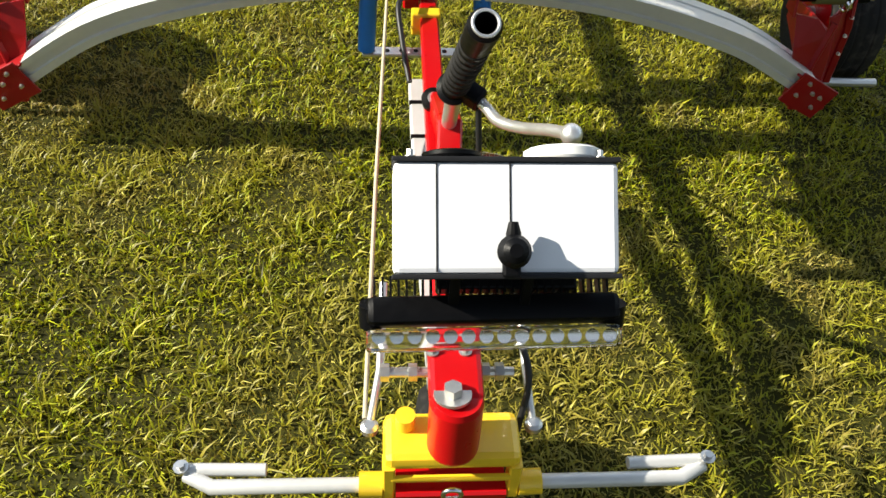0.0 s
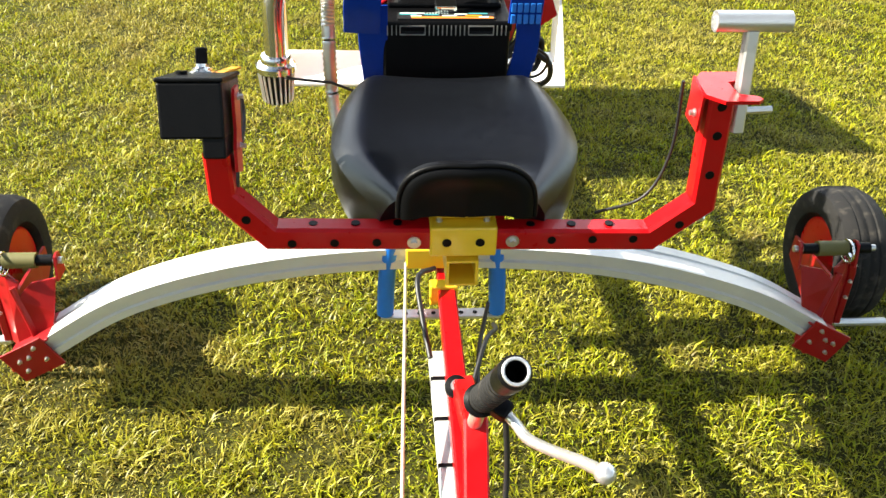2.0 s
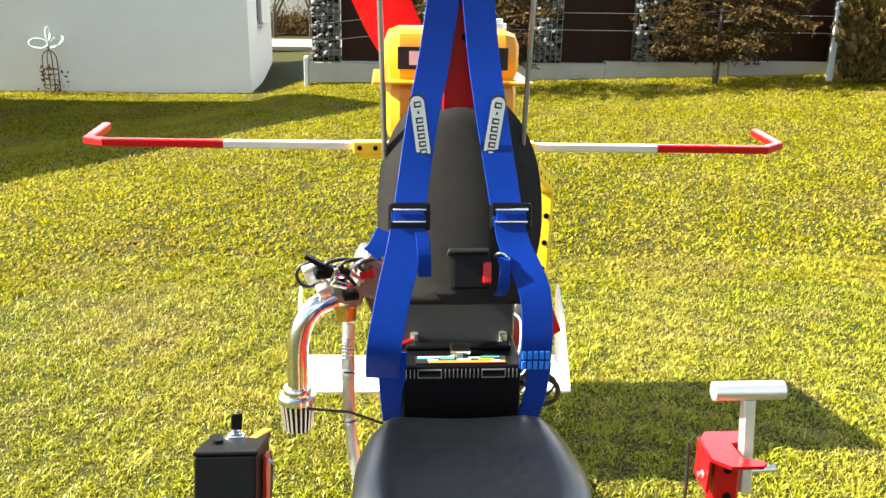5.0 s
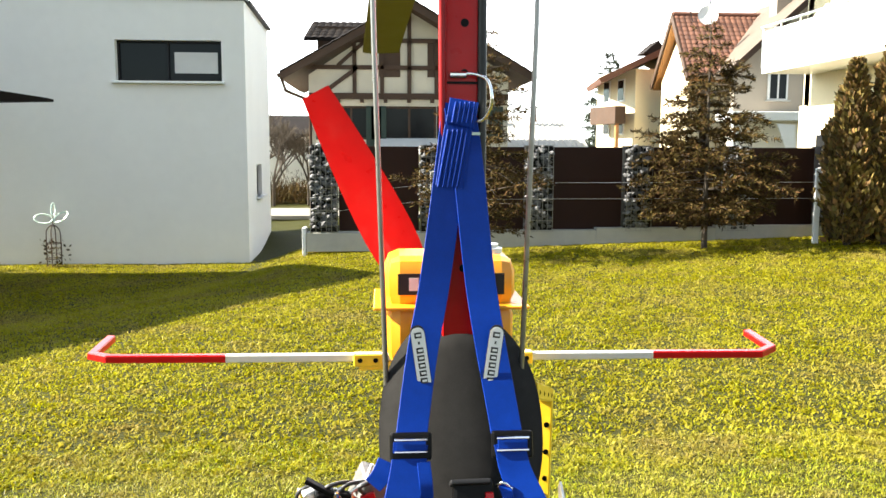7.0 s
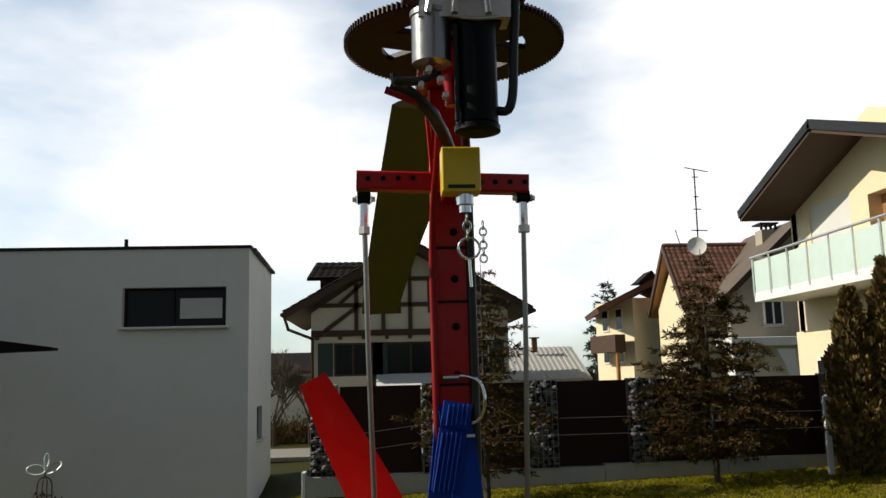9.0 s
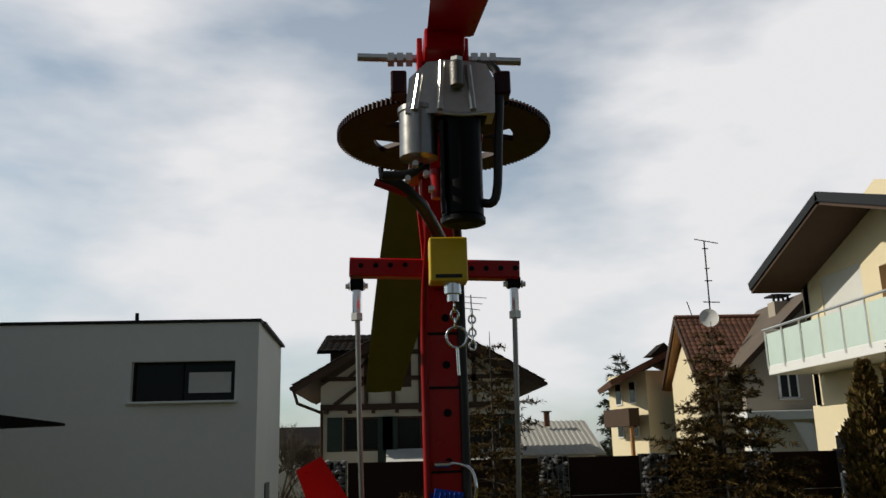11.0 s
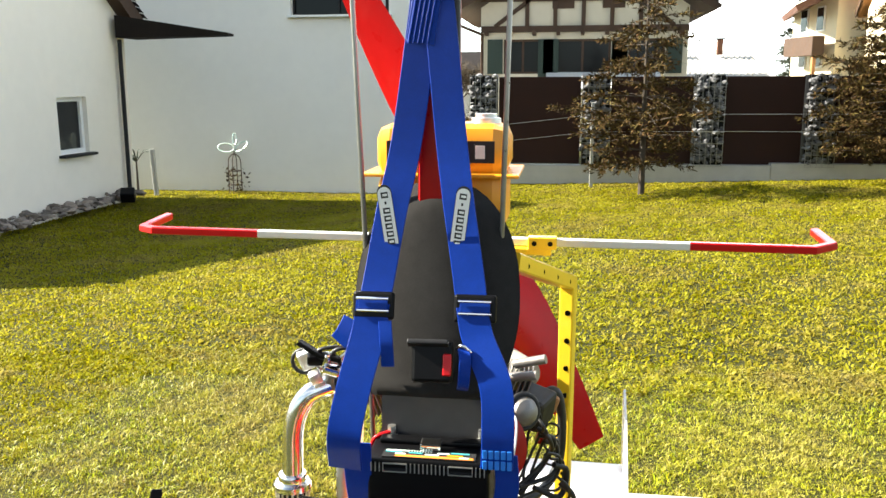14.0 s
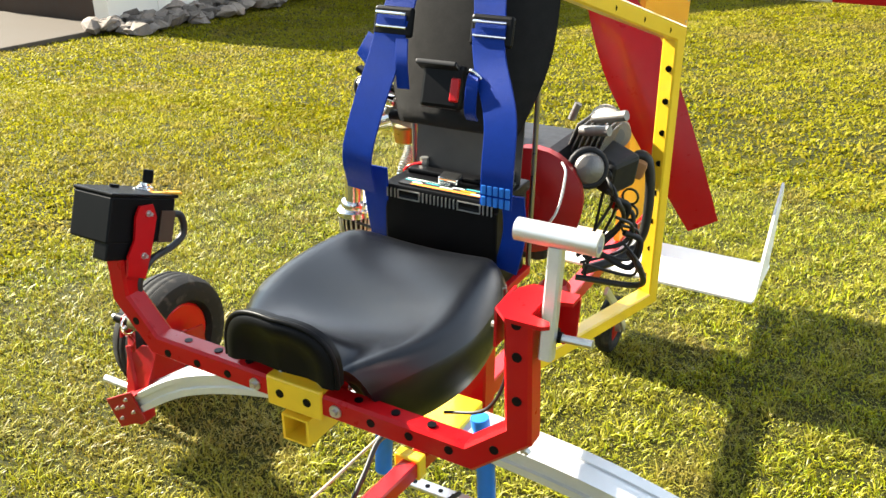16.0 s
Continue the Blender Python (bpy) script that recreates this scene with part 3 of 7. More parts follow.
def left_house():
    h = thing("gabled_house", (-9.2, 6.5, 0), "grey rendered house with a dark tiled gable roof", "house")
    X = -7.2
    y0, y1, ze, yr, zr = 6.35, 12.45, 2.2, 10.17, 4.86
    o, u = (X, y0, 0), (0, 1, 0)
    q = (WIN_Y0 - y0, 0.82, WIN_Y1 - y0, 1.68)
    part("wall", wall_with_holes(o, u, y1 - y0, ze, 0.35, [q]), M_RENDERG, h, "grey rendered gable wall", 0)
    window(h, o, u, q, 0.07, M_WHITE, [], 0.10, M_GREY)
    part("gable", poly([(X, y0, ze), (X, y1, ze), (X, y1, 3.02), (X, yr, zr - 0.14), (X, y0, 2.48)], 0.35, (-1, 0, 0)), M_RENDERG, h, smooth=0)
    part("wall", box((-9.55, 12.1, 1.0), (4.0, 0.35, 3.0), None, 0), M_RENDERG, h)
    part("wall", box((-10.5, 6.53, 0.75), (2.0, 0.35, 2.5), None, 0), M_RENDERG, h)
    part("porch_wall", box((-7.31, 5.975, 0.93), (0.22, 0.74, 2.62), None, 0), M_RENDERG, h, "rendered porch wall")
    part("door", box((-8.6, 5.75, 0.85), (2.3, 0.05, 2.5), None, 0.004), M_TIMBER, h, "dark timber entrance door")
    for a, b in ((12.8, 2.93), (5.7, 2.24)):
        lo, hi = Vector((X + 0.22, a, b)), Vector((X + 0.22, yr, zr))
        part("roof", slab(lo, (-5.2, 0, 0), hi - lo, 0.26), M_TIMBER, h)
        roof_part("tile", lo + Vector((0.05, 0, 0.02)), (-5.25, 0, 0), hi - lo, 18, 22, M_TILED, h, "dark interlocking roof tiles")
    bm = bmesh.new()
    vs = [(X + 0.1, 12.0, 2.62), (X + 0.1, 12.7, 2.62), (-5.35, 12.7, 2.66), (-5.35, 12.45, 2.66), (X + 0.1, 12.0, 2.98), (X + 0.1, 12.7, 2.85), (-5.35, 12.7, 2.70), (-5.35, 12.45, 2.71)]
    vv = [bm.verts.new(p) for p in vs]
    for f in ((0, 1, 2, 3), (7, 6, 5, 4), (0, 3, 7, 4), (1, 5, 6, 2), (3, 2, 6, 7), (0, 4, 5, 1)):
        bm.faces.new([vv[i] for i in f])
    part("eave", bm, M_TILED, h, "dark projecting eave", 0)
    part("downpipe", cyl((X + 0.08, 12.15, -0.2), (X + 0.08, 12.15, 2.6), 0.035), M_GREY, h)
    part("floodlight", box((X + 0.5, 11.3, 0.12), (0.22, 0.2, 0.18), Euler((0.5, 0, 0.4)).to_matrix(), 0.02), M_BLKP, h)
    return h


WIN_Y0, WIN_Y1 = 10.36, 11.15


def timber_house():
    h = thing("timbered_house", (0.8, 30, 0), "half-timbered house with cream panels and a dark tiled roof", "house")
    Y, x0, x1 = 27.0, -2.55, 4.05
    o, u = (x0, Y, 0), (1, 0, 0)
    holes = [(0.75, 2.2, 2.0, 3.3), (2.4, 1.8, 4.2, 3.3), (4.75, 2.2, 5.9, 3.3), (2.3, 4.25, 3.0, 5.35), (3.9, 4.25, 4.6, 5.35)]
    part("wall", wall_with_holes(o, u, x1 - x0, 4.3, 0.3, holes[:3], -0.6), M_CREAMG, h, "cream rendered front wall", 0)
    part("gable", poly([(x0, Y, 4.3), (x1, Y, 4.3), (x1 - 2.2, Y, 5.75), (0.75, Y, 6.5), (x0 + 2.2, Y, 5.75)], 0.3, (0, 1, 0)), M_CREAMG, h, smooth=0)
    for q in holes[:3]:
        window(h, o, u, q, 0.07, M_TIMBER, [(q[0] + q[2]) / 2], 0.1)
        for e in (q[0] - 0.28, q[2] + 0.28):
            part("shutter", box((x0 + e, Y - 0.03, (q[1] + q[3]) / 2), (0.5, 0.05, q[3] - q[1]), None, 0.004), M_DARKGREEN, h, "dark green shutter")
    for q in holes[3:]:
        part("gable_window", box((x0 + (q[0] + q[2]) / 2, Y - 0.02, (q[1] + q[3]) / 2), (q[2] - q[0], 0.03, q[3] - q[1]), None, 0), M_TIMBER, h, "dark shuttered gable window")
    ys = Y - 0.05
    def beam(a, b, w=0.14):
        d = Vector((b[0] - a[0], 0, b[1] - a[1]))
        bm = bmesh.new()
        ang = math.atan2(d.z, d.x)
        bm_box(bm, ((a[0] + b[0]) / 2, ys, (a[1] + b[1]) / 2), (d.length, 0.07, w), Euler((0, -ang, 0)).to_matrix(), 0.004)
        part("beam", bm, M_TIMBER, h)
    beam((x0, 3.62), (x1, 3.62), 0.2)
    beam((x0, 4.55), (x1, 4.55))
    beam((-1.1, 5.42), (2.6, 5.42))
    for x in (-1.05, -0.15, 0.75, 1.65, 2.55):
        beam((x, 3.7), (x, 5.42 if abs(x - 0.75) < 2 else 4.55), 0.13)
    beam((0.75, 5.45), (0.75, 6.3), 0.13)
    beam((-2.1, 3.7), (-0.95, 4.55), 0.13)
    beam((3.6, 3.7), (2.45, 4.55), 0.13)
    beam((-1.6, 4.6), (-0.7, 5.4), 0.12)
    beam((3.1, 4.6), (2.2, 5.4), 0.12)
    for k in range(9):
        part("rafter_end", box((x0 + 0.2 + k * 0.77, Y - 0.2, 3.48), (0.12, 0.4, 0.14), None, 0.004), M_TIMBER, h)
    for s in (-1, 1):
        ex = (x0 - 0.85) if s < 0 else (x1 + 0.75)
        ez = 4.28
        lo, hi = Vector((ex, Y - 0.9, ez)), Vector((0.75, Y - 0.9, 6.62))
        part("roof", slab(lo, (0, 7.5, 0), hi - lo, 0.22), M_TIMBER, h)
        roof_part("tile", lo + Vector((0, -0.05, 0.02)), (0, 7.6, 0), hi - lo, 26, 15, M_TILED, h, "dark brown pantiles")
        part("gutter", tube([(ex, Y - 0.95, ez - 0.08), (ex, Y + 6.4, ez - 0.08)], 0.07, 8), M_TIMBER, h)
    part("downpipe", tube([(x0 - 0.8, Y - 0.8, 4.15), (x0 - 0.7, Y - 0.5, 3.75), (x0 + 0.05, Y - 0.12, 3.45), (x0 + 0.05, Y - 0.12, -0.2)], 0.05, 8), M_TIMBER, h)
    part("roof", slab((-2.3, Y + 1.5, 5.3), (2.0, 0, 0), (0, 2.0, 1.0), 0.1), M_TILED, h)
    part("roof_dormer", box((-1.6, Y + 2.4, 5.55), (1.5, 1.9, 1.0), None, 0), M_TIMBER, h)
    part("roof", slab((-2.75, Y + 0.6, 5.54), (2.4, 0, 0), (0.2, 1.6, 0.75), 0.08), M_TILED, h)
    roof_part("tile", (-2.75, Y + 0.6, 5.55), (2.4, 0, 0), (0.2, 1.6, 0.75), 10, 6, M_TILED, h)
    part("wall", box((x0 + 0.15, Y + 3, 1.8), (0.3, 5.6, 5.0), None, 0), M_CREAMG, h)
    part("wall", box((x1 - 0.15, Y + 3, 1.8), (0.3, 5.6, 5.0), None, 0), M_CREAMG, h)
    for x, z0, z1, ws in ((0.574, 6.9, 9.1, (1.5, 0.9)), (2.75, 5.7, 7.7, (1.1, 0.8, 0.6))):
        aer = part("aerial", tube([(x, 29.0, z0), (x - 0.03, 29.0, z1)], 0.022, 6), M_GREY, h, "thin roof aerial")
        for k, w in enumerate(ws):
            part("aerial_rod", tube([(x - w / 2, 29.0, z1 - 0.05 - 0.22 * k), (x + w / 2, 29.05, z1 - 0.12 - 0.22 * k)], 0.014, 5), M_GREY, aer)
    part("awning", slab((-0.4, Y - 1.6, 1.75), (3.6, 0, 0), (0, 1.6, 0.5), 0.05), M_WHITE, h, "pale awning")
    return h


M_DARKGREEN = mat("dark_green_paint", (0.012, 0.03, 0.02), 0.5, 0, 0.1, 10)


def brown_roof_house():
    h = thing("tiled_house", (13, 31, 0), "house with a brown tiled roof, taupe gable and white extension", "house")
    # side gable and the tiled slope over it
    part("gable", poly([(11.35, 28.9, -0.5), (11.35, 33.2, -0.5), (11.35, 33.2, 4.6), (11.35, 31.0, 6.55), (11.35, 28.9, 4.75)], 0.3, (1, 0, 0)), M_CREAM, h, "cream rendered side gable", 0)
    part("wall", box((12.6, 29.05, 2.0), (3.4, 0.3, 5.2), None, 0), M_CREAM, h)
    part("roof", slab((10.60, 28.2, 4.45), (4.6, 0, 0), (0.35, 2.8, 2.5), 0.2), M_WOOD, h, "warm timber roof boarding")
    part("roof", slab((10.95, 31.0, 6.95), (4.2, 0, 0), (0.25, 3.0, -2.45), 0.2), M_WOOD, h)
    roof_part("tile", (10.62, 28.15, 4.48), (4.6, 0, 0), (0.35, 2.85, 2.53), 21, 14, M_TILE, h, "red-brown pantiles")
    part("bargeboard", bar([(10.56, 28.15, 4.38), (10.92, 31.0, 6.92), (11.15, 34.0, 4.45)], 0.05, 0.24), M_TIMBER, h, "dark bargeboard")
    part("ridge_tiles", tube([(10.95, 31.0, 7.02), (15.0, 31.0, 7.02)], 0.11, 8), M_TILE, h)
    # taupe cross gable
    part("gable", poly([(12.0, 27.5, -0.5), (17.5, 27.5, -0.5), (17.5, 27.5, 4.8), (14.8, 27.5, 7.2), (12.0, 27.5, 4.75)], 0.3, (0, 1, 0)), M_TAUPE, h, "taupe rendered gable", 0)
    part("roof", slab((11.5, 27.15, 4.45), (0, 4.8, 0), (3.25, 0, 2.98), 0.16), M_WEATHER, h, "weathered taupe roof slope")
    part("roof", slab((18.0, 27.15, 4.45), (0, 4.8, 0), (-3.25, 0, 2.98), 0.16), M_WEATHER, h)
    part("bargeboard", bar([(11.5, 27.12, 4.36), (14.75, 27.12, 7.33), (18.0, 27.12, 4.36)], 0.04, 0.2), M_TIMBER, h)
    win = new("window")
    win.parent = h
    win.matrix_parent_inverse = h.matrix_world.inverted()
    part("window_frame", box((13.55, 27.47, 4.15), (0.72, 0.08, 1.05), None, 0.01), M_WHITE, win)
    for dx in (-0.16, 0.16):
        part("pane", box((13.55 + dx, 27.425, 4.1), (0.25, 0.02, 0.85), None, 0), M_GLASS, win)
    part("window_sill", box((13.55, 27.42, 3.6), (0.85, 0.16, 0.05), None, 0.004), M_CONC, win)
    ch = part("chimney", box((14.25, 29.0, 6.75), (0.58, 0.58, 1.0), None, 0.01), M_TAUPE, h)
    part("chimney_cap", box((14.25, 29.0, 7.48), (0.72, 0.72, 0.06), None, 0.01), M_GREY, ch)
    for dx in (-0.27, -0.09, 0.09, 0.27):
        part("cap_post", box((14.25 + dx, 28.75, 7.35), (0.07, 0.07, 0.2), None, 0), M_GREY, ch)
    # dish and aerial
    part("satellite_dish", lathe([(0.02, 0.0), (0.2, 0.02), (0.34, 0.08), (0.36, 0.10), (0.34, 0.09), (0.2, 0.04), (0.02, 0.02)], (11.74, 29.5, 6.75), (-0.2, -1, 0.2), 20), M_WHITE, h, "white satellite dish")
    aer = part("aerial", tube([(12.20, 30.5, 6.4), (12.24, 30.5, 10.0)], 0.03, 6), M_GREY, h, "tall television aerial")
    for z, w, t in ((10.0, 0.95, 0.18), (9.7, 0.25, 0), (8.9, 0.2, 0), (8.4, 0.3, 0), (7.55, 0.65, 0.02)):
        part("aerial_rod", tube([(12.23 - w * 0.4, 30.5, z + t * 0.5), (12.23 + w * 0.6, 30.5, z - t * 0.5)], 0.022, 5), M_GREY, aer)
    part("whip_aerial", tube([(11.6, 30.6, 6.7), (11.35, 30.6, 7.6)], 0.02, 5), M_GREY, aer)
    # white flat-roofed extension
    part("extension_wall", box((13.2, 26.9, 1.2), (3.2, 0.3, 3.4), None, 0), M_RENDERG, h)
    part("extension_post", box((14.2, 26.15, 1.2), (0.4, 0.3, 3.4), None, 0.01), M_RENDERG, h)
    part("extension_post", box((11.55, 26.15, 1.2), (0.3, 0.3, 3.4), None, 0.01), M_WHITE, h)
    part("extension_roof", box((12.9, 26.7, 3.02), (3.1, 1.4, 0.3), None, 0.02), M_WHITE, h, "white fascia of a flat roof")
    part("curtain", poly([(12.9, 26.02, 2.78), (13.52, 26.02, 2.74), (13.6, 26.02, 1.7), (13.35, 26.02, 1.7), (13.2, 26.02, 2.1)], 0.05, (0, 1, 0)), M_WHITE, h, "white gathered curtain", 0)
    return h


def far_house():
    h = thing("cream_house", (11.7, 36.6, 0), "cream two-storey house with wooden balcony and brown roof", "house")
    R = Euler((0, 0, 0.21)).to_matrix()
    C = Vector((11.74, 36.58, 0))
    part("wall", box(C + Vector((0, 0, 2.3)), (3.0, 3.6, 6.0), R, 0), M_CREAM, h)
    for z in (4.45, 3.0):
        for v in (-0.6, 0.75):
            w = part("window", box(C + R @ Vector((-1.52, v, z)), (0.08, 0.62, 1.0), R, 0.01), M_WHITE, h)
            part("pane", box(C + R @ Vector((-1.565, v, z)), (0.02, 0.48, 0.86), R, 0), M_GLASS, w)
    part("roof", slab((8.9, 33.9, 4.85), (0.9, 6.0, 0), (2.95, 0.2, 1.38), 0.24), M_TILE, h, "brown roof with a deep verge")
    part("roof", slab((14.8, 34.2, 4.85), (0.9, 6.0, 0), (-2.95, 0, 1.38), 0.24), M_TILE, h)
    part("roof_dormer", poly([(11.1, 35.0, 6.0), (12.2, 35.0, 6.0), (11.75, 35.0, 6.55)], 1.2, (0, 1, 0)), M_TILED, h, smooth=0)
    part("balcony", box((9.75, 35.6, 3.35), (0.5, 2.4, 0.75), R, 0.01), M_TIMBER, h, "dark wooden balcony")
    part("balcony_post", box((9.9, 34.6, 2.4), (0.14, 0.14, 2.0), R, 0.01), M_WOOD, h)
    return h


def low_sheds():
    h = thing("shed", (5.6, 33, 0), "low shed with a grey corrugated roof", "shed")
    part("wall", box((5.6, 34.5, 0.9), (4.6, 3.0, 2.2), None, 0), M_RENDERG, h)
    part("roof", slab((3.15, 32.6, 1.9), (5.1, 0, 0), (0, 3.6, 1.4), 0.08), M_CONC, h, "grey corrugated roof", 0)
    for k in range(23):
        x = 3.2 + k * 0.22
        part("roof_rib", slab((x, 32.6, 1.93), (0.09, 0, 0), (0, 3.6, 1.4), 0.05), M_CONC, h, "", 0)
    for x in (4.2, 6.4):
        part("chimney", box((x, 35.2, 3.35), (0.22, 0.22, 0.6), None, 0.01), M_TILE, h)
        part("chimney_cap", box((x, 35.2, 3.68), (0.4, 0.3, 0.05), None, 0.0), M_GREY, h)
    g = thing("outbuilding", (-4.3, 38, 0), "far pale outbuilding with a dark roof", "shed")
    part("wall", box((-4.6, 37.8, 1.0), (4.6, 3.6, 3.2), None, 0), M_RENDERW, g)
    part("roof", slab((-7.2, 35.6, 2.5), (5.4, 0, 0), (0, 2.4, 0.85), 0.14), M_TILED, g)
    part("window", box((-4.05, 35.98, 2.1), (0.62, 0.06, 0.34), None, 0), M_GLASS, g)
    return h


def yellow_house():
    h = thing("balcony_house", (12.5, 15.5, 0), "cream house with a glass balcony and wide dark eaves", "house")
    X = 10.2
    part("wall", wall_with_holes((X, 19.0, 0), (0, -1, 0), 8.0, 6.2, 0.3, [(0.9, 4.2, 2.7, 6.0), (3.4, 3.9, 6.4, 5.75)]), M_CREAM, h, "cream rendered wall", 0)
    part("gable", poly([(X, 19.0, 6.2), (X, 11.0, 6.2), (X, 15.3, 7.6)], 0.3, (1, 0, 0)), M_CREAM, h, smooth=0)
    part("roller_shutter", box((X + 0.06, 17.2, 5.1), (0.06, 1.8, 1.8), None, 0.004), M_BLIND, h, "closed pale roller shutter")
    part("loggia", box((X + 1.0, 14.1, 4.8), (1.4, 3.0, 2.0), None, 0), M_WOOD, h, "brown loggia recess")
    part("wall", box((12.7, 18.9, 2.8), (5.0, 0.3, 6.8), None, 0), M_CREAM, h)
    for a, b in ((19.25, 6.05), (11.7, 6.05)):
        lo, hi = Vector((8.95, a, b)), Vector((8.95, 15.4, 7.25 + 0.05))
        part("roof", slab(lo, (7, 0, 0), hi - lo, 0.22), M_TIMBER, h, "dark boarded roof")
        part("fascia", slab(lo + Vector((-0.04, 0, 0.06)), (0.1, 0, 0), hi - lo, 0.2), M_GREY, h, "grey metal fascia")
    bal = part("balcony", box((9.6, 14.6, 3.85), (1.3, 8.2, 0.22), None, 0.01), M_WHITE, h, "balcony with frosted glass panels")
    for k in range(9):
        y = 18.65 - k * 0.9
        part("glass_panel", box((8.97, y - 0.44, 4.34), (0.02, 0.84, 0.78), None, 0.002), M_FROST, bal)
        part("baluster", box((8.93, y, 4.35), (0.03, 0.03, 0.95), None, 0), M_ALU, bal)
    for k in range(2):
        part("glass_panel", box((9.35 + k * 0.6, 18.7, 4.34), (0.56, 0.02, 0.78), None, 0.002), M_FROST, bal)
    part("handrail", tube([(10.2, 18.72, 4.83), (8.93, 18.72, 4.83), (8.93, 10.6, 4.83)], 0.03, 8), M_ALU, bal, "steel handrail")
    part("wall_base", box((10.3, 15.0, 1.2), (0.4, 8.05, 3.6), None, 0), M_CREAM, h)
    win = part("ground_window", box((10.08, 17.6, 1.9), (0.06, 0.9, 0.9), None, 0.01), M_WHITE, h)
    part("pane", box((10.04, 17.6, 1.9), (0.04, 0.76, 0.76), None, 0), M_GLASS, win)
    return h


def stones(n, spot, size, seed):
    """Loose angular stones: spot(rng) gives a place, size(rng) a radius."""
    rng = np.random.default_rng(seed)
    bm0 = bmesh.new()
    bmesh.ops.create_icosphere(bm0, subdivisions=1, radius=1)
    bv = np.array([v.co[:] for v in bm0.verts])
    bm0.verts.index_update()
    bf = np.array([[v.index for v in f.verts] for f in bm0.faces])
    bm0.free()
    vs, fs = [], []
    for i in range(n):
        r = size(rng)
        p = bv * (1 + rng.normal(0, 0.13, (len(bv), 1))) * np.array([r * rng.uniform(0.8, 1.3), r * rng.uniform(0.8, 1.3), r * rng.uniform(0.55, 0.9)])
        a = rng.uniform(0, 6.28)
        c, s = math.cos(a), math.sin(a)
        p = np.stack([p[:, 0] * c - p[:, 1] * s, p[:, 0] * s + p[:, 1] * c, p[:, 2]], 1)
        vs.append(p + np.array(spot(rng)))
        fs.append(bf + i * len(bv))
    return np.concatenate(vs), np.concatenate(fs)


FENCE_Y = 15.0
GABIONS = [-1.55, 0.55, 2.6, 4.55, 6.5, 8.45, 10.4, 12.4, 14.4]


def fence():
    f = thing("garden_fence", (4, FENCE_Y, 0), "brown panel fence with stone gabion pillars on a concrete plinth", "fence")
    for a, b in zip([-1.62, 1.6, 4.0, 6.4, 8.8, 11.2], [1.6, 4.0, 6.4, 8.8, 11.2, 15.0]):
        zb = float(ground_z((a + b) / 2, FENCE_Y))
        part("plinth", box(((a + b) / 2, FENCE_Y - 0.05, 0.17 + zb / 2), (b - a - 0.008, 0.3, 0.36), None, 0.008), M_CONC, f, "concrete plinth")
    part("end_post", box((-1.66, FENCE_Y - 0.05, 0.12), (0.07, 0.32, 0.62), None, 0.006), M_WHITE, f, "white plinth end post")
    for k, x in enumerate(GABIONS):
        # solid black core stands in for the shade between the front stones
        g = part("gabion", box((x + 0.27, FENCE_Y + 0.02, 1.18), (0.50, 0.34, 1.66), None, 0), M_BLKP, f, "wire gabion with grey stones before a shade-black core")
        v, fc = stones(230, lambda r, x=x: (x + r.uniform(0.03, 0.51), FENCE_Y - 0.17 + r.uniform(-0.01, 0.06), r.uniform(0.4, 2.0)), lambda r: r.uniform(0.035, 0.07), 50 + k)
        ob = arrays("gabion_stone", v, fc, M_STONE)
        ob.parent = g
        tagged(ob, "broken grey stones", kind="stuff")
        bm = bmesh.new()
        for i in range(6):
            xx = x + 0.02 + i * 0.1
            bm_box(bm, (xx, FENCE_Y - 0.25, 1.19), (0.008, 0.008, 1.68))
        for i in range(9):
            bm_box(bm, (x + 0.27, FENCE_Y - 0.25, 0.36 + i * 0.205), (0.52, 0.008, 0.008))
        part("wire_mesh", bm, M_ROD, g, smooth=0)
        if k + 1 < len(GABIONS):
            w = GABIONS[k + 1] - x - 0.56
            pnl = part("fence_panel", box((x + 0.55 + w / 2, FENCE_Y + 0.02, 1.17), (w, 0.04, 1.62), None, 0.004), M_PANEL, f, "dark brown sheet panel")
    w = thing("wire_fence", (0.75, FENCE_Y - 0.75, 0), "grey posts with thin tension wires", "fence")
    part("post", box((0.75, FENCE_Y - 0.75, 0.72), (0.06, 0.06, 1.6), None, 0.004), M_CONC, w)
    part("post", box((7.9, FENCE_Y - 1.2, 0.85), (0.10, 0.06, 1.5), None, 0.004), M_WHITE, w)
    for z in (1.0, 1.3):
        part("wire", tube([(-1.5, FENCE_Y - 0.9, z - 0.25), (0.75, FENCE_Y - 0.78, z), (3.2, FENCE_Y - 0.8, z + 0.02), (7.9, FENCE_Y - 1.2, z + 0.05)], 0.0028, 5), M_ZINC, w)
    return f


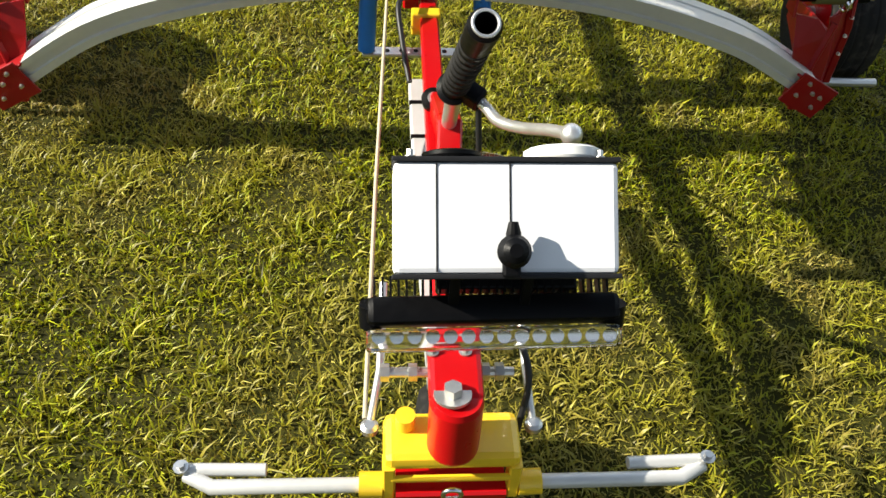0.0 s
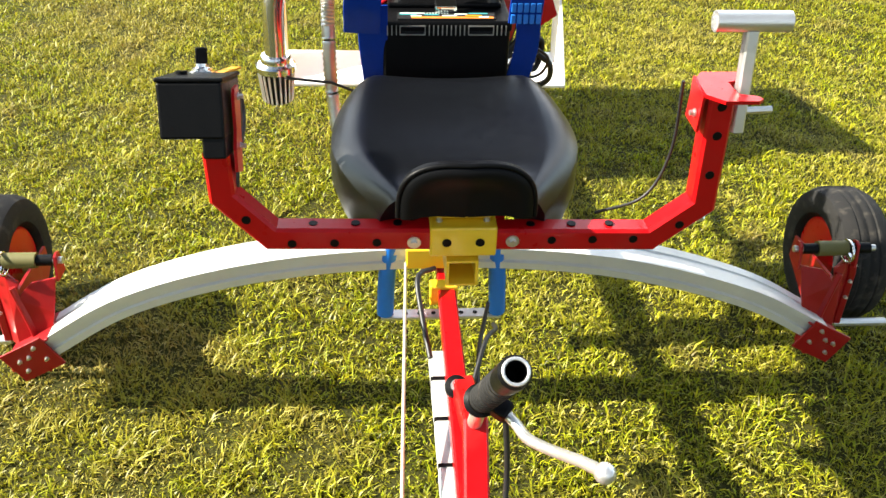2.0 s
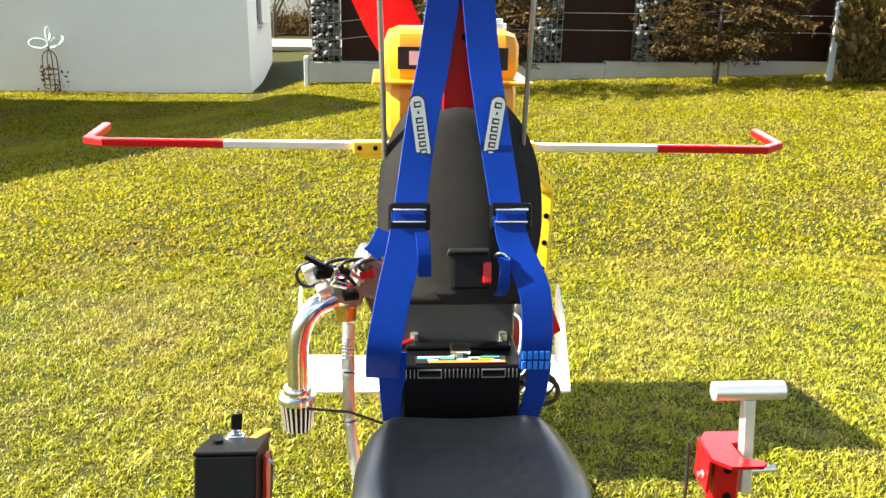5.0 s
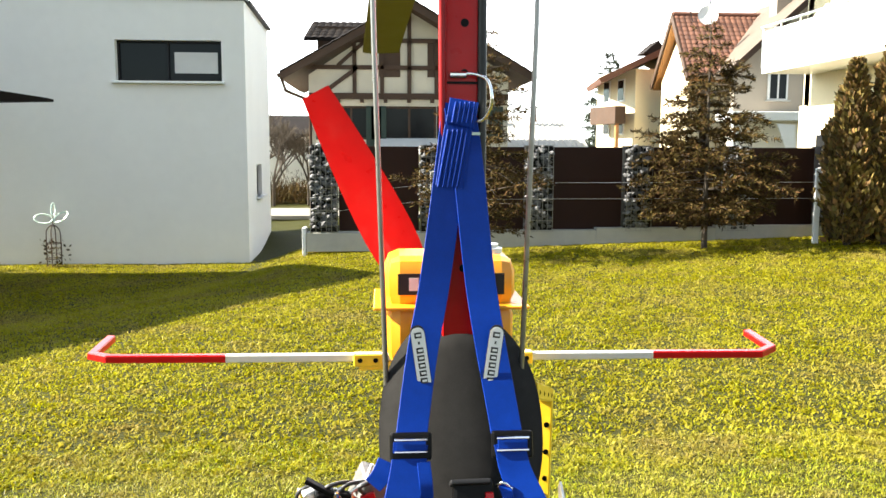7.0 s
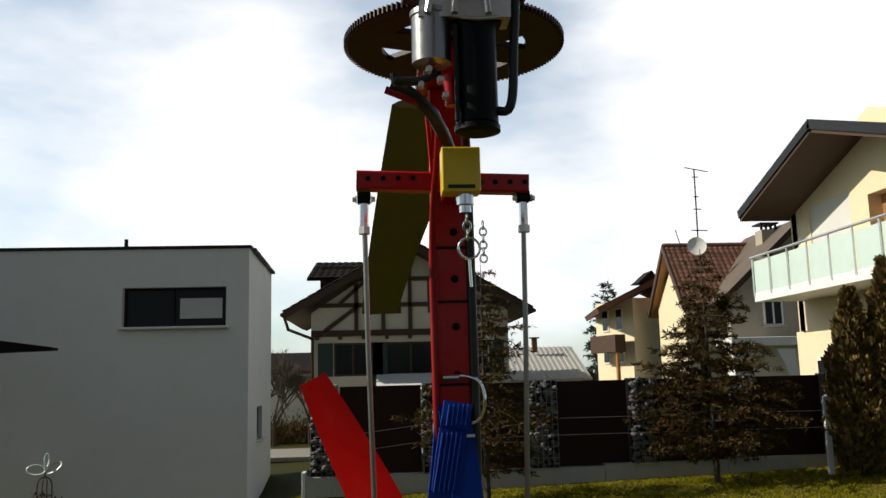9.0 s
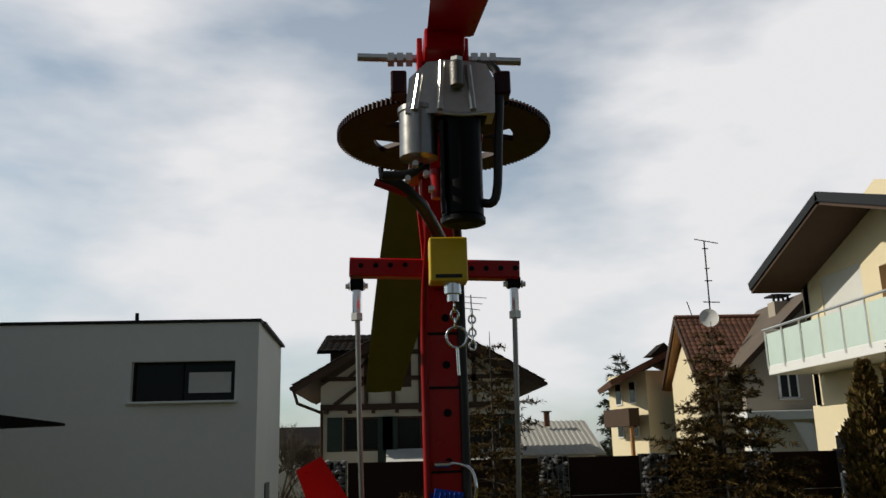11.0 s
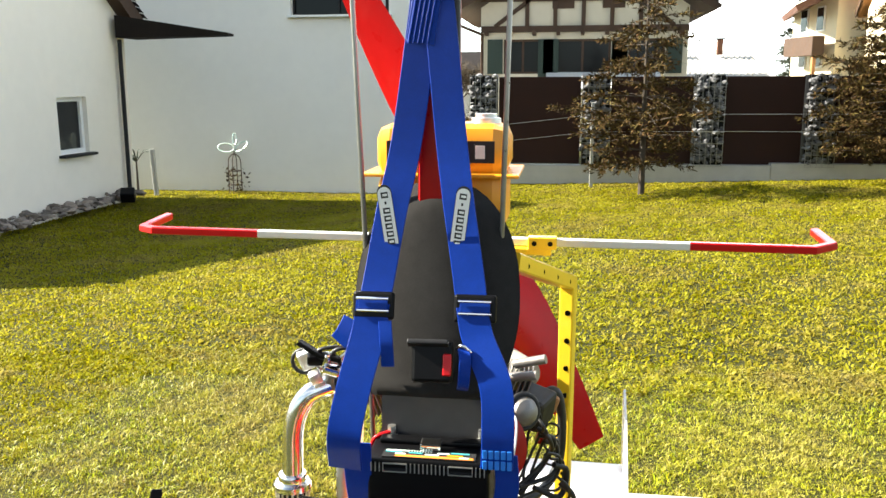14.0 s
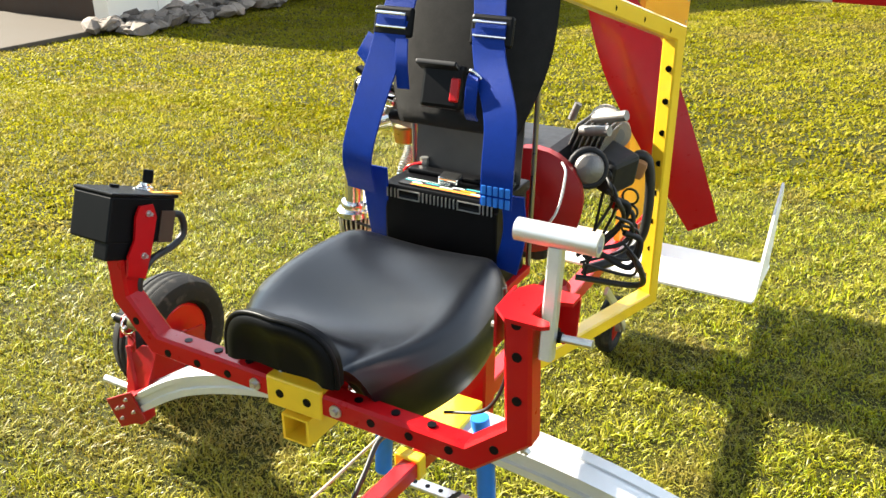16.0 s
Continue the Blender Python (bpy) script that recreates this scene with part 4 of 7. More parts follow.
def spray_tree(name, base, height, spread, seed, material, label, tiers=24, shoots=9, needle=0.10, low=0.10, fill=8):
    """A young conifer: a tapered trunk, whorls of branches, flat feathery sprays of twigs on each."""
    rng = np.random.default_rng(seed)
    base = np.array(base, dtype=float)
    tree = thing(name, tuple(base), label, "tree")
    bm = bmesh.new()
    bend = rng.normal(0, 0.02, 2)
    line = [base + np.array([bend[0] * f * height, bend[1] * f * height, f * height - 0.05]) for f in np.linspace(0, 1, 9)]
    for a, b, fa in zip(line, line[1:], np.linspace(0, 1, 9)):
        bm_cyl(bm, a, b, 0.058 * (1 - fa * 0.92), 0.058 * (1 - (fa + 0.125) * 0.92), 9)
    vs = []
    for t in range(tiers):
        f = low + (0.97 - low) * (t / tiers) ** 0.95
        top = base + np.array([bend[0] * f * height, bend[1] * f * height, f * height])
        shape = min(1.0, 0.72 + 2.0 * (f - low)) * min(1.0, (1.02 - f) / 0.78) ** 0.8
        for s in range(shoots if f < 0.8 else 6):
            a = rng.uniform(0, 6.283)
            L = spread * shape * rng.choice([0.4, 0.7, 0.95, 1.2]) * rng.uniform(0.8, 1.15) + 0.05
            d = np.array([math.cos(a), math.sin(a), rng.uniform(-0.08, 0.30)])
            side = np.array([-d[1], d[0], 0.0])
            sag = rng.uniform(0.05, 0.22) * L
            bez = lambda u: top + d * L * u - np.array([0, 0, 1.0]) * sag * u * u
            bm_cyl(bm, top, bez(0.5), 0.011 * (1.2 - f), 0.007, 5, False)
            bm_cyl(bm, bez(0.5), bez(1.0), 0.007, 0.002, 5, False)
            for k in range(max(4, int(15 * L / spread))):
                u = rng.uniform(0.12, 1.0) ** 0.8
                sg = rng.choice([-1, 1])
                tw = L * (0.16 + 0.34 * (1 - u)) * rng.uniform(0.5, 1.2)
                td = d * rng.uniform(0.6, 1.0) + side * sg * rng.uniform(0.4, 1.0) + np.array([0, 0, rng.normal(-0.12, 0.2)])
                td = td / np.linalg.norm(td)
                q0 = bez(u)
                m = max(4, int(tw / needle * fill))
                w = rng.uniform(0, 1, m)[:, None]
                p = q0 + td * tw * w - np.array([0, 0, 0.10]) * tw * w * w
                nd = td * rng.uniform(0.5, 1.0, (m, 1)) + rng.normal(0, 0.45, (m, 3))
                nd /= np.linalg.norm(nd, axis=1)[:, None]
                ln = needle * rng.uniform(0.5, 1.3, (m, 1))
                wd = np.cross(nd, rng.normal(0, 1, (m, 3)))
                wd = wd / np.linalg.norm(wd, axis=1)[:, None] * ln * 0.11
                vs.append(np.stack([p - wd * 0.4, p + nd * ln * 0.5 - wd, p + nd * ln, p + nd * ln * 0.5 + wd], 1).reshape(-1, 3))
    part("trunk", bm, M_BARK, tree, "slender brown trunk and limbs")
    v = np.concatenate(vs)
    cr = arrays("crown", v, np.arange(len(v)).reshape(-1, 4), material)
    cr.parent = tree
    cr.matrix_parent_inverse = tree.matrix_world.inverted()
    tagged(cr, "layered tawny needle sprays", kind="stuff")
    return tree


def thuja(base, height, radius, seed):
    rng = np.random.default_rng(seed)
    t = thing("thuja", base, "columnar evergreen with bronzed green sprays", "hedge plant", "columnar evergreens by the fence")
    n = 12000
    f = rng.uniform(0, 1, n) ** 0.9
    a = rng.uniform(0, 6.283, n)
    lob = 1 + 0.2 * np.sin(a * 5 + f * 9) + 0.16 * np.sin(a * 3 - f * 23) + 0.1 * np.sin(a * 7 + f * 41)
    r = radius * np.clip(np.sin(np.pi * (0.12 + 0.88 * f) ** 0.8), 0.05, 1) * lob * rng.uniform(0.7, 1.05, n)
    p = np.stack([base[0] + r * np.cos(a), base[1] + r * np.sin(a), base[2] + 0.05 + f * height], 1)
    d = np.stack([np.cos(a) * 0.5, np.sin(a) * 0.5, np.full(n, 0.9)], 1) + rng.normal(0, 0.28, (n, 3))
    d /= np.linalg.norm(d, axis=1)[:, None]
    ln = rng.uniform(0.08, 0.2, n)[:, None]
    w = np.cross(d, rng.normal(0, 1, (n, 3)))
    w = w / np.linalg.norm(w, axis=1)[:, None] * ln * 0.28
    v = np.stack([p - w * 0.4, p + d * ln * 0.5 - w, p + d * ln, p + d * ln * 0.5 + w], 1).reshape(-1, 3)
    cr = arrays("crown", v, np.arange(n * 4).reshape(-1, 4), M_HEDGE)
    cr.parent = t
    cr.matrix_parent_inverse = t.matrix_world.inverted()
    tagged(cr, kind="stuff")
    part("trunk", cyl((base[0], base[1], base[2] - 0.05), (base[0], base[1], base[2] + height * 0.8), 0.07, 0.02, 8), M_BARK, t)
    return t


def bare_tree(base, height, seed):
    rng = random.Random(seed)
    t = thing("bare_tree", base, "leafless deciduous tree behind the houses", "tree")
    bm = bmesh.new()

    def grow(p, d, L, r, k):
        q = p + d * L
        bm_cyl(bm, p, q, r, r * 0.7, 5 if k > 1 else 3, False)
        if k:
            for _ in range(4):
                nd = (d + Vector((rng.uniform(-0.8, 0.8), rng.uniform(-0.8, 0.8), rng.uniform(-0.1, 0.6)))).normalized()
                grow(q - d * L * rng.uniform(0, 0.4), nd, L * rng.uniform(0.6, 0.8), r * 0.6, k - 1)
    grow(Vector(base) - Vector((0, 0, 0.1)), Vector((0, 0, 1)), height * 0.30, 0.07, 5)
    part("trunk", bm, M_BARK, t)
    return t


def trellis():
    x, y = -5.75, 13.45
    z0 = -0.17
    t = thing("wire_plant_frame", (x, y, z0), "small rusty climbing frame with pale glass scrolls and a bare climber", "plant frame")
    for dx, dy in ((-0.12, 0), (0.12, 0), (0, 0.10), (0, -0.10)):
        part("upright", tube([(x + dx, y + dy, z0 - 0.05), (x + dx, y + dy, z0 + 0.60), (x + dx * 0.7, y + dy * 0.7, z0 + 0.74), (x, y, z0 + 0.80)], 0.010, 6, 4), M_TIMBER, t, "rusty steel upright")
    part("upright", tube([(x, y, z0 + 0.78), (x, y, z0 + 0.88)], 0.010, 6), M_TIMBER, t)
    for z, r in ((0.22, 0.12), (0.48, 0.12)):
        ring = [(x + r * math.cos(k * 0.3927), y + r * math.sin(k * 0.3927), z0 + z) for k in range(17)]
        part("ring", tube(ring, 0.008, 6), M_TIMBER, t)
    for cx, cz, rx, rz, tilt in ((-0.15, 0.90, 0.15, 0.075, -0.1), (0.14, 0.93, 0.14, 0.060, 0.55), (0.02, 1.06, 0.035, 0.10, 0.1)):
        pts = []
        for k in range(21):
            w = k * math.pi / 10
            u, v = rx * math.cos(w), rz * math.sin(w)
            pts.append((x + cx + u * math.cos(tilt) - v * math.sin(tilt), y + 0.03 * math.sin(w), z0 + cz + u * math.sin(tilt) + v * math.cos(tilt)))
        bm = bmesh.new()
        bm_sweep(bm, pts, rect(0.016, 0.028, 0.002), caps=False)
        part("scroll", bm, M_FROST, t, "pale glass scroll")
    rng = np.random.default_rng(9)
    n = 90
    p = np.stack([x + rng.normal(0, 0.11, n), y + rng.normal(0, 0.08, n), z0 + rng.uniform(0.02, 0.55, n)], 1)
    d = rng.normal(0, 1, (n, 3))
    d /= np.linalg.norm(d, axis=1)[:, None]
    w = np.cross(d, rng.normal(0, 1, (n, 3)))
    w = w / np.linalg.norm(w, axis=1)[:, None] * 0.02
    v = np.stack([p, p + d * 0.04 - w, p + d * 0.08, p + d * 0.04 + w], 1).reshape(-1, 3)
    lf = arrays("foliage", v, np.arange(n * 4).reshape(-1, 4), M_NEEDLE)
    lf.parent = t
    lf.matrix_parent_inverse = t.matrix_world.inverted()
    tagged(lf, kind="stuff")
    return t


def corner_plant():
    p = thing("spiky_plant", (-7.35, 12.95, -0.15), "small palm-like plant beside a wooden stake", "plant")
    rng = random.Random(6)
    part("stem", cyl((-7.4, 12.95, -0.2), (-7.4, 12.95, 0.5), 0.025, 0.015, 8), M_BARK, p)
    for k in range(14):
        a, e = rng.uniform(0, 6.28), rng.uniform(0.2, 1.2)
        d = Vector((math.cos(a) * math.cos(e), math.sin(a) * math.cos(e), math.sin(e)))
        o = Vector((-7.4, 12.95, 0.5))
        bm = bmesh.new()
        bm_sweep(bm, smooth_line([o, o + d * 0.22, o + d * 0.38 - Vector((0, 0, 0.10))], 4), rect(0.022, 0.004, 0.001))
        part("leaf", bm, M_DARKFIR, p)
    t = thing("wooden_stake", (-7.12, 13.1, -0.15), "short grey wooden stake by the house corner", "stake")
    part("shaft", bar([(-7.12, 13.1, -0.25), (-7.16, 13.1, 0.72)], 0.07, 0.07, 0.008), M_CONC, t)
    return p, t


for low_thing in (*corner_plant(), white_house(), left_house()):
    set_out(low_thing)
timber_house()
brown_roof_house()
far_house()
low_sheds()
yellow_house()
fence()
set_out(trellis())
spray_tree("young_conifer", (1.55, 13.1, float(ground_z(1.55, 13.1))), 4.2, 1.15, 11, M_NEEDLE, "young tawny conifer with sparse drooping sprays", 17, 9, 0.09, 0.12, 8)
spray_tree("young_conifer", (5.7, 13.6, float(ground_z(5.7, 13.6))), 4.25, 1.2, 12, M_NEEDLE, "young tawny conifer with dense layered sprays", 21, 12, 0.09, 0.12, 10)
for i, (x, y, hh) in enumerate(((8.35, 13.5, 3.2), (8.95, 13.3, 3.7), (9.6, 13.1, 3.6), (10.3, 13.0, 3.7))):
    thuja((x, y, float(ground_z(x, y))), hh, 0.42, 30 + i)
spray_tree("fir", (12.1, 45, -0.2), 7.6, 1.6, 13, M_DARKFIR, "dark far fir tree", 20, 8, 0.3)
for i, (x, y, hh) in enumerate(((-3.95, 28.6, 3.9), (-2.75, 28.8, 3.7), (-4.9, 31, 4.3))):
    bare_tree((x, y, -0.2), hh, i)
rs = np.random.default_rng(21)
nb = 9000
bp = np.stack([rs.uniform(-6.5, -1.2, nb), 30.0 + rs.normal(0, 0.45, nb), -0.1 + np.abs(rs.normal(0, 0.36, nb))], 1)
bd = rs.normal(0, 0.6, (nb, 3)) + np.array([0, 0, 0.7])
bd /= np.linalg.norm(bd, axis=1)[:, None]
bw = np.cross(bd, rs.normal(0, 1, (nb, 3)))
bw = bw / np.linalg.norm(bw, axis=1)[:, None] * 0.012
tagged(arrays("dry_shrubs", np.stack([bp - bw, bp + bd * 0.14 - bw, bp + bd * 0.28, bp + bd * 0.14 + bw], 1).reshape(-1, 3), np.arange(nb * 4).reshape(-1, 4), M_NEEDLE), "dry brown shrub bank by the lane", "shrubs", kind="stuff")
tagged(part("road", box((-4, 24.5, -0.06), (16, 3.0, 0.12), None, 0.01), M_PAVE), "pale paved lane between the houses", "road", kind="structure")


def stone_edging():
    """Loose angular stones along the wall of the gabled house, each one a piece."""
    e = thing("stone_edging", (-6.95, 8.7, 0), "loose grey-brown rubble stones along the house wall", "stone edging", kind="structure")
    rng = np.random.default_rng(77)
    shapes = []
    for k in range(12):
        p = rng.normal(0, 1, (13, 3))
        p = p / np.linalg.norm(p, axis=1)[:, None] * rng.uniform(0.85, 1.1, (13, 1)) * np.array([1.15, 0.9, 0.5])
        bm = bmesh.new()
        for q in p:
            bm.verts.new(q)
        bmesh.ops.convex_hull(bm, input=bm.verts)
        bmesh.ops.recalc_face_normals(bm, faces=bm.faces)
        me = bpy.data.meshes.new("stone")
        bm.to_mesh(me)
        bm.free()
        me.materials.append(M_RUBBLE)
        shapes.append(me)
    inv = e.matrix_world.inverted()
    for i in range(300):
        y = rng.uniform(5.3, 12.2)
        wide = 0.34 if y < 8.0 else 0.15
        ob = new("stone", shapes[i % 12])
        ob.parent, ob.matrix_parent_inverse = e, inv
        r = rng.uniform(0.05, 0.14) * (1.15 if y < 8 else 0.8)
        out = rng.uniform(-0.2, wide)
        ob.matrix_basis = Matrix.LocRotScale((-6.98 + out, y, 0.02 + 0.22 * max(0.0, 0.1 - out) + rng.uniform(0, 0.03)), Euler((rng.normal(0, 0.25), rng.normal(0, 0.25), rng.uniform(0, 6.28))), (r, r, r))
    return e


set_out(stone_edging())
set_out(tagged(part("patio", box((-9.0, 4.2, 0.0), (3.8, 2.9, 0.06), None, 0.01), M_PATIO), "paved patio by the house door, coloured brown-grey for shade", "patio", kind="structure"))


# ---- the gyrocopter ----
gyro = thing("gyrocopter", (0, 0.3, 0), "homebuilt open gyrocopter with red frame, black seat and blue harness", "gyrocopter")


def bolt(parent, p, d, r=0.008, washer=0.012, material=None):
    d = Vector(d).normalized()
    p = Vector(p)
    bm = bmesh.new()
    bm_cyl(bm, p, p + d * 0.0025, washer, seg=14)
    bm_cyl(bm, p + d * 0.0025, p + d * 0.009, r, seg=6)
    return part("bolt", bm, material or M_ZINC, parent)


def hole(parent, p, d, r=0.0075):
    d = Vector(d).normalized()
    bm = bmesh.new()
    bm_cyl(bm, Vector(p) - d * 0.002, Vector(p) + d * 0.0007, r, seg=14)
    return part("drilled_hole", bm, M_BLKP, parent)


def ribbon(pts, w, t=0.004, up=(1, 0, 0), n=6):
    bm = bmesh.new()
    bm_sweep(bm, smooth_line(pts, n), rect(w, t, 0.0012), ups=up)
    return bm


# crossbar with its two arms
cross = part("crossbar", bar([(-0.389, -0.13, 1.005), (-0.389, -0.13, 0.925), (-0.318, -0.13, 0.845), (0.322, -0.13, 0.833), (0.400, -0.13, 0.90), (0.391, -0.13, 1.096)], 0.040, 0.042, 0.005, up=(0, 1, 0)), M_RED, gyro, "red square-tube crossbar with drilled holes")
for x in (-0.285, -0.215, -0.145, 0.15, 0.22, 0.29):
    hole(cross, (x, -0.1505, 0.838), (0, -1, 0))
for x in (-0.25, -0.18, -0.11, 0.115, 0.185, 0.25):
    hole(cross, (x, -0.13, 0.8585 if x > 0 else 0.865), (0, 0, 1))
for x, z in ((-0.355, 0.886), (0.365, 0.866), (0.397, 0.962), (0.394, 1.033), (0.391, 1.083)):
    hole(cross, (x, -0.1505, z), (0, -1, 0))
for x in (-0.083, 0.083):
    bolt(cross, (x, -0.1505, 0.838), (0, -1, 0), 0.006, 0.0115)
bolt(cross, (0.405, -0.13, 0.87), (0.7, 0, -0.7), 0.006, 0.009)

# yellow clamp and socket
yb = part("seat_clamp", box((0.0, -0.128, 0.838), (0.113, 0.052, 0.058), None, 0.004), M_YEL, gyro, "yellow painted steel clamp")
bm = bmesh.new()
for c, s in (((-0.025, 0, 0.774), (0.005, 0.12, 0.052)), ((0.025, 0, 0.774), (0.005, 0.12, 0.052)), ((0, 0, 0.798), (0.045, 0.12, 0.004)), ((0, 0, 0.750), (0.045, 0.12, 0.004))):
    bm_box(bm, (c[0], -0.095, c[2]), s)
part("socket", bm, M_YEL, yb, "open square yellow socket", 0)
part("catch_tab", poly([(-0.052, -0.118, 0.868), (-0.040, -0.118, 0.868), (-0.043, -0.118, 0.915)], 0.004, (0, 1, 0)), M_RED, yb, "small red catch", 0)
part("hinge", cyl((-0.046, -0.118, 0.884), (0.046, -0.118, 0.884), 0.017, seg=16), M_YEL, yb)
for x in (-0.028, 0.028):
    hole(yb, (x, -0.1545, 0.838), (0, -1, 0), 0.008)
for x in (-0.04, 0.04):
    bolt(yb, (x, -0.13, 0.866), (0, 0, 1), 0.004, 0.006)

# key switch box on one arm
SR = Euler((-0.34, 0, 0.0)).to_matrix()
SC = Vector((-0.4135, -0.091, 1.060))


def on_box(x, y, z):
    return SC + SR @ Vector((x, y, z))


sw = part("switch_box", box(SC, (0.095, 0.150, 0.084), SR, 0.004), M_BLKP, gyro, "black switch box with an ignition key")
part("lower_housing", box(on_box(0.030, -0.030, -0.055), (0.034, 0.085, 0.034), SR, 0.003), M_BLKP, sw)
part("lid", box(on_box(0, 0.002, 0.045), (0.100, 0.156, 0.007), SR, 0.003), M_BLKP, sw)
part("bracket", poly([(-0.362, -0.150, 0.975), (-0.362, -0.112, 0.955), (-0.362, -0.090, 1.0), (-0.362, -0.066, 1.06), (-0.362, -0.070, 1.086), (-0.362, -0.100, 1.092), (-0.362, -0.112, 1.075), (-0.362, -0.122, 1.035), (-0.362, -0.142, 1.01)], 0.005, (1, 0, 0)), M_RED, sw, "red bracket plate", 0)
for y, z in ((-0.109, 1.0), (-0.084, 1.073)):
    bolt(sw, (-0.357, y, z), (1, 0, 0), 0.004, 0.006)
part("key_barrel", lathe([(0.016, 0), (0.016, 0.007), (0.011, 0.009), (0.011, 0.014)], on_box(-0.004, 0.046, 0.048), SR @ Vector((0, 0, 1)), 18), M_STEEL, sw)
part("key_collar", cyl(on_box(-0.004, 0.046, 0.048), on_box(-0.004, 0.046, 0.051), 0.022, seg=20), M_STEEL, sw)
part("key", box(on_box(-0.004, 0.050, 0.074), (0.020, 0.006, 0.026), SR @ Euler((0.1, 0, 0.5)).to_matrix(), 0.003), M_BLKP, sw, "ignition key")
part("knob", cyl(on_box(-0.024, -0.008, 0.048), on_box(-0.024, -0.008, 0.054), 0.009), M_BLKP, sw)
part("yellow_tab", box(on_box(0.034, 0.062, 0.050), (0.018, 0.055, 0.004), SR @ Euler((0.1, 0, -0.35)).to_matrix(), 0.001), M_TANK, sw)
part("brown_plate", box((-0.3645, -0.040, 1.03), (0.003, 0.035, 0.06), SR, 0.001), M_TIMBER, sw)
part("cable", tube([(-0.378, -0.02, 1.045), (-0.372, 0.004, 1.035), (-0.37, 0.004, 1.0), (-0.368, -0.03, 0.985), (-0.366, -0.085, 0.98), (-0.370, -0.115, 0.95), (-0.372, -0.118, 0.92)], 0.007, 8, 6), M_CABLE, sw)

# handle on the other arm
th = part("t_handle", bar([(0.430, -0.133, 1.033), (0.427, -0.110, 1.190)], 0.020, 0.020, 0.003), M_ALU, gyro, "aluminium T-shaped control handle")
part("grip_bar", lathe([(0.011, 0.012), (0.012, 0.0), (0.016, 0.0), (0.016, 0.116), (0.012, 0.116), (0.011, 0.104)], (0.368, -0.108, 1.204), (1, 0, 0), 20), M_ALU, th)
lug = part("lever_bracket", poly([(0.361, -0.152, 1.099), (0.384, -0.176, 1.099), (0.436, -0.176, 1.099), (0.445, -0.168, 1.099), (0.440, -0.158, 1.099), (0.412, -0.150, 1.099), (0.411, -0.105, 1.099), (0.450, -0.095, 1.099), (0.450, -0.066, 1.099), (0.380, -0.066, 1.099), (0.364, -0.09, 1.099)], 0.006, (0, 0, 1)), M_RED, gyro, "red folded bracket", 0)
part("back_web", poly([(0.385, -0.066, 1.098), (0.450, -0.066, 1.098), (0.448, -0.066, 1.035), (0.430, -0.066, 1.02), (0.385, -0.066, 1.04)], 0.005, (0, 1, 0)), M_RED, lug, smooth=0)
part("web", poly([(0.358, -0.150, 1.04), (0.358, -0.150, 1.10), (0.360, -0.088, 1.108), (0.360, -0.088, 1.04)], 0.004, (1, 0, 0)), M_RED, lug, smooth=0)
bolt(lug, (0.357, -0.134, 1.066), (-1, 0, 0), 0.005, 0.007)
bolt(lug, (0.435, -0.115, 1.06), (1, 0, 0), 0.009, 0.013, M_BLKP)
part("bolt", cyl((0.445, -0.115, 1.06), (0.488, -0.115, 1.062), 0.006, seg=8), M_ZINC, lug)
part("cable", tube([(0.345, -0.09, 1.10), (0.352, -0.08, 0.97), (0.32, -0.08, 0.88), (0.24, -0.07, 0.84)], 0.003, 6, 6), M_CABLE, lug)


# seat
def seat_mesh():
    bm = bmesh.new()
    nu, nv = 33, 27
    grid = []

    def width(v):
        return 0.138 + 0.090 * math.sin(min(1, v / 0.5) * math.pi / 2) - 0.045 * max(0, (v - 0.5) / 0.5) ** 2

    for j in range(nv):
        v = j / (nv - 1)
        row = []
        for i in range(nu):
            u = -1 + 2 * i / (nu - 1)
            x = width(v) * math.sin(u * math.pi / 2)
            au = abs(math.sin(u * math.pi / 2))
            y = -0.165 + 0.035 * au ** 3 * (1 - v) + v * 0.485 - 0.025 * au ** 4 * v
            pom = math.exp(-(v / 0.16) ** 2) * max(0, 1 - (au / 0.62) ** 2.2)
            z = 0.925 + 0.035 * au ** 2 + 0.025 * v * (1 - 0.7 * au ** 2) + 0.07 * pom - 0.03 * math.exp(-((v - 0.33) / 0.25) ** 2) * (1 - au ** 2)
            z -= 0.05 * max(0, (au - 0.72) / 0.28) ** 2
            z -= 0.035 * au ** 2 * (1 - v) ** 3
            z -= 0.03 * max(0, (v - 0.85) / 0.15) ** 2
            row.append(bm.verts.new((x, y, z)))
        grid.append(row)
    for a, b in zip(grid, grid[1:]):
        for i in range(nu - 1):
            bm.faces.new((a[i], a[i + 1], b[i + 1], b[i]))
    rim = [grid[0][i] for i in range(nu)] + [grid[j][-1] for j in range(1, nv)] + [grid[-1][i] for i in range(nu - 2, -1, -1)] + [grid[j][0] for j in range(nv - 2, 0, -1)]
    prev = rim
    for k, (dz, inn) in enumerate(((-0.028, 1.012), (-0.065, 1.008), (-0.098, 0.965), (-0.112, 0.87))):
        ring = []
        for r in rim:
            front = min(1.0, max(0.0, 1 - (r.co.y + 0.165) / 0.11))
            arch = front * max(0, 1 - (abs(r.co.x) / 0.10) ** 2)
            ring.append(bm.verts.new((r.co.x * inn, r.co.y * (1 if front > 0.2 else inn) + (0.012 * (k + 1) * front), r.co.z + dz * (1 - 0.62 * front))))
        m = len(rim)
        for i in range(m):
            bm.faces.new((prev[i], ring[i], ring[(i + 1) % m], prev[(i + 1) % m]))
        prev = ring
    bm.faces.new(prev)
    return bm


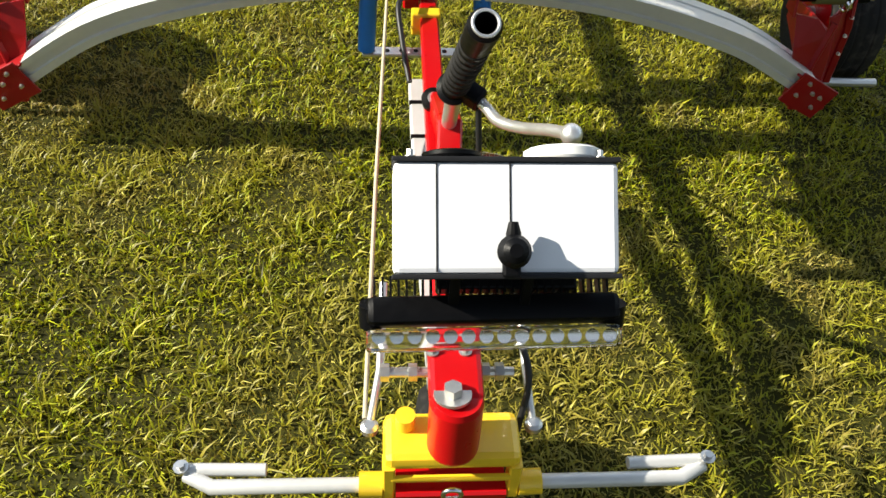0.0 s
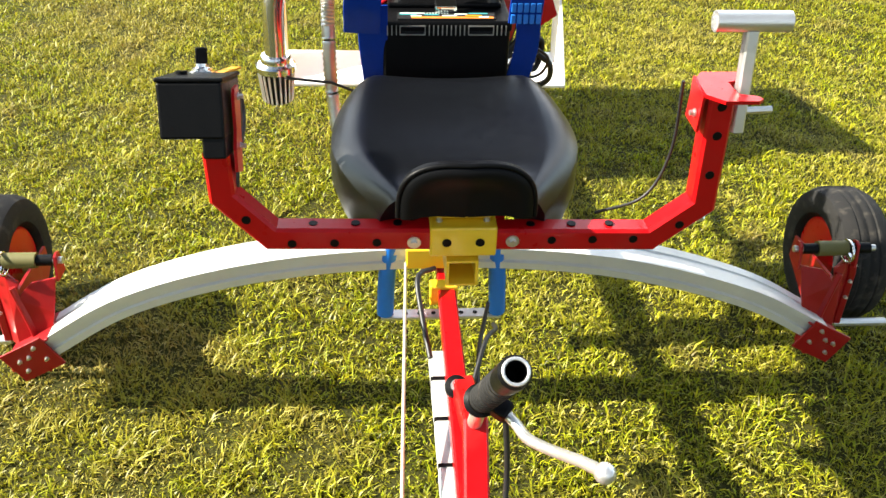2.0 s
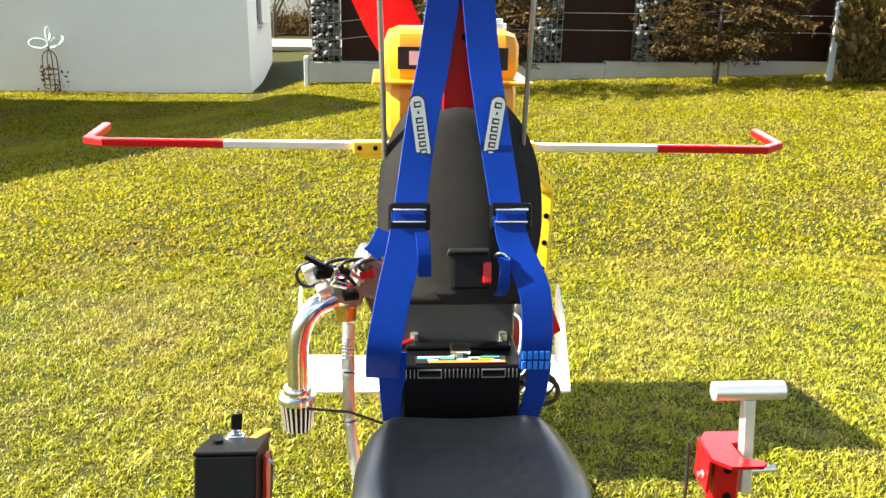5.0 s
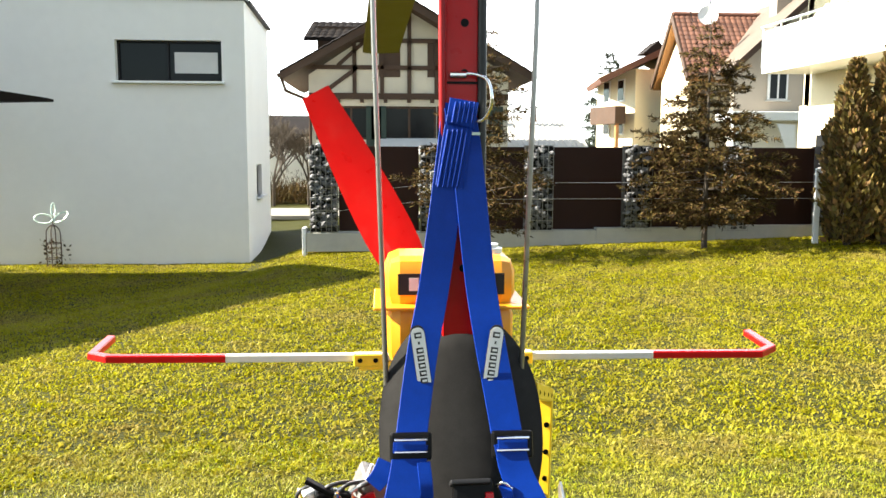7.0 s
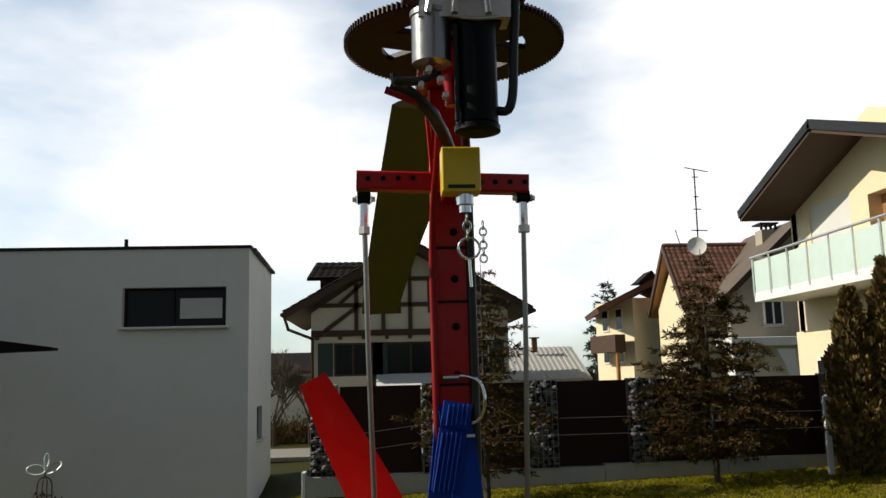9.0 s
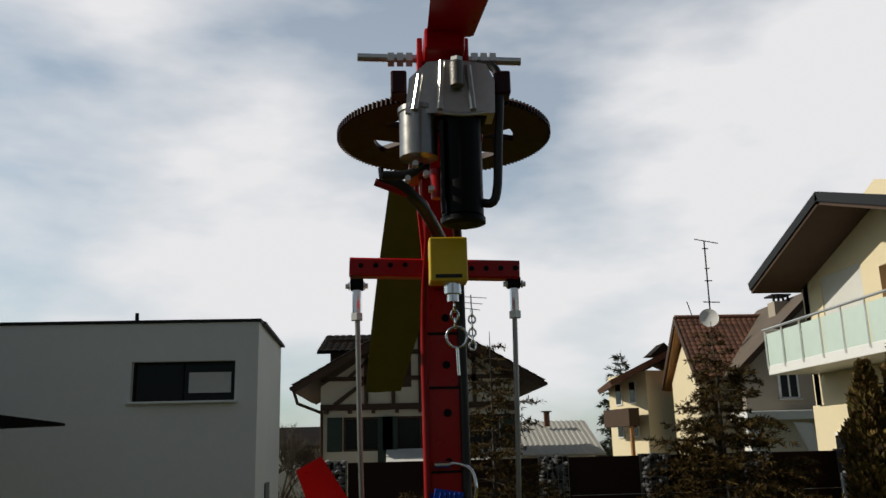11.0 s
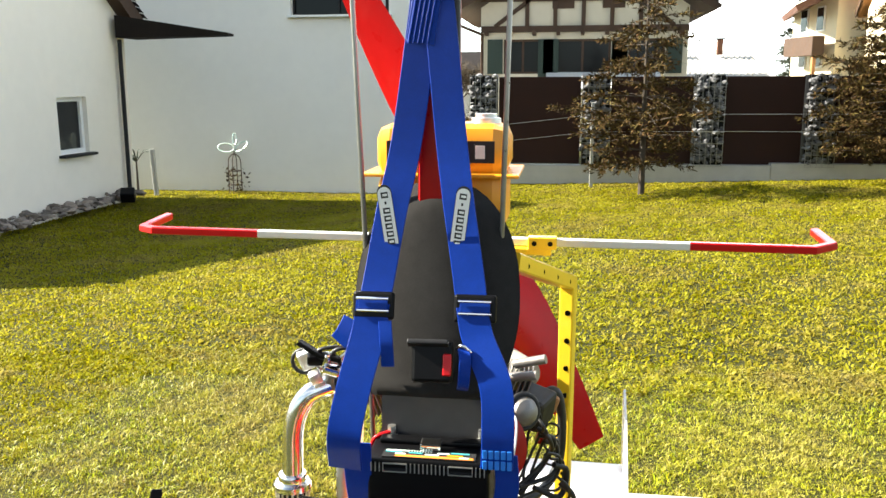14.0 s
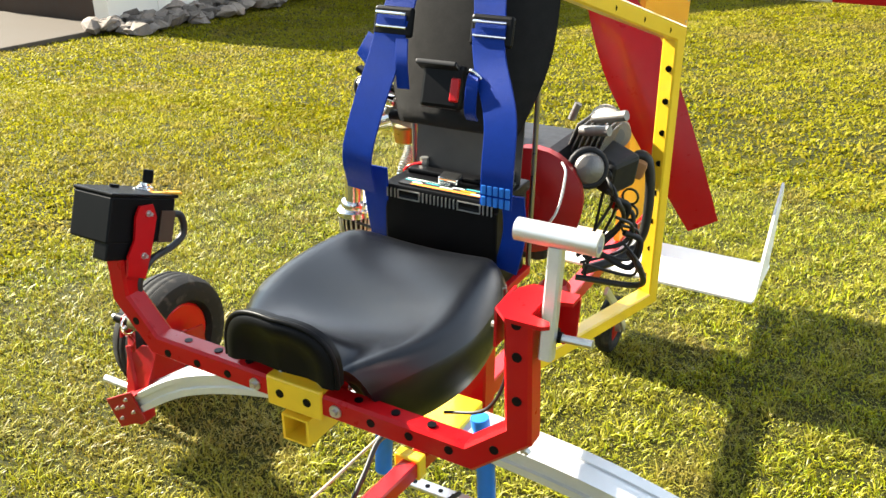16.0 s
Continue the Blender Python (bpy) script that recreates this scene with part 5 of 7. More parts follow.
seat = part("seat", seat_mesh(), M_VINYL, gyro, "black vinyl saddle-shaped seat", 60)
def pommel_arch(u, k=1.0):
    """The pommel flap's outline: u from 0 to 1 round the arch."""
    w = math.pi * (1 - u)
    cx, cz = math.cos(w), math.sin(w)
    return (0.110 * k * math.copysign(abs(cx) ** 0.75, cx), 0.905 + 0.10 * k * abs(cz) ** 0.62)


flap = bmesh.new()
loops = []
for dy, k in ((0.012, 1.0), (-0.004, 1.0), (-0.012, 0.95), (-0.012, 0.80), (-0.002, 0.66), (0.004, 0.45), (0.006, 0.02)):
    loops.append([flap.verts.new((x, -0.172 + dy - 0.014 * (1 - abs(x) / 0.11), z)) for x, z in [pommel_arch(i / 30, k) for i in range(31)]])
for p, q in zip(loops, loops[1:]):
    for i in range(30):
        flap.faces.new((p[i], p[i + 1], q[i + 1], q[i]))
part("pommel", flap, M_BLKP, seat, "raised black pommel flap", 70)
part("seat_piping", tube([(x, -0.178 - 0.014 * (1 - abs(x) / 0.11), z + 0.001) for x, z in [pommel_arch(i / 30) for i in range(31)]], 0.0045, 8), M_BLKP, seat)
for s in (-1, 1):
    part("seat_support", bar([(s * 0.06, -0.10, 0.855), (s * 0.09, 0.12, 0.83), (s * 0.10, 0.42, 0.80)], 0.03, 0.03), M_RED, gyro)
part("seat_spring", tube([(-0.14, 0.02, 0.86), (-0.15, 0.06, 0.78), (-0.13, 0.12, 0.72)], 0.022, 10, 4), M_GREY, gyro)

# battery behind the seat
bat = part("battery", box((0.0, 0.425, 0.925), (0.262, 0.155, 0.185), None, 0.006), M_BLKP, gyro, "black starter battery with a coloured label")
part("battery_lid", box((0.0, 0.43, 1.025), (0.268, 0.165, 0.022), None, 0.004), M_BLKP, bat)
lab = part("label", box((0.0, 0.372, 1.038), (0.20, 0.035, 0.0025), None, 0), M_BLKBAR, bat, "dark label with orange and teal print")
part("label_stripe", box((0.012, 0.3605, 1.0395), (0.168, 0.010, 0.001), None, 0), M_ORANGE, lab)
part("label_stripe", box((-0.045, 0.385, 1.0395), (0.10, 0.006, 0.001), None, 0), M_FROST, lab)
for x, y, w, m in ((-0.078, 0.378, 0.035, M_TEAL), (-0.030, 0.376, 0.030, M_TEAL), (0.030, 0.379, 0.026, M_FROST), (0.066, 0.383, 0.04, M_TEAL), (0.056, 0.371, 0.034, M_TANK), (-0.062, 0.369, 0.022, M_WHITE), (0.006, 0.370, 0.03, M_FROST), (0.076, 0.3625, 0.02, M_WHITE)):
    part("print_patch", box((x, y, 1.0398), (w, 0.006, 0.0012), None, 0), m, lab)
for k in range(9):
    part("print_bar", box((-0.042 + k * 0.006, 0.3815, 1.0402), (0.0028, 0.008, 0.001), None, 0), M_BLKBAR, lab)
for x in (-0.121, -0.112, -0.103, *[-0.036 + k * 0.009 for k in range(9)], 0.103, 0.112, 0.121):
    part("rib", box((x, 0.3455, 1.018), (0.0018, 0.004, 0.020), None, 0), M_ZINC, bat)
for x in (-0.070, 0.070):
    bm = bmesh.new()
    for dx, dz, w, h in ((0, 0.009, 0.052, 0.0016), (0, -0.009, 0.052, 0.0016), (-0.0255, 0, 0.0016, 0.018), (0.0255, 0, 0.0016, 0.018)):
        bm_box(bm, (x + dx, 0.3455, 1.018 + dz), (w, 0.004, h))
    part("moulded_frame", bm, M_ZINC, bat, smooth=0)
for x in (-0.1, 0.105):
    tb = bolt(bat, (x, 0.465, 1.037), (0, 0, 1), 0.009, 0.014)
    part("terminal_nut", cyl((x, 0.465, 1.045), (x, 0.465, 1.062), 0.010, seg=6), M_ZINC, bat)
part("hold_down_strap", box((0, 0.44, 1.041), (0.24, 0.030, 0.012), None, 0.004), M_BLKP, bat)
part("clip", box((0.0, 0.40, 1.05), (0.045, 0.03, 0.016), Euler((0.2, 0, 0)).to_matrix(), 0.003), M_STEEL, bat, "bright spring clip")
part("red_lead", tube([(-0.1, 0.46, 1.05), (-0.14, 0.45, 1.03), (-0.15, 0.47, 0.95)], 0.005, 6, 5), M_RED, bat)
part("battery_tray", box((0.0, 0.43, 0.822), (0.28, 0.18, 0.018), None, 0.002), M_RED, gyro)
part("back_plate", slab((-0.125, 0.470, 1.02), (0.25, 0, 0), (0, 0.026, 0.26), 0.004), M_SHEET, gyro, "dark grey sheet behind the battery", 0)


# backrest
def pad_mesh():
    bm = bmesh.new()
    nu, nv = 25, 29
    lay = []
    for side in (0, 1):
        g = []
        for j in range(nv):
            v = j / (nv - 1)
            z = 1.15 + 0.455 * v
            hw = 0.135 + 0.048 * math.sin(min(1, v / 0.42) * math.pi / 2)
            if v > 0.42:
                hw *= math.sqrt(max(0.03, 1 - ((v - 0.42) / 0.595) ** 2.4))
            row = []
            for i in range(nu):
                u = -1 + 2 * i / (nu - 1)
                su = math.sin(u * math.pi / 2)
                edge = (1 - su ** 6) * (1 - max(0, (v - 0.86) / 0.14) ** 3) * (1 - max(0, (0.06 - v) / 0.06) ** 2)
                y0 = 0.42 + 0.145 * v
                y = y0 - 0.058 * edge * (1 - 0.75 * su * su) if side == 0 else y0 + 0.035 * edge
                row.append(bm.verts.new((hw * su, y, z)))
            g.append(row)
        lay.append(g)
    for s, g in enumerate(lay):
        for a, b in zip(g, g[1:]):
            for i in range(nu - 1):
                f = (a[i], a[i + 1], b[i + 1], b[i])
                bm.faces.new(f if s == 0 else f[::-1])
    f, b = lay
    loop = lambda g: [g[0][i] for i in range(nu)] + [g[j][-1] for j in range(1, nv)] + [g[-1][i] for i in range(nu - 2, -1, -1)] + [g[j][0] for j in range(nv - 2, 0, -1)]
    lf, lb = loop(f), loop(b)
    for i in range(len(lf)):
        k = (i + 1) % len(lf)
        bm.faces.new((lf[i], lb[i], lb[k], lf[k]))
    return bm


pad = part("backrest", pad_mesh(), M_CLOTH, gyro, "tall black padded backrest", 60)

# harness
har = part("harness", ribbon([(-0.012, 0.492, 2.075), (-0.026, 0.487, 1.95), (-0.060, 0.468, 1.70), (-0.087, 0.438, 1.56), (-0.107, 0.405, 1.43), (-0.116, 0.380, 1.365)], 0.066), M_BLUE, gyro, "blue webbing shoulder harness")
part("strap", ribbon([(-0.008, 0.486, 2.070), (0.010, 0.482, 1.95), (0.034, 0.463, 1.72), (0.054, 0.435, 1.58), (0.078, 0.402, 1.44), (0.090, 0.380, 1.365)], 0.066), M_BLUE, har)
part("strap", ribbon([(-0.116, 0.372, 1.372), (-0.124, 0.358, 1.31), (-0.150, 0.325, 1.20), (-0.168, 0.305, 1.10), (-0.172, 0.325, 1.02)], 0.073), M_BLUE, har)
part("strap", ribbon([(-0.150, 0.345, 1.07), (-0.150, 0.35, 0.99), (-0.142, 0.36, 0.90)], 0.06), M_BLUE, har)
part("strap", ribbon([(0.090, 0.372, 1.372), (0.104, 0.355, 1.31), (0.145, 0.318, 1.22), (0.152, 0.298, 1.12), (0.150, 0.300, 1.05)], 0.066), M_BLUE, har)
part("strap", ribbon([(0.165, 0.345, 1.06), (0.168, 0.355, 0.98), (0.150, 0.36, 0.89)], 0.05), M_BLUE, har)
part("strap_end", ribbon([(-0.09, 0.362, 1.335), (-0.085, 0.35, 1.29), (-0.083, 0.352, 1.24)], 0.028), M_BLUE, har)
part("strap_end", ribbon([(-0.165, 0.385, 1.33), (-0.18, 0.375, 1.30), (-0.195, 0.38, 1.28)], 0.04), M_BLUE, har)
part("loop", ribbon([(0.075, 0.35, 1.29), (0.082, 0.325, 1.27), (0.079, 0.325, 1.22), (0.074, 0.345, 1.20)], 0.024), M_BLUE, har)
part("stitched_band", ribbon([(0.002, 0.480, 2.082), (-0.004, 0.474, 2.05), (-0.008, 0.474, 2.03)], 0.062), M_BLUE, har)
part("stitched_band", ribbon([(-0.010, 0.478, 2.026), (-0.018, 0.474, 1.98), (-0.030, 0.470, 1.90)], 0.060), M_BLUE, har)
for k in range(5):
    x = -0.020 + k * 0.010
    part("woven_rib", tube([(x + 0.004, 0.4725, 2.078), (x - 0.004, 0.471, 2.035)], 0.003, 6), M_BLUE, har)
    part("woven_rib", tube([(x - 0.012, 0.4735, 2.020), (x - 0.024, 0.4695, 1.955), (x - 0.034, 0.4675, 1.90)], 0.003, 6), M_BLUE, har)
part("stitching", box((0.024, 0.478, 2.012), (0.024, 0.0012, 0.006), None, 0), M_FROST, har)
for k in range(5):
    for z in (1.083, 1.060):
        part("woven_rib", box((0.126 + k * 0.0125, 0.2955, z), (0.0095, 0.004, 0.019), None, 0.0015), M_BLUER, har)
for x, y, z in ((-0.116, 0.372, 1.368), (0.097, 0.372, 1.368)):
    bk = part("buckle", box((x, y + 0.004, z - 0.004), (0.088, 0.014, 0.058), Euler((-0.25, 0, 0)).to_matrix(), 0.006), M_BLKP, har, "black plastic buckle with steel bars")
    for dz in (-0.012, 0.014):
        part("buckle_bar", cyl((x - 0.034, y - 0.008, z + dz), (x + 0.034, y - 0.008, z + dz), 0.003, seg=8), M_STEEL, bk)
    part("strap_window", box((x, y - 0.004, z + 0.001), (0.062, 0.004, 0.022), Euler((-0.25, 0, 0)).to_matrix(), 0.001), M_BLUE, bk)
cb = part("centre_buckle", box((0.012, 0.345, 1.257), (0.085, 0.03, 0.085), Euler((-0.3, 0, 0.05)).to_matrix(), 0.008), M_BLKP, har, "black release buckle with a red button")
part("buckle_face", box((0.005, 0.336, 1.299), (0.085, 0.03, 0.010), Euler((-0.6, 0, 0.05)).to_matrix(), 0.003), M_GREY, cb)
part("release_button", box((0.045, 0.328, 1.257), (0.018, 0.010, 0.045), Euler((-0.3, 0, 0.05)).to_matrix(), 0.003), M_RED, cb)
part("tongue", tube([(0.062, 0.35, 1.285), (0.075, 0.34, 1.295), (0.092, 0.345, 1.28)], 0.004, 8, 5), M_STEEL, cb)


def badge(c, n, ang, parent):
    """A white lozenge with plain dark bars."""
    rot = Matrix((Vector((math.cos(ang), 0, math.sin(ang))), Vector(n), Vector((-math.sin(ang), 0, math.cos(ang))))).transposed()
    c = Vector(c)
    bm = bmesh.new()
    pts = []
    for s, e in ((1, 0), (-1, math.pi)):
        for k in range(9):
            a = e + k * math.pi / 8
            pts.append(c + rot @ Vector((0.0155 * math.cos(a), -0.0035, s * 0.056 + 0.0155 * math.sin(a))))
    b = part("badge", poly(pts, 0.0012), M_BLKBAR, parent, "white lozenge badge with dark lettering bars", 0)
    pts2 = [c + (p - c) * 0.93 + rot @ Vector((0, -0.0012, 0)) for p in pts]
    part("badge_face", poly(pts2, 0.0008), M_WHITE, b, smooth=0)
    for k in range(7):
        z = -0.050 + k * 0.0165
        part("bar", box(c + rot @ Vector((0, -0.0058, z)), (0.015 if k != 5 else 0.004, 0.001, 0.0125 if k != 5 else 0.006), rot, 0), M_BLKBAR, b)
        if k != 5:
            part("bar_gap", box(c + rot @ Vector((0.001, -0.0064, z)), (0.010, 0.0006, 0.005), rot, 0), M_WHITE, b)


badge((-0.0925, 0.4245, 1.540), (0, 0.968, -0.25), 0.14, har)
badge((0.0605, 0.4195, 1.540), (0, 0.968, -0.25), -0.13, har)

# mast
mast = part("mast", bar([(0.0, 0.535, 0.30), (0.0, 0.535, 2.60), (-0.005, 0.50, 2.78)], 0.088, 0.060, 0.005, up=(1, 0, 0)), M_RED, gyro, "red square-tube mast")
for k in range(9):
    z = 1.72 + k * 0.105
    if abs(z - 2.58) > 0.05:
        hole(mast, (0.004, 0.5045, z), (0, -1, 0), 0.009)
part("conduit", tube([(0.040, 0.497, 1.62), (0.041, 0.497, 2.1), (0.038, 0.497, 2.58), (0.03, 0.44, 2.66)], 0.010, 8, 4), M_CABLE, mast, "black corrugated conduit")
part("cable", tube([(-0.038, 0.499, 1.65), (-0.040, 0.499, 2.2), (-0.040, 0.499, 2.55), (-0.06, 0.36, 2.72)], 0.005, 6, 4), M_RED, mast)
for z in (1.95, 2.12, 2.3, 2.42):
    part("cable_tie", box((0.0, 0.503, z), (0.094, 0.006, 0.005), None, 0), M_BLKP, mast)
sh = part("shackle", tube([(-0.012, 0.50, 2.136), (0.022, 0.485, 2.137), (0.050, 0.47, 2.122), (0.058, 0.465, 2.080), (0.045, 0.48, 2.045), (0.02, 0.49, 2.035)], 0.0038, 8, 5), M_STEEL, mast, "steel bow shackle")
part("shackle_pin", cyl((-0.028, 0.492, 2.136), (0.006, 0.492, 2.136), 0.007, seg=10), M_STEEL, sh)

# torque bar and control rods
tb = part("torque_bar", bar([(-0.21, 0.50, 2.572), (0.174, 0.50, 2.560)], 0.042, 0.042, 0.004), M_RED, gyro, "red drilled control crossbar")
for s in (-1, 1):
    for k in range(4):
        x = s * (0.075 + k * 0.033) - 0.01
        hole(tb, (x, 0.4785, 2.573 if s < 0 else 2.563), (0, -1, 0), 0.006)
    x = s * 0.178 - 0.016
    part("clevis", box((x, 0.50, 2.533), (0.030, 0.024, 0.026), None, 0.003), M_BLKP, tb)
    bolt(tb, (x - 0.016, 0.49, 2.528), (-1, 0, 0), 0.006, 0.009)
    bolt(tb, (x + 0.016, 0.49, 2.528), (1, 0, 0), 0.006, 0.009)
    rod = part("control_rod", tube([(x, 0.50, 2.52), (x * 0.97, 0.505, 2.2), (x * 0.86, 0.52, 1.5), (x * 0.8, 0.53, 0.82)], 0.0058, 10), M_ROD, gyro, "slim polished control rod")
    part("rod_end", cyl((x, 0.50, 2.465), (x, 0.50, 2.52), 0.010, seg=8), M_STEEL, rod)
    part("lock_nut", cyl((x, 0.50, 2.452), (x, 0.50, 2.468), 0.014, seg=6), M_ZINC, rod)

# starter box, chain and ring
yb2 = part("starter_box", box((-0.008, 0.19, 2.515), (0.072, 0.05, 0.085), None, 0.003), M_YEL, gyro, "yellow starter switch box")
part("printed_bar", box((-0.008, 0.1642, 2.482), (0.05, 0.001, 0.007), None, 0), M_BLKBAR, yb2)
part("arm", box((-0.008, 0.36, 2.53), (0.03, 0.30, 0.02), None, 0.003), M_RED, yb2)
part("key_switch", lathe([(0.016, 0), (0.016, 0.02), (0.011, 0.022), (0.011, 0.035)], (0.0, 0.19, 2.472), (0, 0, -1), 14), M_STEEL, yb2)


def chain(a, b, n, parent):
    a, b = Vector(a), Vector(b)
    for i in range(n):
        c = a.lerp(b, (i + 0.5) / n)
        d = (b - a).normalized()
        side = Vector((1, 0, 0)) if i % 2 else Vector((0, 1, 0))
        L = (b - a).length / n * 0.62
        pts = [c + d * L * math.cos(w) + side * 0.007 * math.sin(w) for w in [k * math.pi / 5 for k in range(11)]]
        part("chain_link", tube(pts, 0.0022, 5), M_STEEL, parent)


chain((0.002, 0.19, 2.435), (0.004, 0.20, 2.39), 3, yb2)
part("key_ring", tube([(0.006 + 0.02 * math.cos(k * 0.3927), 0.20, 2.372 + 0.02 * math.sin(k * 0.3927)) for k in range(17)], 0.0025, 6), M_STEEL, yb2)
part("safety_pin", tube([(0.006, 0.2, 2.352), (0.008, 0.2, 2.30)], 0.003, 6), M_STEEL, yb2)
chain((0.045, 0.30, 2.44), (0.045, 0.30, 2.36), 6, yb2)

# rotor head
head = part("gearbox", lathe([(0.055, 0.0), (0.075, 0.01), (0.078, 0.06), (0.06, 0.10), (0.045, 0.14), (0.03, 0.145)], (0.005, 0.30, 2.81), (0, 0, 1), 20), M_CASE, gyro, "cast gearbox of the rotor head")
part("head_plate", box((0.0, 0.40, 2.79), (0.15, 0.30, 0.02), None, 0.003), M_RED, head)
part("starter_motor", lathe([(0.03, 0), (0.041, 0.006), (0.041, 0.205), (0.033, 0.21)], (0.022, 0.2, 2.60), (0, 0, 1), 22), M_BLKP, head, "black starter motor")
sol = part("solenoid", lathe([(0.02, 0), (0.038, 0.004), (0.038, 0.095), (0.041, 0.097), (0.041, 0.107), (0.024, 0.112), (0.022, 0.14)], (-0.062, 0.2, 2.722), (0, 0, 1), 20), M_ROD, head, "silver solenoid cylinder")
part("terminals", box((-0.055, 0.19, 2.715), (0.035, 0.03, 0.03), None, 0.004), M_BLKP, sol)
part("nose_casting", poly([(-0.088, 0.165, 2.808), (0.088, 0.165, 2.808), (0.090, 0.165, 2.875), (0.074, 0.165, 2.912), (0.012, 0.165, 2.922), (-0.044, 0.165, 2.916), (-0.080, 0.165, 2.880)], 0.06, (0, 1, 0)), M_ZINC, head, "cast aluminium nose housing", 0)
for x, z0, z1, lean in ((-0.070, 2.812, 2.885, 0.012), (-0.020, 2.812, 2.915, 0.006), (0.045, 2.812, 2.905, -0.008)):
    part("casting_rib", bar([(x, 0.160, z0), (x + lean, 0.162, z1)], 0.012, 0.016, 0.003), M_ZINC, head)
part("boss", lathe([(0.010, 0), (0.014, 0.003), (0.014, 0.050), (0.010, 0.054)], (0.014, 0.152, 2.856), (0, 0, 1), 14), M_CASE, head)
part("boss_bolt", cyl((0.014, 0.152, 2.910), (0.014, 0.152, 2.918), 0.013, seg=6), M_ZINC, head)
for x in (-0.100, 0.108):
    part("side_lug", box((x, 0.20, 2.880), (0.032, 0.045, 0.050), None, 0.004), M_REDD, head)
part("clamp_strap", tube([(-0.022, 0.158, 2.806), (0.020, 0.156, 2.800), (0.066, 0.162, 2.806)], 0.004, 6, 4), M_ZINC, head)
part("cable", tube([(0.06, 0.2, 2.93), (0.10, 0.19, 2.90), (0.095, 0.19, 2.75), (0.085, 0.19, 2.64), (0.05, 0.2, 2.635)], 0.009, 8, 6), M_CABLE, head)
part("cable", tube([(-0.055, 0.2, 2.71), (-0.085, 0.19, 2.690), (-0.135, 0.18, 2.685)], 0.009, 8, 5), M_CABLE, head)
part("lug_bolt", cyl((-0.135, 0.18, 2.68), (-0.137, 0.18, 2.70), 0.006, seg=6), M_BLKP, head)
part("starter_lead", tube([(-0.145, 0.18, 2.672), (-0.10, 0.185, 2.655), (-0.05, 0.22, 2.640), (-0.040, 0.30, 2.60), (-0.044, 0.44, 2.50), (-0.046, 0.492, 2.36), (-0.044, 0.495, 2.10), (-0.042, 0.495, 1.80)], 0.008, 8, 6), M_REDM, head, "red starter lead")
part("harness_loom", tube([(-0.135, 0.18, 2.682), (-0.10, 0.185, 2.668), (-0.062, 0.21, 2.640), (-0.035, 0.26, 2.615), (-0.01, 0.36, 2.60)], 0.013, 8, 6), M_CABLE, head, "black taped cable loom")
part("motor_bracket", box((0.022, 0.205, 2.812), (0.105, 0.05, 0.014), None, 0.003), M_BLKP, head)
part("motor_foot", lathe([(0.030, 0), (0.044, 0.004), (0.044, 0.014), (0.030, 0.018)], (0.022, 0.2, 2.588), (0, 0, 1), 20), M_BLKP, head)
part("motor_seam", box((-0.018, 0.172, 2.70), (0.008, 0.012, 0.19), None, 0.002), M_GREY, head)
part("lead_boot", tube([(-0.03, 0.19, 2.70), (-0.028, 0.19, 2.64)], 0.012, 8), M_RED, head)
for dx, dz in ((-0.02, 0), (0.0, -0.02), (-0.035, -0.03), (0.01, -0.05)):
    part("terminal", cyl((-0.05 + dx, 0.17, 2.70 + dz), (-0.05 + dx, 0.15, 2.70 + dz), 0.006, seg=6), M_ZINC, head)

# the starter stands before the rim of the ring gear
FORE = Matrix.Translation((-0.073, -1.391, 2.162)) @ Matrix.Scale(0.93, 4) @ Matrix.Translation((0.073, 1.391, -2.162))
for p in head.children:
    if p.name.split(".")[0] not in ("head_plate", "starter_lead", "harness_loom"):
        p.data.transform(FORE)


def gear():
    bm = bmesh.new()
    c = Vector((0.0, 0.335, 2.822))
    n = 132
    rings = []
    for z in (-0.007, 0.007):
        outer = []
        for k in range(n * 4):
            a = 2 * math.pi * k / (n * 4)
            r = 0.229 if k % 4 in (0, 1) else 0.221
            outer.append(bm.verts.new(c + Vector((r * math.cos(a), r * math.sin(a), z))))
        inner = [bm.verts.new(c + Vector((0.150 * math.cos(2 * math.pi * k / (n * 4)), 0.150 * math.sin(2 * math.pi * k / (n * 4)), z))) for k in range(n * 4)]
        rings.append((outer, inner))
    (o0, i0), (o1, i1) = rings
    m = n * 4
    for k in range(m):
        j = (k + 1) % m
        bm.faces.new((o1[k], o1[j], i1[j], i1[k]))
        bm.faces.new((o0[k], i0[k], i0[j], o0[j]))
        bm.faces.new((o0[k], o0[j], o1[j], o1[k]))
        bm.faces.new((i0[k], i1[k], i1[j], i0[j]))
    return bm


# gear, disc and spokes are red parts coloured near black for shade
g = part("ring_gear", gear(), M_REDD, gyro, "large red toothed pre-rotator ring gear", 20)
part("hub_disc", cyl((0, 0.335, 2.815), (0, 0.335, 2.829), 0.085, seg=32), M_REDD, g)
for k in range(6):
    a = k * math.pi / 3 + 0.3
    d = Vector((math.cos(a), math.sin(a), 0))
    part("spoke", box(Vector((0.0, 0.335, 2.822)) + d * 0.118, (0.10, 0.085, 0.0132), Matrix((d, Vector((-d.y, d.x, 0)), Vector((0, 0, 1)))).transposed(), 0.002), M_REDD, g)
hub = part("rotor_hub", box((0.0, 0.335, 3.00), (0.085, 0.22, 0.05), None, 0.006), M_RED, gyro, "red teetering rotor hub")
part("shaft", cyl((0, 0.335, 2.83), (0, 0.335, 3.01), 0.028, seg=16), M_STEEL, hub)
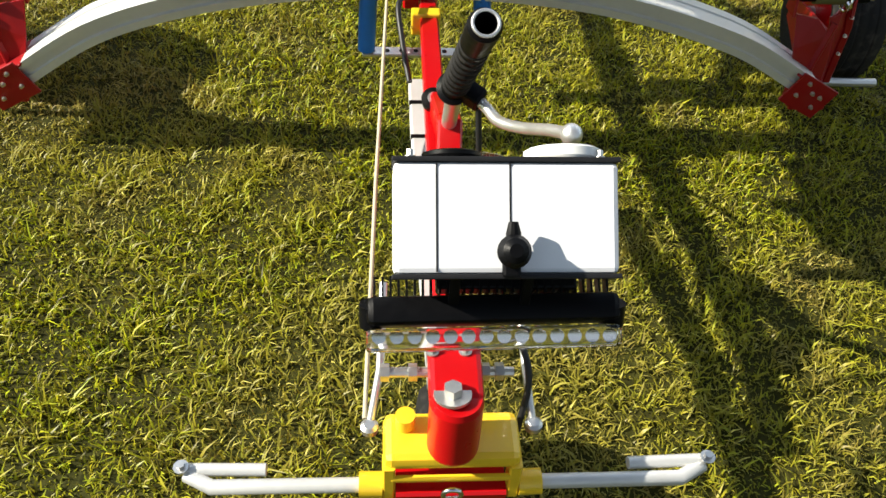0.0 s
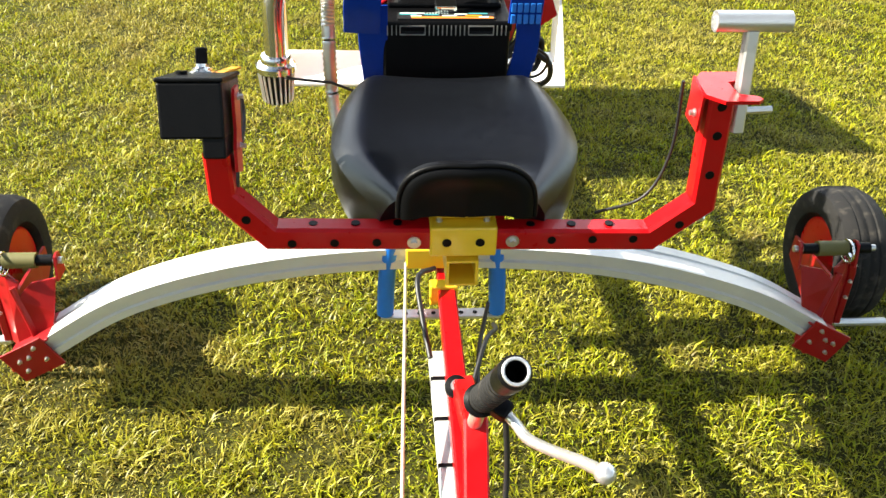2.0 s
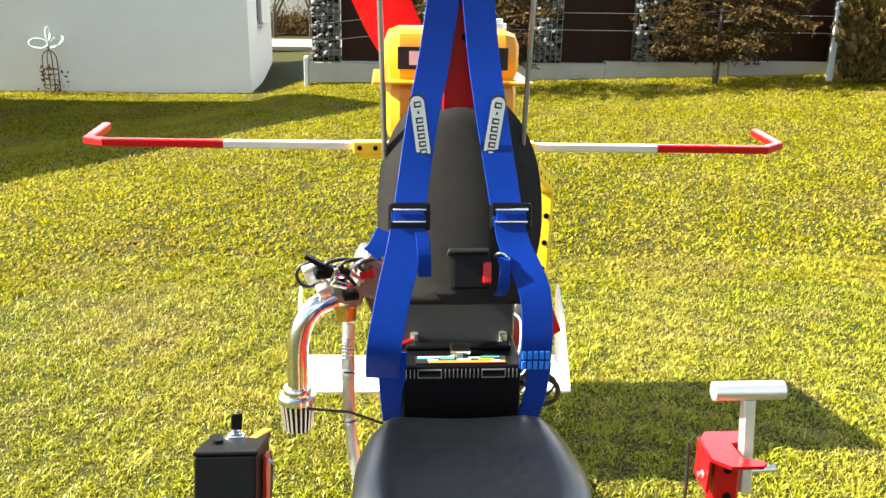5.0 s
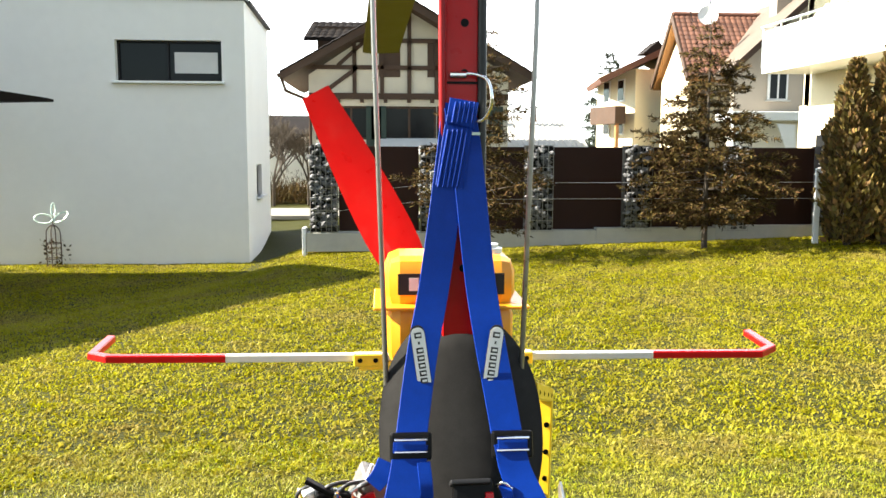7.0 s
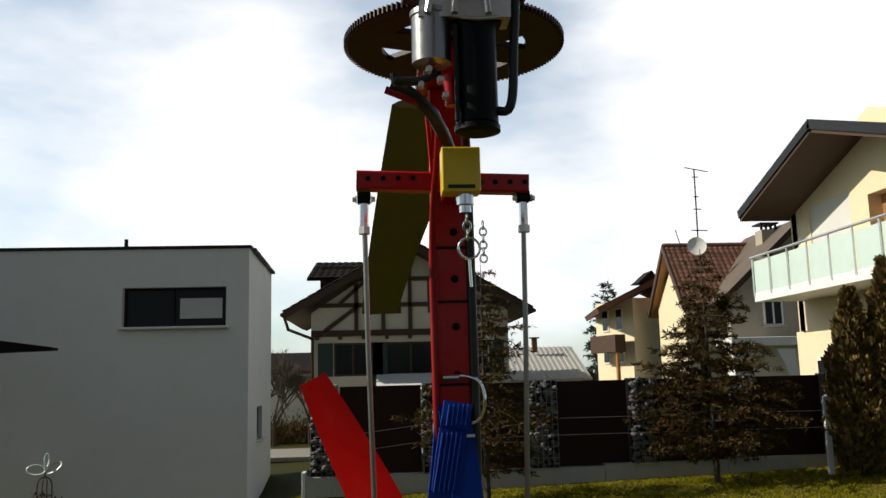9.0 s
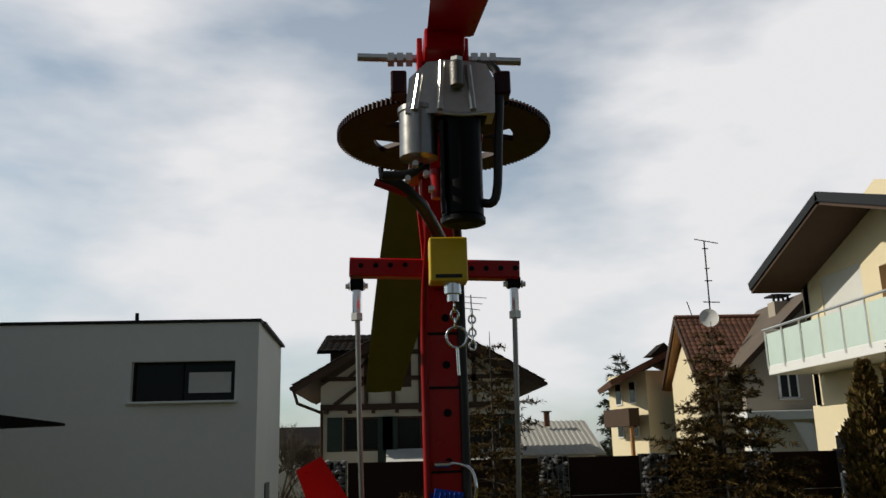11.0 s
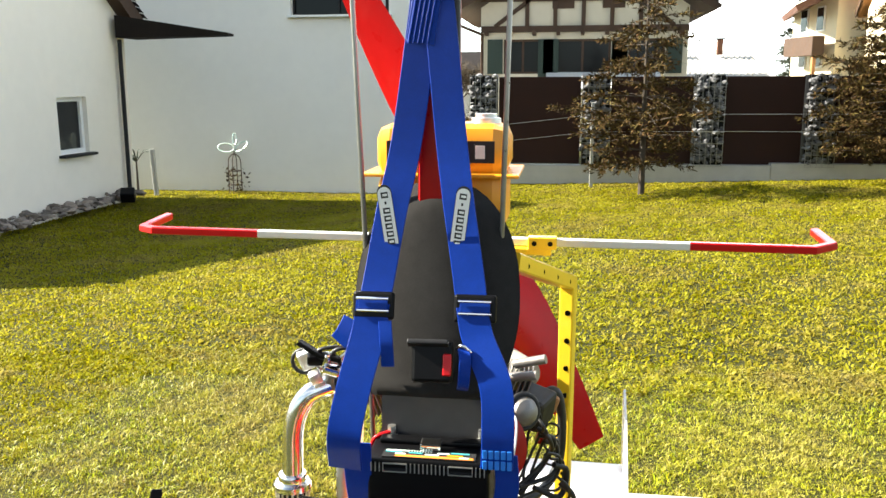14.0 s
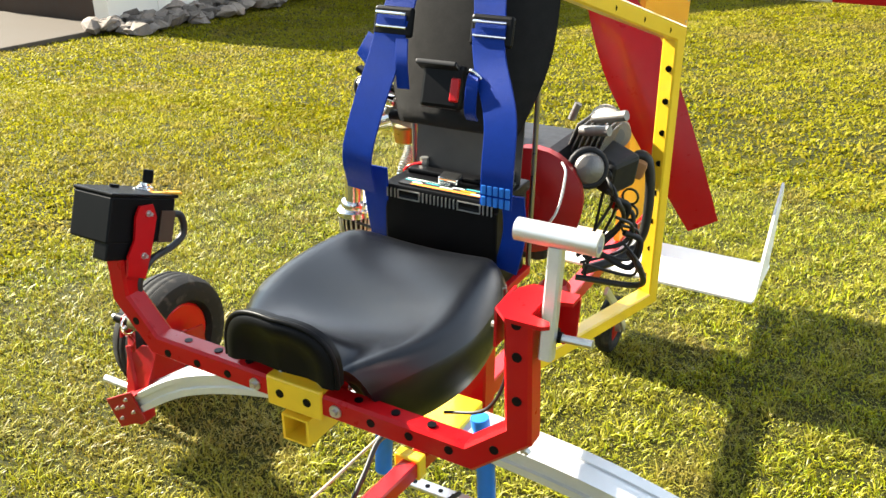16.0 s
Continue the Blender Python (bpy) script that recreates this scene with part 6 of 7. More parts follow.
part("teeter_bolt", cyl((-0.185, 0.335, 3.010), (0.175, 0.335, 3.000), 0.009, seg=10), M_ZINC, hub)
for s in (-1, 1):
    for d in (0.065, 0.085, 0.105):
        part("nut", cyl((s * d, 0.335, 3.005), (s * (d + 0.014), 0.335, 3.005), 0.017, seg=6), M_ZINC, hub)
    part("tower", box((s * 0.05, 0.335, 2.975), (0.012, 0.09, 0.12), None, 0.003), M_RED, hub)


def rotor_blade(root, tip, c0, c1, taper=0.12, droop=0.10):
    bm = bmesh.new()
    root, tip = Vector(root), Vector(tip)
    d = tip - root
    side = Vector((d.y, -d.x, 0)).normalized()
    up = side.cross(d.normalized())
    if up.z < 0:
        up = -up
    prof = [(-0.5, 0.0), (-0.42, 0.05), (-0.25, 0.075), (0.0, 0.06), (0.5, 0.004), (0.5, -0.004), (0.0, -0.03), (-0.25, -0.045), (-0.42, -0.03)]
    rings = []
    for k in range(13):
        f = k / 12
        c = c0 + (c1 - c0) * min(1, f / taper)
        sag = Vector((0, 0, droop * math.sin(f * math.pi)))
        p = root + d * f + sag
        rings.append([bm.verts.new(p + side * u * c + up * w * c) for u, w in prof])
    m = len(prof)
    for a, b in zip(rings, rings[1:]):
        for i in range(m):
            bm.faces.new((a[i], a[(i + 1) % m], b[(i + 1) % m], b[i]))
    bm.faces.new(rings[0])
    bm.faces.new(rings[-1][::-1])
    return bm


rear = part("rotor_blade", rotor_blade((0.005, 0.98, 2.905), (-0.176, 3.45, 2.50), 0.255, 0.20, 1.0, 0.05), M_OLIVE, gyro, "long drooping rotor blade, olive underneath")
part("root_bar", bar([(0.0, 0.43, 3.02), (0.004, 1.02, 2.912)], 0.075, 0.022, 0.004), M_RED, rear, "red steel blade root bar")
part("rotor_blade", rotor_blade((0.014, 0.25, 3.02), (0.17, -2.75, 2.62), 0.10, 0.195, 0.35), M_RED, gyro, "long drooping red rotor blade")

# fuel tank
tank = part("fuel_tank", box((-0.012, 0.73, 1.545), (0.30, 0.22, 0.15), None, 0.03), M_TANK, gyro, "orange-yellow plastic fuel tank with a seam flange")
part("tank_top", box((-0.012, 0.735, 1.665), (0.31, 0.21, 0.125), None, 0.035), M_TANK, tank)
part("flange", box((-0.012, 0.73, 1.612), (0.365, 0.265, 0.008), None, 0.003), M_TANK, tank)
part("filler_cap", lathe([(0.035, 0), (0.035, 0.012), (0.026, 0.014), (0.026, 0.022)], (0.085, 0.72, 1.727), (0, 0, 1), 20), M_ALU, tank)
pl = part("sticker", box((-0.012, 0.625, 1.665), (0.25, 0.003, 0.05), None, 0), M_BLKBAR, tank, "black sticker with white bars")
for k, w in enumerate((0.022, 0.012, 0.02, 0.01, 0.022)):
    part("bar", box((-0.10 + k * 0.045, 0.6225, 1.665), (w, 0.002, 0.03), None, 0), M_WHITE, pl)
part("tank_strap", box((0.0, 0.60, 1.655), (0.10, 0.02, 0.012), None, 0.002), M_BLUE, tank)

# stabiliser bar
stab = part("outrigger_bar", bar([(-0.615, 1.05, 1.388), (0.615, 1.05, 1.381)], 0.025, 0.022, 0.003), M_ANOD, gyro, "aluminium bar with red painted bent ends")
for s in (-1, 1):
    z = 1.385 - s * 0.003
    part("red_end", bar([(s * 0.615, 1.05, z), (s * 0.94, 1.05, z - s * 0.003), (s * 1.0, 1.10, z + 0.0), (s * 1.0, 1.27, z + 0.01)], 0.025, 0.022, 0.003), M_RED, stab, "red painted tube end")
for s in (-1, 1):
    y = part("bar_clamp", box((s * 0.215, 1.03, 1.385), (0.08, 0.04, 0.035), None, 0.003), M_YEL, stab)
    for dx in (-0.022, 0.022):
        hole(y, (s * 0.215 + dx, 1.0095, 1.385), (0, -1, 0), 0.007)
part("bar_mount", bar([(-0.24, 1.03, 1.365), (0.24, 1.03, 1.360)], 0.03, 0.02, 0.003), M_YEL, gyro)


# pusher propeller
def prop_blade(tip, width, flip):
    bm = bmesh.new()
    hubc = Vector((0.0, 1.19, 1.425))
    tip = Vector(tip)
    d = tip - hubc
    side = d.normalized().cross(Vector((0, 1, 0))).normalized()
    rings = []
    for k in range(15):
        f = k / 14
        c = width * (0.45 + 0.75 * math.sin(min(1, f / 0.42) * math.pi / 2) - 0.62 * max(0, (f - 0.42) / 0.58) ** 1.3)
        tw = flip * (0.75 - 0.5 * f)
        a = side * math.cos(tw) + Vector((0, 1, 0)) * math.sin(tw)
        n = d.normalized().cross(a)
        p = hubc + d * f
        t = 0.16 * (1 - 0.7 * f)
        rings.append([bm.verts.new(p + a * c * u + n * c * w * t) for u, w in ((-0.5, 0), (-0.3, 0.5), (0.1, 0.45), (0.5, 0), (0.1, -0.2), (-0.3, -0.3))])
    for p, q in zip(rings, rings[1:]):
        for i in range(6):
            bm.faces.new((p[i], p[(i + 1) % 6], q[(i + 1) % 6], q[i]))
    bm.faces.new(rings[0])
    bm.faces.new(rings[-1][::-1])
    return bm


prop = part("propeller_hub", lathe([(0.05, 0), (0.055, 0.01), (0.055, 0.05), (0.03, 0.06)], (0, 1.16, 1.425), (0, 1, 0), 18), M_ALU, gyro, "pusher propeller hub")
part("blade", prop_blade((-0.362, 1.15, 2.138), 0.15, 1), M_RED, prop, "red wooden propeller blade")
part("blade", prop_blade((0.376, 1.225, 0.714), 0.15, 1), M_RED, prop, "red wooden propeller blade")

# yellow engine guard
guard = part("engine_guard", bar([(0.16, 0.54, 1.432), (0.29, 0.985, 1.285), (0.288, 1.03, 0.56), (0.12, 0.55, 0.54)], 0.040, 0.040, 0.004), M_YEL, gyro, "yellow drilled square-tube guard frame")
for k in range(8):
    f = (k + 0.6) / 8
    hole(guard, Vector((0.2895, 0.9645, 1.25)).lerp(Vector((0.288, 1.0085, 0.6)), f), (0, -1, -0.06), 0.008)
for k in range(4):
    f = (k + 0.6) / 4
    hole(guard, Vector((0.16, 0.54, 1.432)).lerp(Vector((0.29, 0.985, 1.285)), f) + Vector((0.012, -0.018, 0.0)), (0.5, -0.85, 0), 0.008)

# engine
eng = part("engine", box((0.0, 0.80, 0.90), (0.24, 0.26, 0.28), None, 0.03), M_GREY, gyro, "two-stroke engine with finned cylinders")
for k in range(9):
    part("fin", box((-0.215 + k * 0.011, 0.72, 1.075 + 0.004 * k), (0.004, 0.12, 0.17), Euler((0, -0.35, 0)).to_matrix(), 0.002), M_CASE, eng)
for k in range(7):
    part("fin", box((0.11 + k * 0.012, 0.86, 1.03 - 0.003 * k), (0.004, 0.12, 0.12), Euler((0, 0.35, 0)).to_matrix(), 0.002), M_CASE, eng)
part("fan_cover", lathe([(0.03, 0), (0.112, 0.0), (0.128, 0.014), (0.128, 0.050), (0.104, 0.062), (0.06, 0.066), (0.03, 0.060)], (0.060, 0.70, 0.925), (0.25, -0.95, 0.05), 30), M_REDM, eng, "red round fan cover")
part("cover", lathe([(0.037, 0), (0.038, 0.010), (0.032, 0.024), (0.018, 0.033), (0.005, 0.036)], (0.180, 0.745, 1.0), (0.55, -0.80, 0.2), 24), M_CASE, eng, "dull silver round engine cover")
part("cover_rim", tube([Vector((0.180, 0.745, 1.0)) + frame_of((0.55, -0.80, 0.2)) @ Vector((0.043 * math.cos(k * math.pi / 10), 0.043 * math.sin(k * math.pi / 10), 0.004)) for k in range(21)], 0.008, 8), M_GREY, eng)
part("muffler", lathe([(0.02, 0), (0.038, 0.008), (0.042, 0.03), (0.042, 0.15), (0.03, 0.16)], (0.19, 0.93, 1.03), (-0.5, 0.85, 0.0), 20), M_PAVE, eng, "weathered beige muffler drum")
part("cylinder_block", box((0.20, 0.86, 0.97), (0.10, 0.10, 0.09), Euler((0.1, 0.2, -0.4)).to_matrix(), 0.012), M_GREY, eng)
for a, b, r in (((0.14, 0.80, 1.07), (0.215, 0.78, 1.085), 0.013), ((0.15, 0.86, 1.085), (0.235, 0.84, 1.11), 0.013), ((0.12, 0.78, 1.10), (0.135, 0.78, 1.14), 0.009)):
    part("spark_cap", tube([a, b], r, 8), M_CASE, eng)
rngh = random.Random(4)
for k in range(11):
    x0, z0 = 0.19 + 0.009 * k, 1.0 - 0.022 * k
    part("hose", tube([(x0, 0.80 + 0.01 * (k % 3), z0), (x0 + 0.035, 0.80 + rngh.uniform(-0.03, 0.06), z0 - 0.03), (x0 + rngh.uniform(0.0, 0.03), 0.84, z0 - 0.10), (0.17 + rngh.uniform(-0.02, 0.05), 0.80, 0.72 + rngh.uniform(-0.04, 0.06))], rngh.choice((0.004, 0.006, 0.008)), 8, 6), M_CABLE if k % 4 else M_GREY, eng)
for k in range(3):
    part("clip", tube([(0.255 + 0.02 * math.cos(w), 0.87 + 0.01 * k, 0.90 - 0.045 * k + 0.02 * math.sin(w)) for w in [j * math.pi / 6 for j in range(13)]], 0.003, 6), M_CABLE, eng)
part("plug_block", box((0.245, 0.93, 0.955), (0.05, 0.03, 0.05), Euler((0.1, 0.3, 0.2)).to_matrix(), 0.01), M_WOOD, eng)
part("red_valve", box((0.225, 0.86, 0.88), (0.025, 0.03, 0.025), Euler((0.3, 0.3, 0)).to_matrix(), 0.006), M_RED, eng)
part("hose", tube([(0.225, 0.92, 0.945), (0.245, 0.94, 0.985), (0.272, 0.95, 0.965), (0.282, 0.955, 0.86), (0.272, 0.95, 0.76), (0.235, 0.90, 0.715), (0.17, 0.82, 0.70)], 0.013, 10, 6), M_CABLE, eng, "thick black hose")
part("oil_tank", lathe([(0.035, 0), (0.04, 0.01), (0.04, 0.10), (0.03, 0.11)], (0.135, 0.70, 0.60), (0, 0, 1), 18), M_RED, eng)
part("choke_cable", tube([(0.155, 0.64, 1.04), (0.172, 0.62, 1.02), (0.165, 0.60, 0.94), (0.125, 0.60, 0.87)], 0.003, 6, 6), M_WHITE, eng)
# intake with its filter
intake = part("intake_pipe", tube([(-0.29, 0.64, 1.085), (-0.345, 0.62, 1.06), (-0.378, 0.61, 0.99), (-0.385, 0.605, 0.86)], 0.026, 16, 6), M_STEEL, eng, "polished bent intake pipe")
part("filter_collar", lathe([(0.034, 0), (0.036, 0.004), (0.036, 0.02), (0.034, 0.024)], (-0.386, 0.606, 0.86), (0, 0, -1), 20), M_STEEL, intake)
part("filter_cap", lathe([(0.042, 0), (0.047, 0.004), (0.047, 0.018), (0.04, 0.022)], (-0.387, 0.607, 0.84), (0, 0, -1), 22), M_STEEL, intake)
part("air_filter", lathe([(0.041, 0), (0.034, 0.075), (0.03, 0.078)], (-0.388, 0.608, 0.82), (0, 0, -1), 22), M_BLKP, intake, "black pleated air filter")
for k in range(20):
    a = 2 * math.pi * k / 20
    part("pleat", tube([(-0.388 + 0.042 * math.cos(a), 0.608 + 0.042 * math.sin(a), 0.818), (-0.388 + 0.035 * math.cos(a), 0.608 + 0.035 * math.sin(a), 0.746)], 0.0028, 5), M_ZINC, intake)
carb = part("carburettor", box((-0.265, 0.66, 1.10), (0.09, 0.07, 0.06), Euler((0.2, 0.3, 0.4)).to_matrix(), 0.012), M_CASE, eng, "carburettor with fuel lines")
part("float_bowl", lathe([(0.026, 0), (0.03, 0.005), (0.026, 0.04), (0.01, 0.045)], (-0.265, 0.66, 1.06), (0, 0, -1), 16), M_GOLD, carb)
for k in range(6):
    a = k * 0.5
    part("fuel_line", tube([(-0.30 + 0.02 * k, 0.63, 1.12 + 0.01 * (k % 3)), (-0.33 + 0.02 * k, 0.60, 1.17 + 0.012 * (k % 2)), (-0.27 + 0.015 * k, 0.62, 1.19), (-0.2, 0.68 + 0.01 * k, 1.15)], 0.005, 6, 6), M_CABLE if k % 2 else M_ZINC, carb)
for k in range(5):
    part("plug_lead", tube([(-0.235 + 0.010 * k, 0.655 + 0.006 * k, 1.10), (-0.222 + 0.011 * k, 0.645 + 0.006 * k, 1.16), (-0.200 + 0.010 * k, 0.640 + 0.006 * k, 1.225 - 0.006 * (k % 2))], 0.0048, 7, 4), M_ALU if k % 2 else M_WHITE, carb)
for k, (x, y, z, sx, sz) in enumerate(((-0.345, 0.62, 1.155, 0.035, 0.05), (-0.31, 0.60, 1.165, 0.05, 0.028), (-0.275, 0.595, 1.14, 0.045, 0.022), (-0.315, 0.595, 1.12, 0.03, 0.03), (-0.25, 0.60, 1.105, 0.04, 0.018), (-0.285, 0.60, 1.165, 0.022, 0.03))):
    part("fitting", box((x, y, z), (sx, 0.03, sz), Euler((0.2, 0.35 * (k % 3 - 1), 0.3)).to_matrix(), 0.006), (M_ALU, M_BLKP, M_STEEL)[k % 3], carb)
part("throttle_arm", bar([(-0.355, 0.60, 1.205), (-0.30, 0.595, 1.175), (-0.25, 0.60, 1.165)], 0.022, 0.012, 0.002), M_BLKP, carb)
part("red_tag", box((-0.21, 0.61, 1.155), (0.035, 0.012, 0.018), Euler((0, -0.3, 0)).to_matrix(), 0.002), M_RED, carb)
part("loop_hose", tube([(-0.35 + 0.03 * math.cos(k * 0.45), 0.62, 1.15 + 0.03 * math.sin(k * 0.45)) for k in range(13)], 0.005, 6), M_CABLE, carb)
part("cylinder_head", box((-0.20, 0.70, 1.13), (0.09, 0.12, 0.10), Euler((0.1, 0.4, 0.2)).to_matrix(), 0.012), M_CASE, eng)
# flexible exhaust
ex = smooth_line([(-0.26, 0.68, 1.0), (-0.26, 0.63, 0.92), (-0.255, 0.60, 0.75), (-0.23, 0.56, 0.60), (-0.17, 0.55, 0.48)], 14)
bm = bmesh.new()
fine = []
for a, b in zip(ex, ex[1:]):
    fine += [a, a.lerp(b, 0.5)]
f0 = [circle(0.0175 if i % 2 else 0.0145, 12) for i in range(len(fine))]
prev = None
for i, p in enumerate(fine):
    t = (fine[min(i + 1, len(fine) - 1)] - fine[max(i - 1, 0)]).normalized()
    fr = frame_of(t)
    ring = [bm.verts.new(p + fr @ Vector((u, w, 0))) for u, w in f0[i]]
    if prev:
        for k in range(12):
            bm.faces.new((prev[k], prev[(k + 1) % 12], ring[(k + 1) % 12], ring[k]))
    prev = ring
part("flexible_pipe", bm, M_ZINC, eng, "ribbed flexible steel pipe", 60)
part("pipe_strap", tube([(-0.37, 0.575, 0.815), (-0.255, 0.580, 0.800), (-0.17, 0.59, 0.760)], 0.0035, 6), M_CABLE, eng)

# tail
rud = part("rudder", poly([(0, 1.66, 0.42), (0, 2.30, 0.42), (0, 2.33, 1.19), (0, 1.70, 1.29)], 0.02, (1, 0, 0)), M_TANK, gyro, "orange-yellow riveted sheet rudder", 0)
for k in range(10):
    part("rivet", cyl((0.02, 2.29, 0.46 + k * 0.08), (0.024, 2.29, 0.46 + k * 0.08), 0.006, seg=8), M_ZINC, rud)
part("tail_boom", bar([(0, 0.53, 0.42), (0, 2.25, 0.37)], 0.05, 0.05, 0.004), M_RED, gyro, "red square tail boom")
tp = part("tailplane", box((0.01, 1.63, 0.39), (1.02, 0.31, 0.012), Euler((0, 0.0, -0.02)).to_matrix(), 0.003), M_WHITE, gyro, "white flat tailplane")
for s in (-1, 1):
    x = 0.01 + s * 0.502
    part("fin", poly([(x, 1.48, 0.385), (x, 1.76, 0.385), (x, 1.82, 0.66), (x, 1.79, 0.69), (x, 1.68, 0.62)], 0.008, (s, 0, 0)), M_WHITE, tp, "white upright end fin", 0)


# wheels, axle bow and legs
def wheel(x, y, z, r, w, parent):
    bm = bmesh.new()
    prof = [(0.55, 0.34), (0.62, 0.46), (0.80, 0.50), (0.93, 0.44), (0.99, 0.28), (1.0, 0.20), (0.985, 0.17), (1.0, 0.13), (1.0, 0.05), (0.985, 0.02)]
    prof = prof + [(a, -b) for a, b in prof[::-1]]
    rings = []
    for a, b in prof:
        rings.append([bm.verts.new((x + b * w, y + a * r * math.cos(2 * math.pi * k / 40), z + a * r * math.sin(2 * math.pi * k / 40))) for k in range(40)])
    for p, q in zip(rings, rings[1:] + rings[:1]):
        for k in range(40):
            bm.faces.new((p[k], p[(k + 1) % 40], q[(k + 1) % 40], q[k]))
    tyre = part("wheel", bm, M_RUBBER, parent, "black pneumatic tyre on a red rim", 40)
    part("rim", lathe([(0.03, -w * 0.40), (r * 0.52, -w * 0.36), (r * 0.58, -w * 0.30), (r * 0.58, w * 0.30), (r * 0.52, w * 0.36), (0.03, w * 0.40)], (x, y, z), (1, 0, 0), 28), M_RED, tyre)
    part("hub", cyl((x - w * 0.7, y, z), (x + w * 0.7, y, z), 0.022, seg=16), M_ZINC, tyre)
    return tyre


def bow_mesh():
    bm = bmesh.new()
    pts = smooth_line([(-1.0, 0.345, 0.20), (-0.74, 0.345, 0.358), (-0.40, 0.345, 0.452), (0.0, 0.345, 0.480), (0.40, 0.345, 0.448), (0.76, 0.345, 0.345), (1.0, 0.345, 0.215)], 8)
    h, d, g = 0.028, 0.047, 0.007
    prof = [(-d, -h), (d, -h), (d, h), (d * 0.35, h), (d * 0.32, h - 0.004), (d * 0.1, h - 0.004), (d * 0.06, h), (-d, h), (-d, h * 0.45), (-d + g, h * 0.38), (-d + g, -h * 0.25), (-d, -h * 0.35)]
    bm_sweep(bm, pts, [(u, v) for u, v in prof], ups=(0, 1, 0))
    return bm


bow = part("axle_bow", bow_mesh(), M_ANOD, gyro, "curved aluminium extrusion axle", 30)
for s in (-1, 1):
    leg = part("wheel_bracket", poly([(s * 0.985, 0.318, 0.15), (s * 1.050, 0.330, 0.15), (s * 1.050, 0.350, 0.27), (s * 1.052, 0.378, 0.385), (s * 1.022, 0.372, 0.375), (s * 1.03, 0.356, 0.335), (s * 0.99, 0.366, 0.375), (s * 0.932, 0.372, 0.385), (s * 0.945, 0.345, 0.30)], 0.006, (0, 1, 0)), M_REDM, gyro, "red folded steel wheel bracket", 0)
    part("fold", bar([(s * 0.99, 0.325, 0.165), (s * 1.010, 0.345, 0.26), (s * 1.036, 0.362, 0.365)], 0.016, 0.014, 0.003), M_REDM, leg)
    part("cheek", poly([(s * 1.048, 0.335, 0.14), (s * 1.048, 0.38, 0.30), (s * 1.055, 0.43, 0.31), (s * 1.10, 0.72, 0.24), (s * 1.10, 0.72, 0.17), (s * 1.06, 0.45, 0.12)], 0.008, (s, 0, 0)), M_REDM, leg, smooth=0)
    part("outer_web", poly([(s * 1.022, 0.335, 0.15), (s * 1.125, 0.44, 0.14), (s * 1.128, 0.455, 0.30), (s * 1.10, 0.44, 0.385), (s * 1.03, 0.375, 0.375)], 0.006, (0, 1, 0)), M_REDM, leg, smooth=0)
    part("outer_flange", bar([(s * 1.125, 0.435, 0.14), (s * 1.128, 0.45, 0.30), (s * 1.10, 0.435, 0.39)], 0.022, 0.014, 0.003), M_REDM, leg)
    clampm = Euler((0, s * 0.50, 0)).to_matrix()
    part("clamp_plate", box(Vector((s * 1.005, 0.292, 0.195)), (0.125, 0.006, 0.095), clampm, 0.002), M_REDM, leg, "bolted red clamp plate")
    part("clamp_plate", box(Vector((s * 1.005, 0.345, 0.232)) , (0.115, 0.11, 0.006), clampm, 0.002), M_REDM, leg)
    part("foot", box((s * 1.03, 0.345, 0.155), (0.10, 0.06, 0.05), None, 0.006), M_REDM, leg)
    for x0, x1, r, m in ((0.938, 0.976, 0.014, M_BLKP), (0.976, 1.054, 0.020, M_OLIVE), (1.054, 1.115, 0.015, M_BLKP), (0.915, 0.938, 0.009, M_ZINC), (1.115, 1.13, 0.009, M_ZINC)):
        part("pivot_tube", cyl((s * x0, 0.402, 0.418), (s * x1, 0.402, 0.418), r, seg=16), m, leg, "olive pivot tube" if m is M_OLIVE else "")
    for x in (0.925, 1.075):
        part("lug", poly([(s * x, 0.372, 0.375), (s * x, 0.388, 0.435), (s * x, 0.402, 0.44), (s * x, 0.416, 0.435), (s * x, 0.425, 0.375)], 0.006, (s, 0, 0)), M_REDM, leg, smooth=0)
    part("pivot_ring", tube([(s * 1.055, 0.392 + 0.029 * math.cos(k * 0.3927), 0.415 + 0.029 * math.sin(k * 0.3927)) for k in range(17)], 0.0035, 6), M_STEEL, leg)
    part("ring_pin", cyl((s * 1.055, 0.365, 0.41), (s * 1.055, 0.38, 0.412), 0.008, seg=8), M_STEEL, leg)
    part("foot_bolt", cyl((s * 1.12, 0.44, 0.135), (s * 1.275, 0.445, 0.130), 0.012, seg=10), M_ALU, leg)
    for dx, dz in ((-0.03, 0.03), (0.0, 0.012), (0.03, -0.02), (-0.035, -0.012), (0.028, 0.012)):
        bolt(leg, Vector((s * 1.005, 0.289, 0.195)) + clampm @ Vector((s * dx, 0, dz)), (0, -1, 0), 0.004, 0.006)
    for k in range(3):
        bolt(leg, (s * (1.112 + 0.004 * k), 0.428, 0.345 - 0.055 * k), (0, -1, 0.3), 0.004, 0.005)
    wheel(s * 1.212, 0.68, 0.202, 0.202, 0.15, gyro)
    part("wheel_axle", cyl((s * 1.10, 0.68, 0.202), (s * 1.30, 0.68, 0.202), 0.012, seg=10), M_ZINC, gyro)

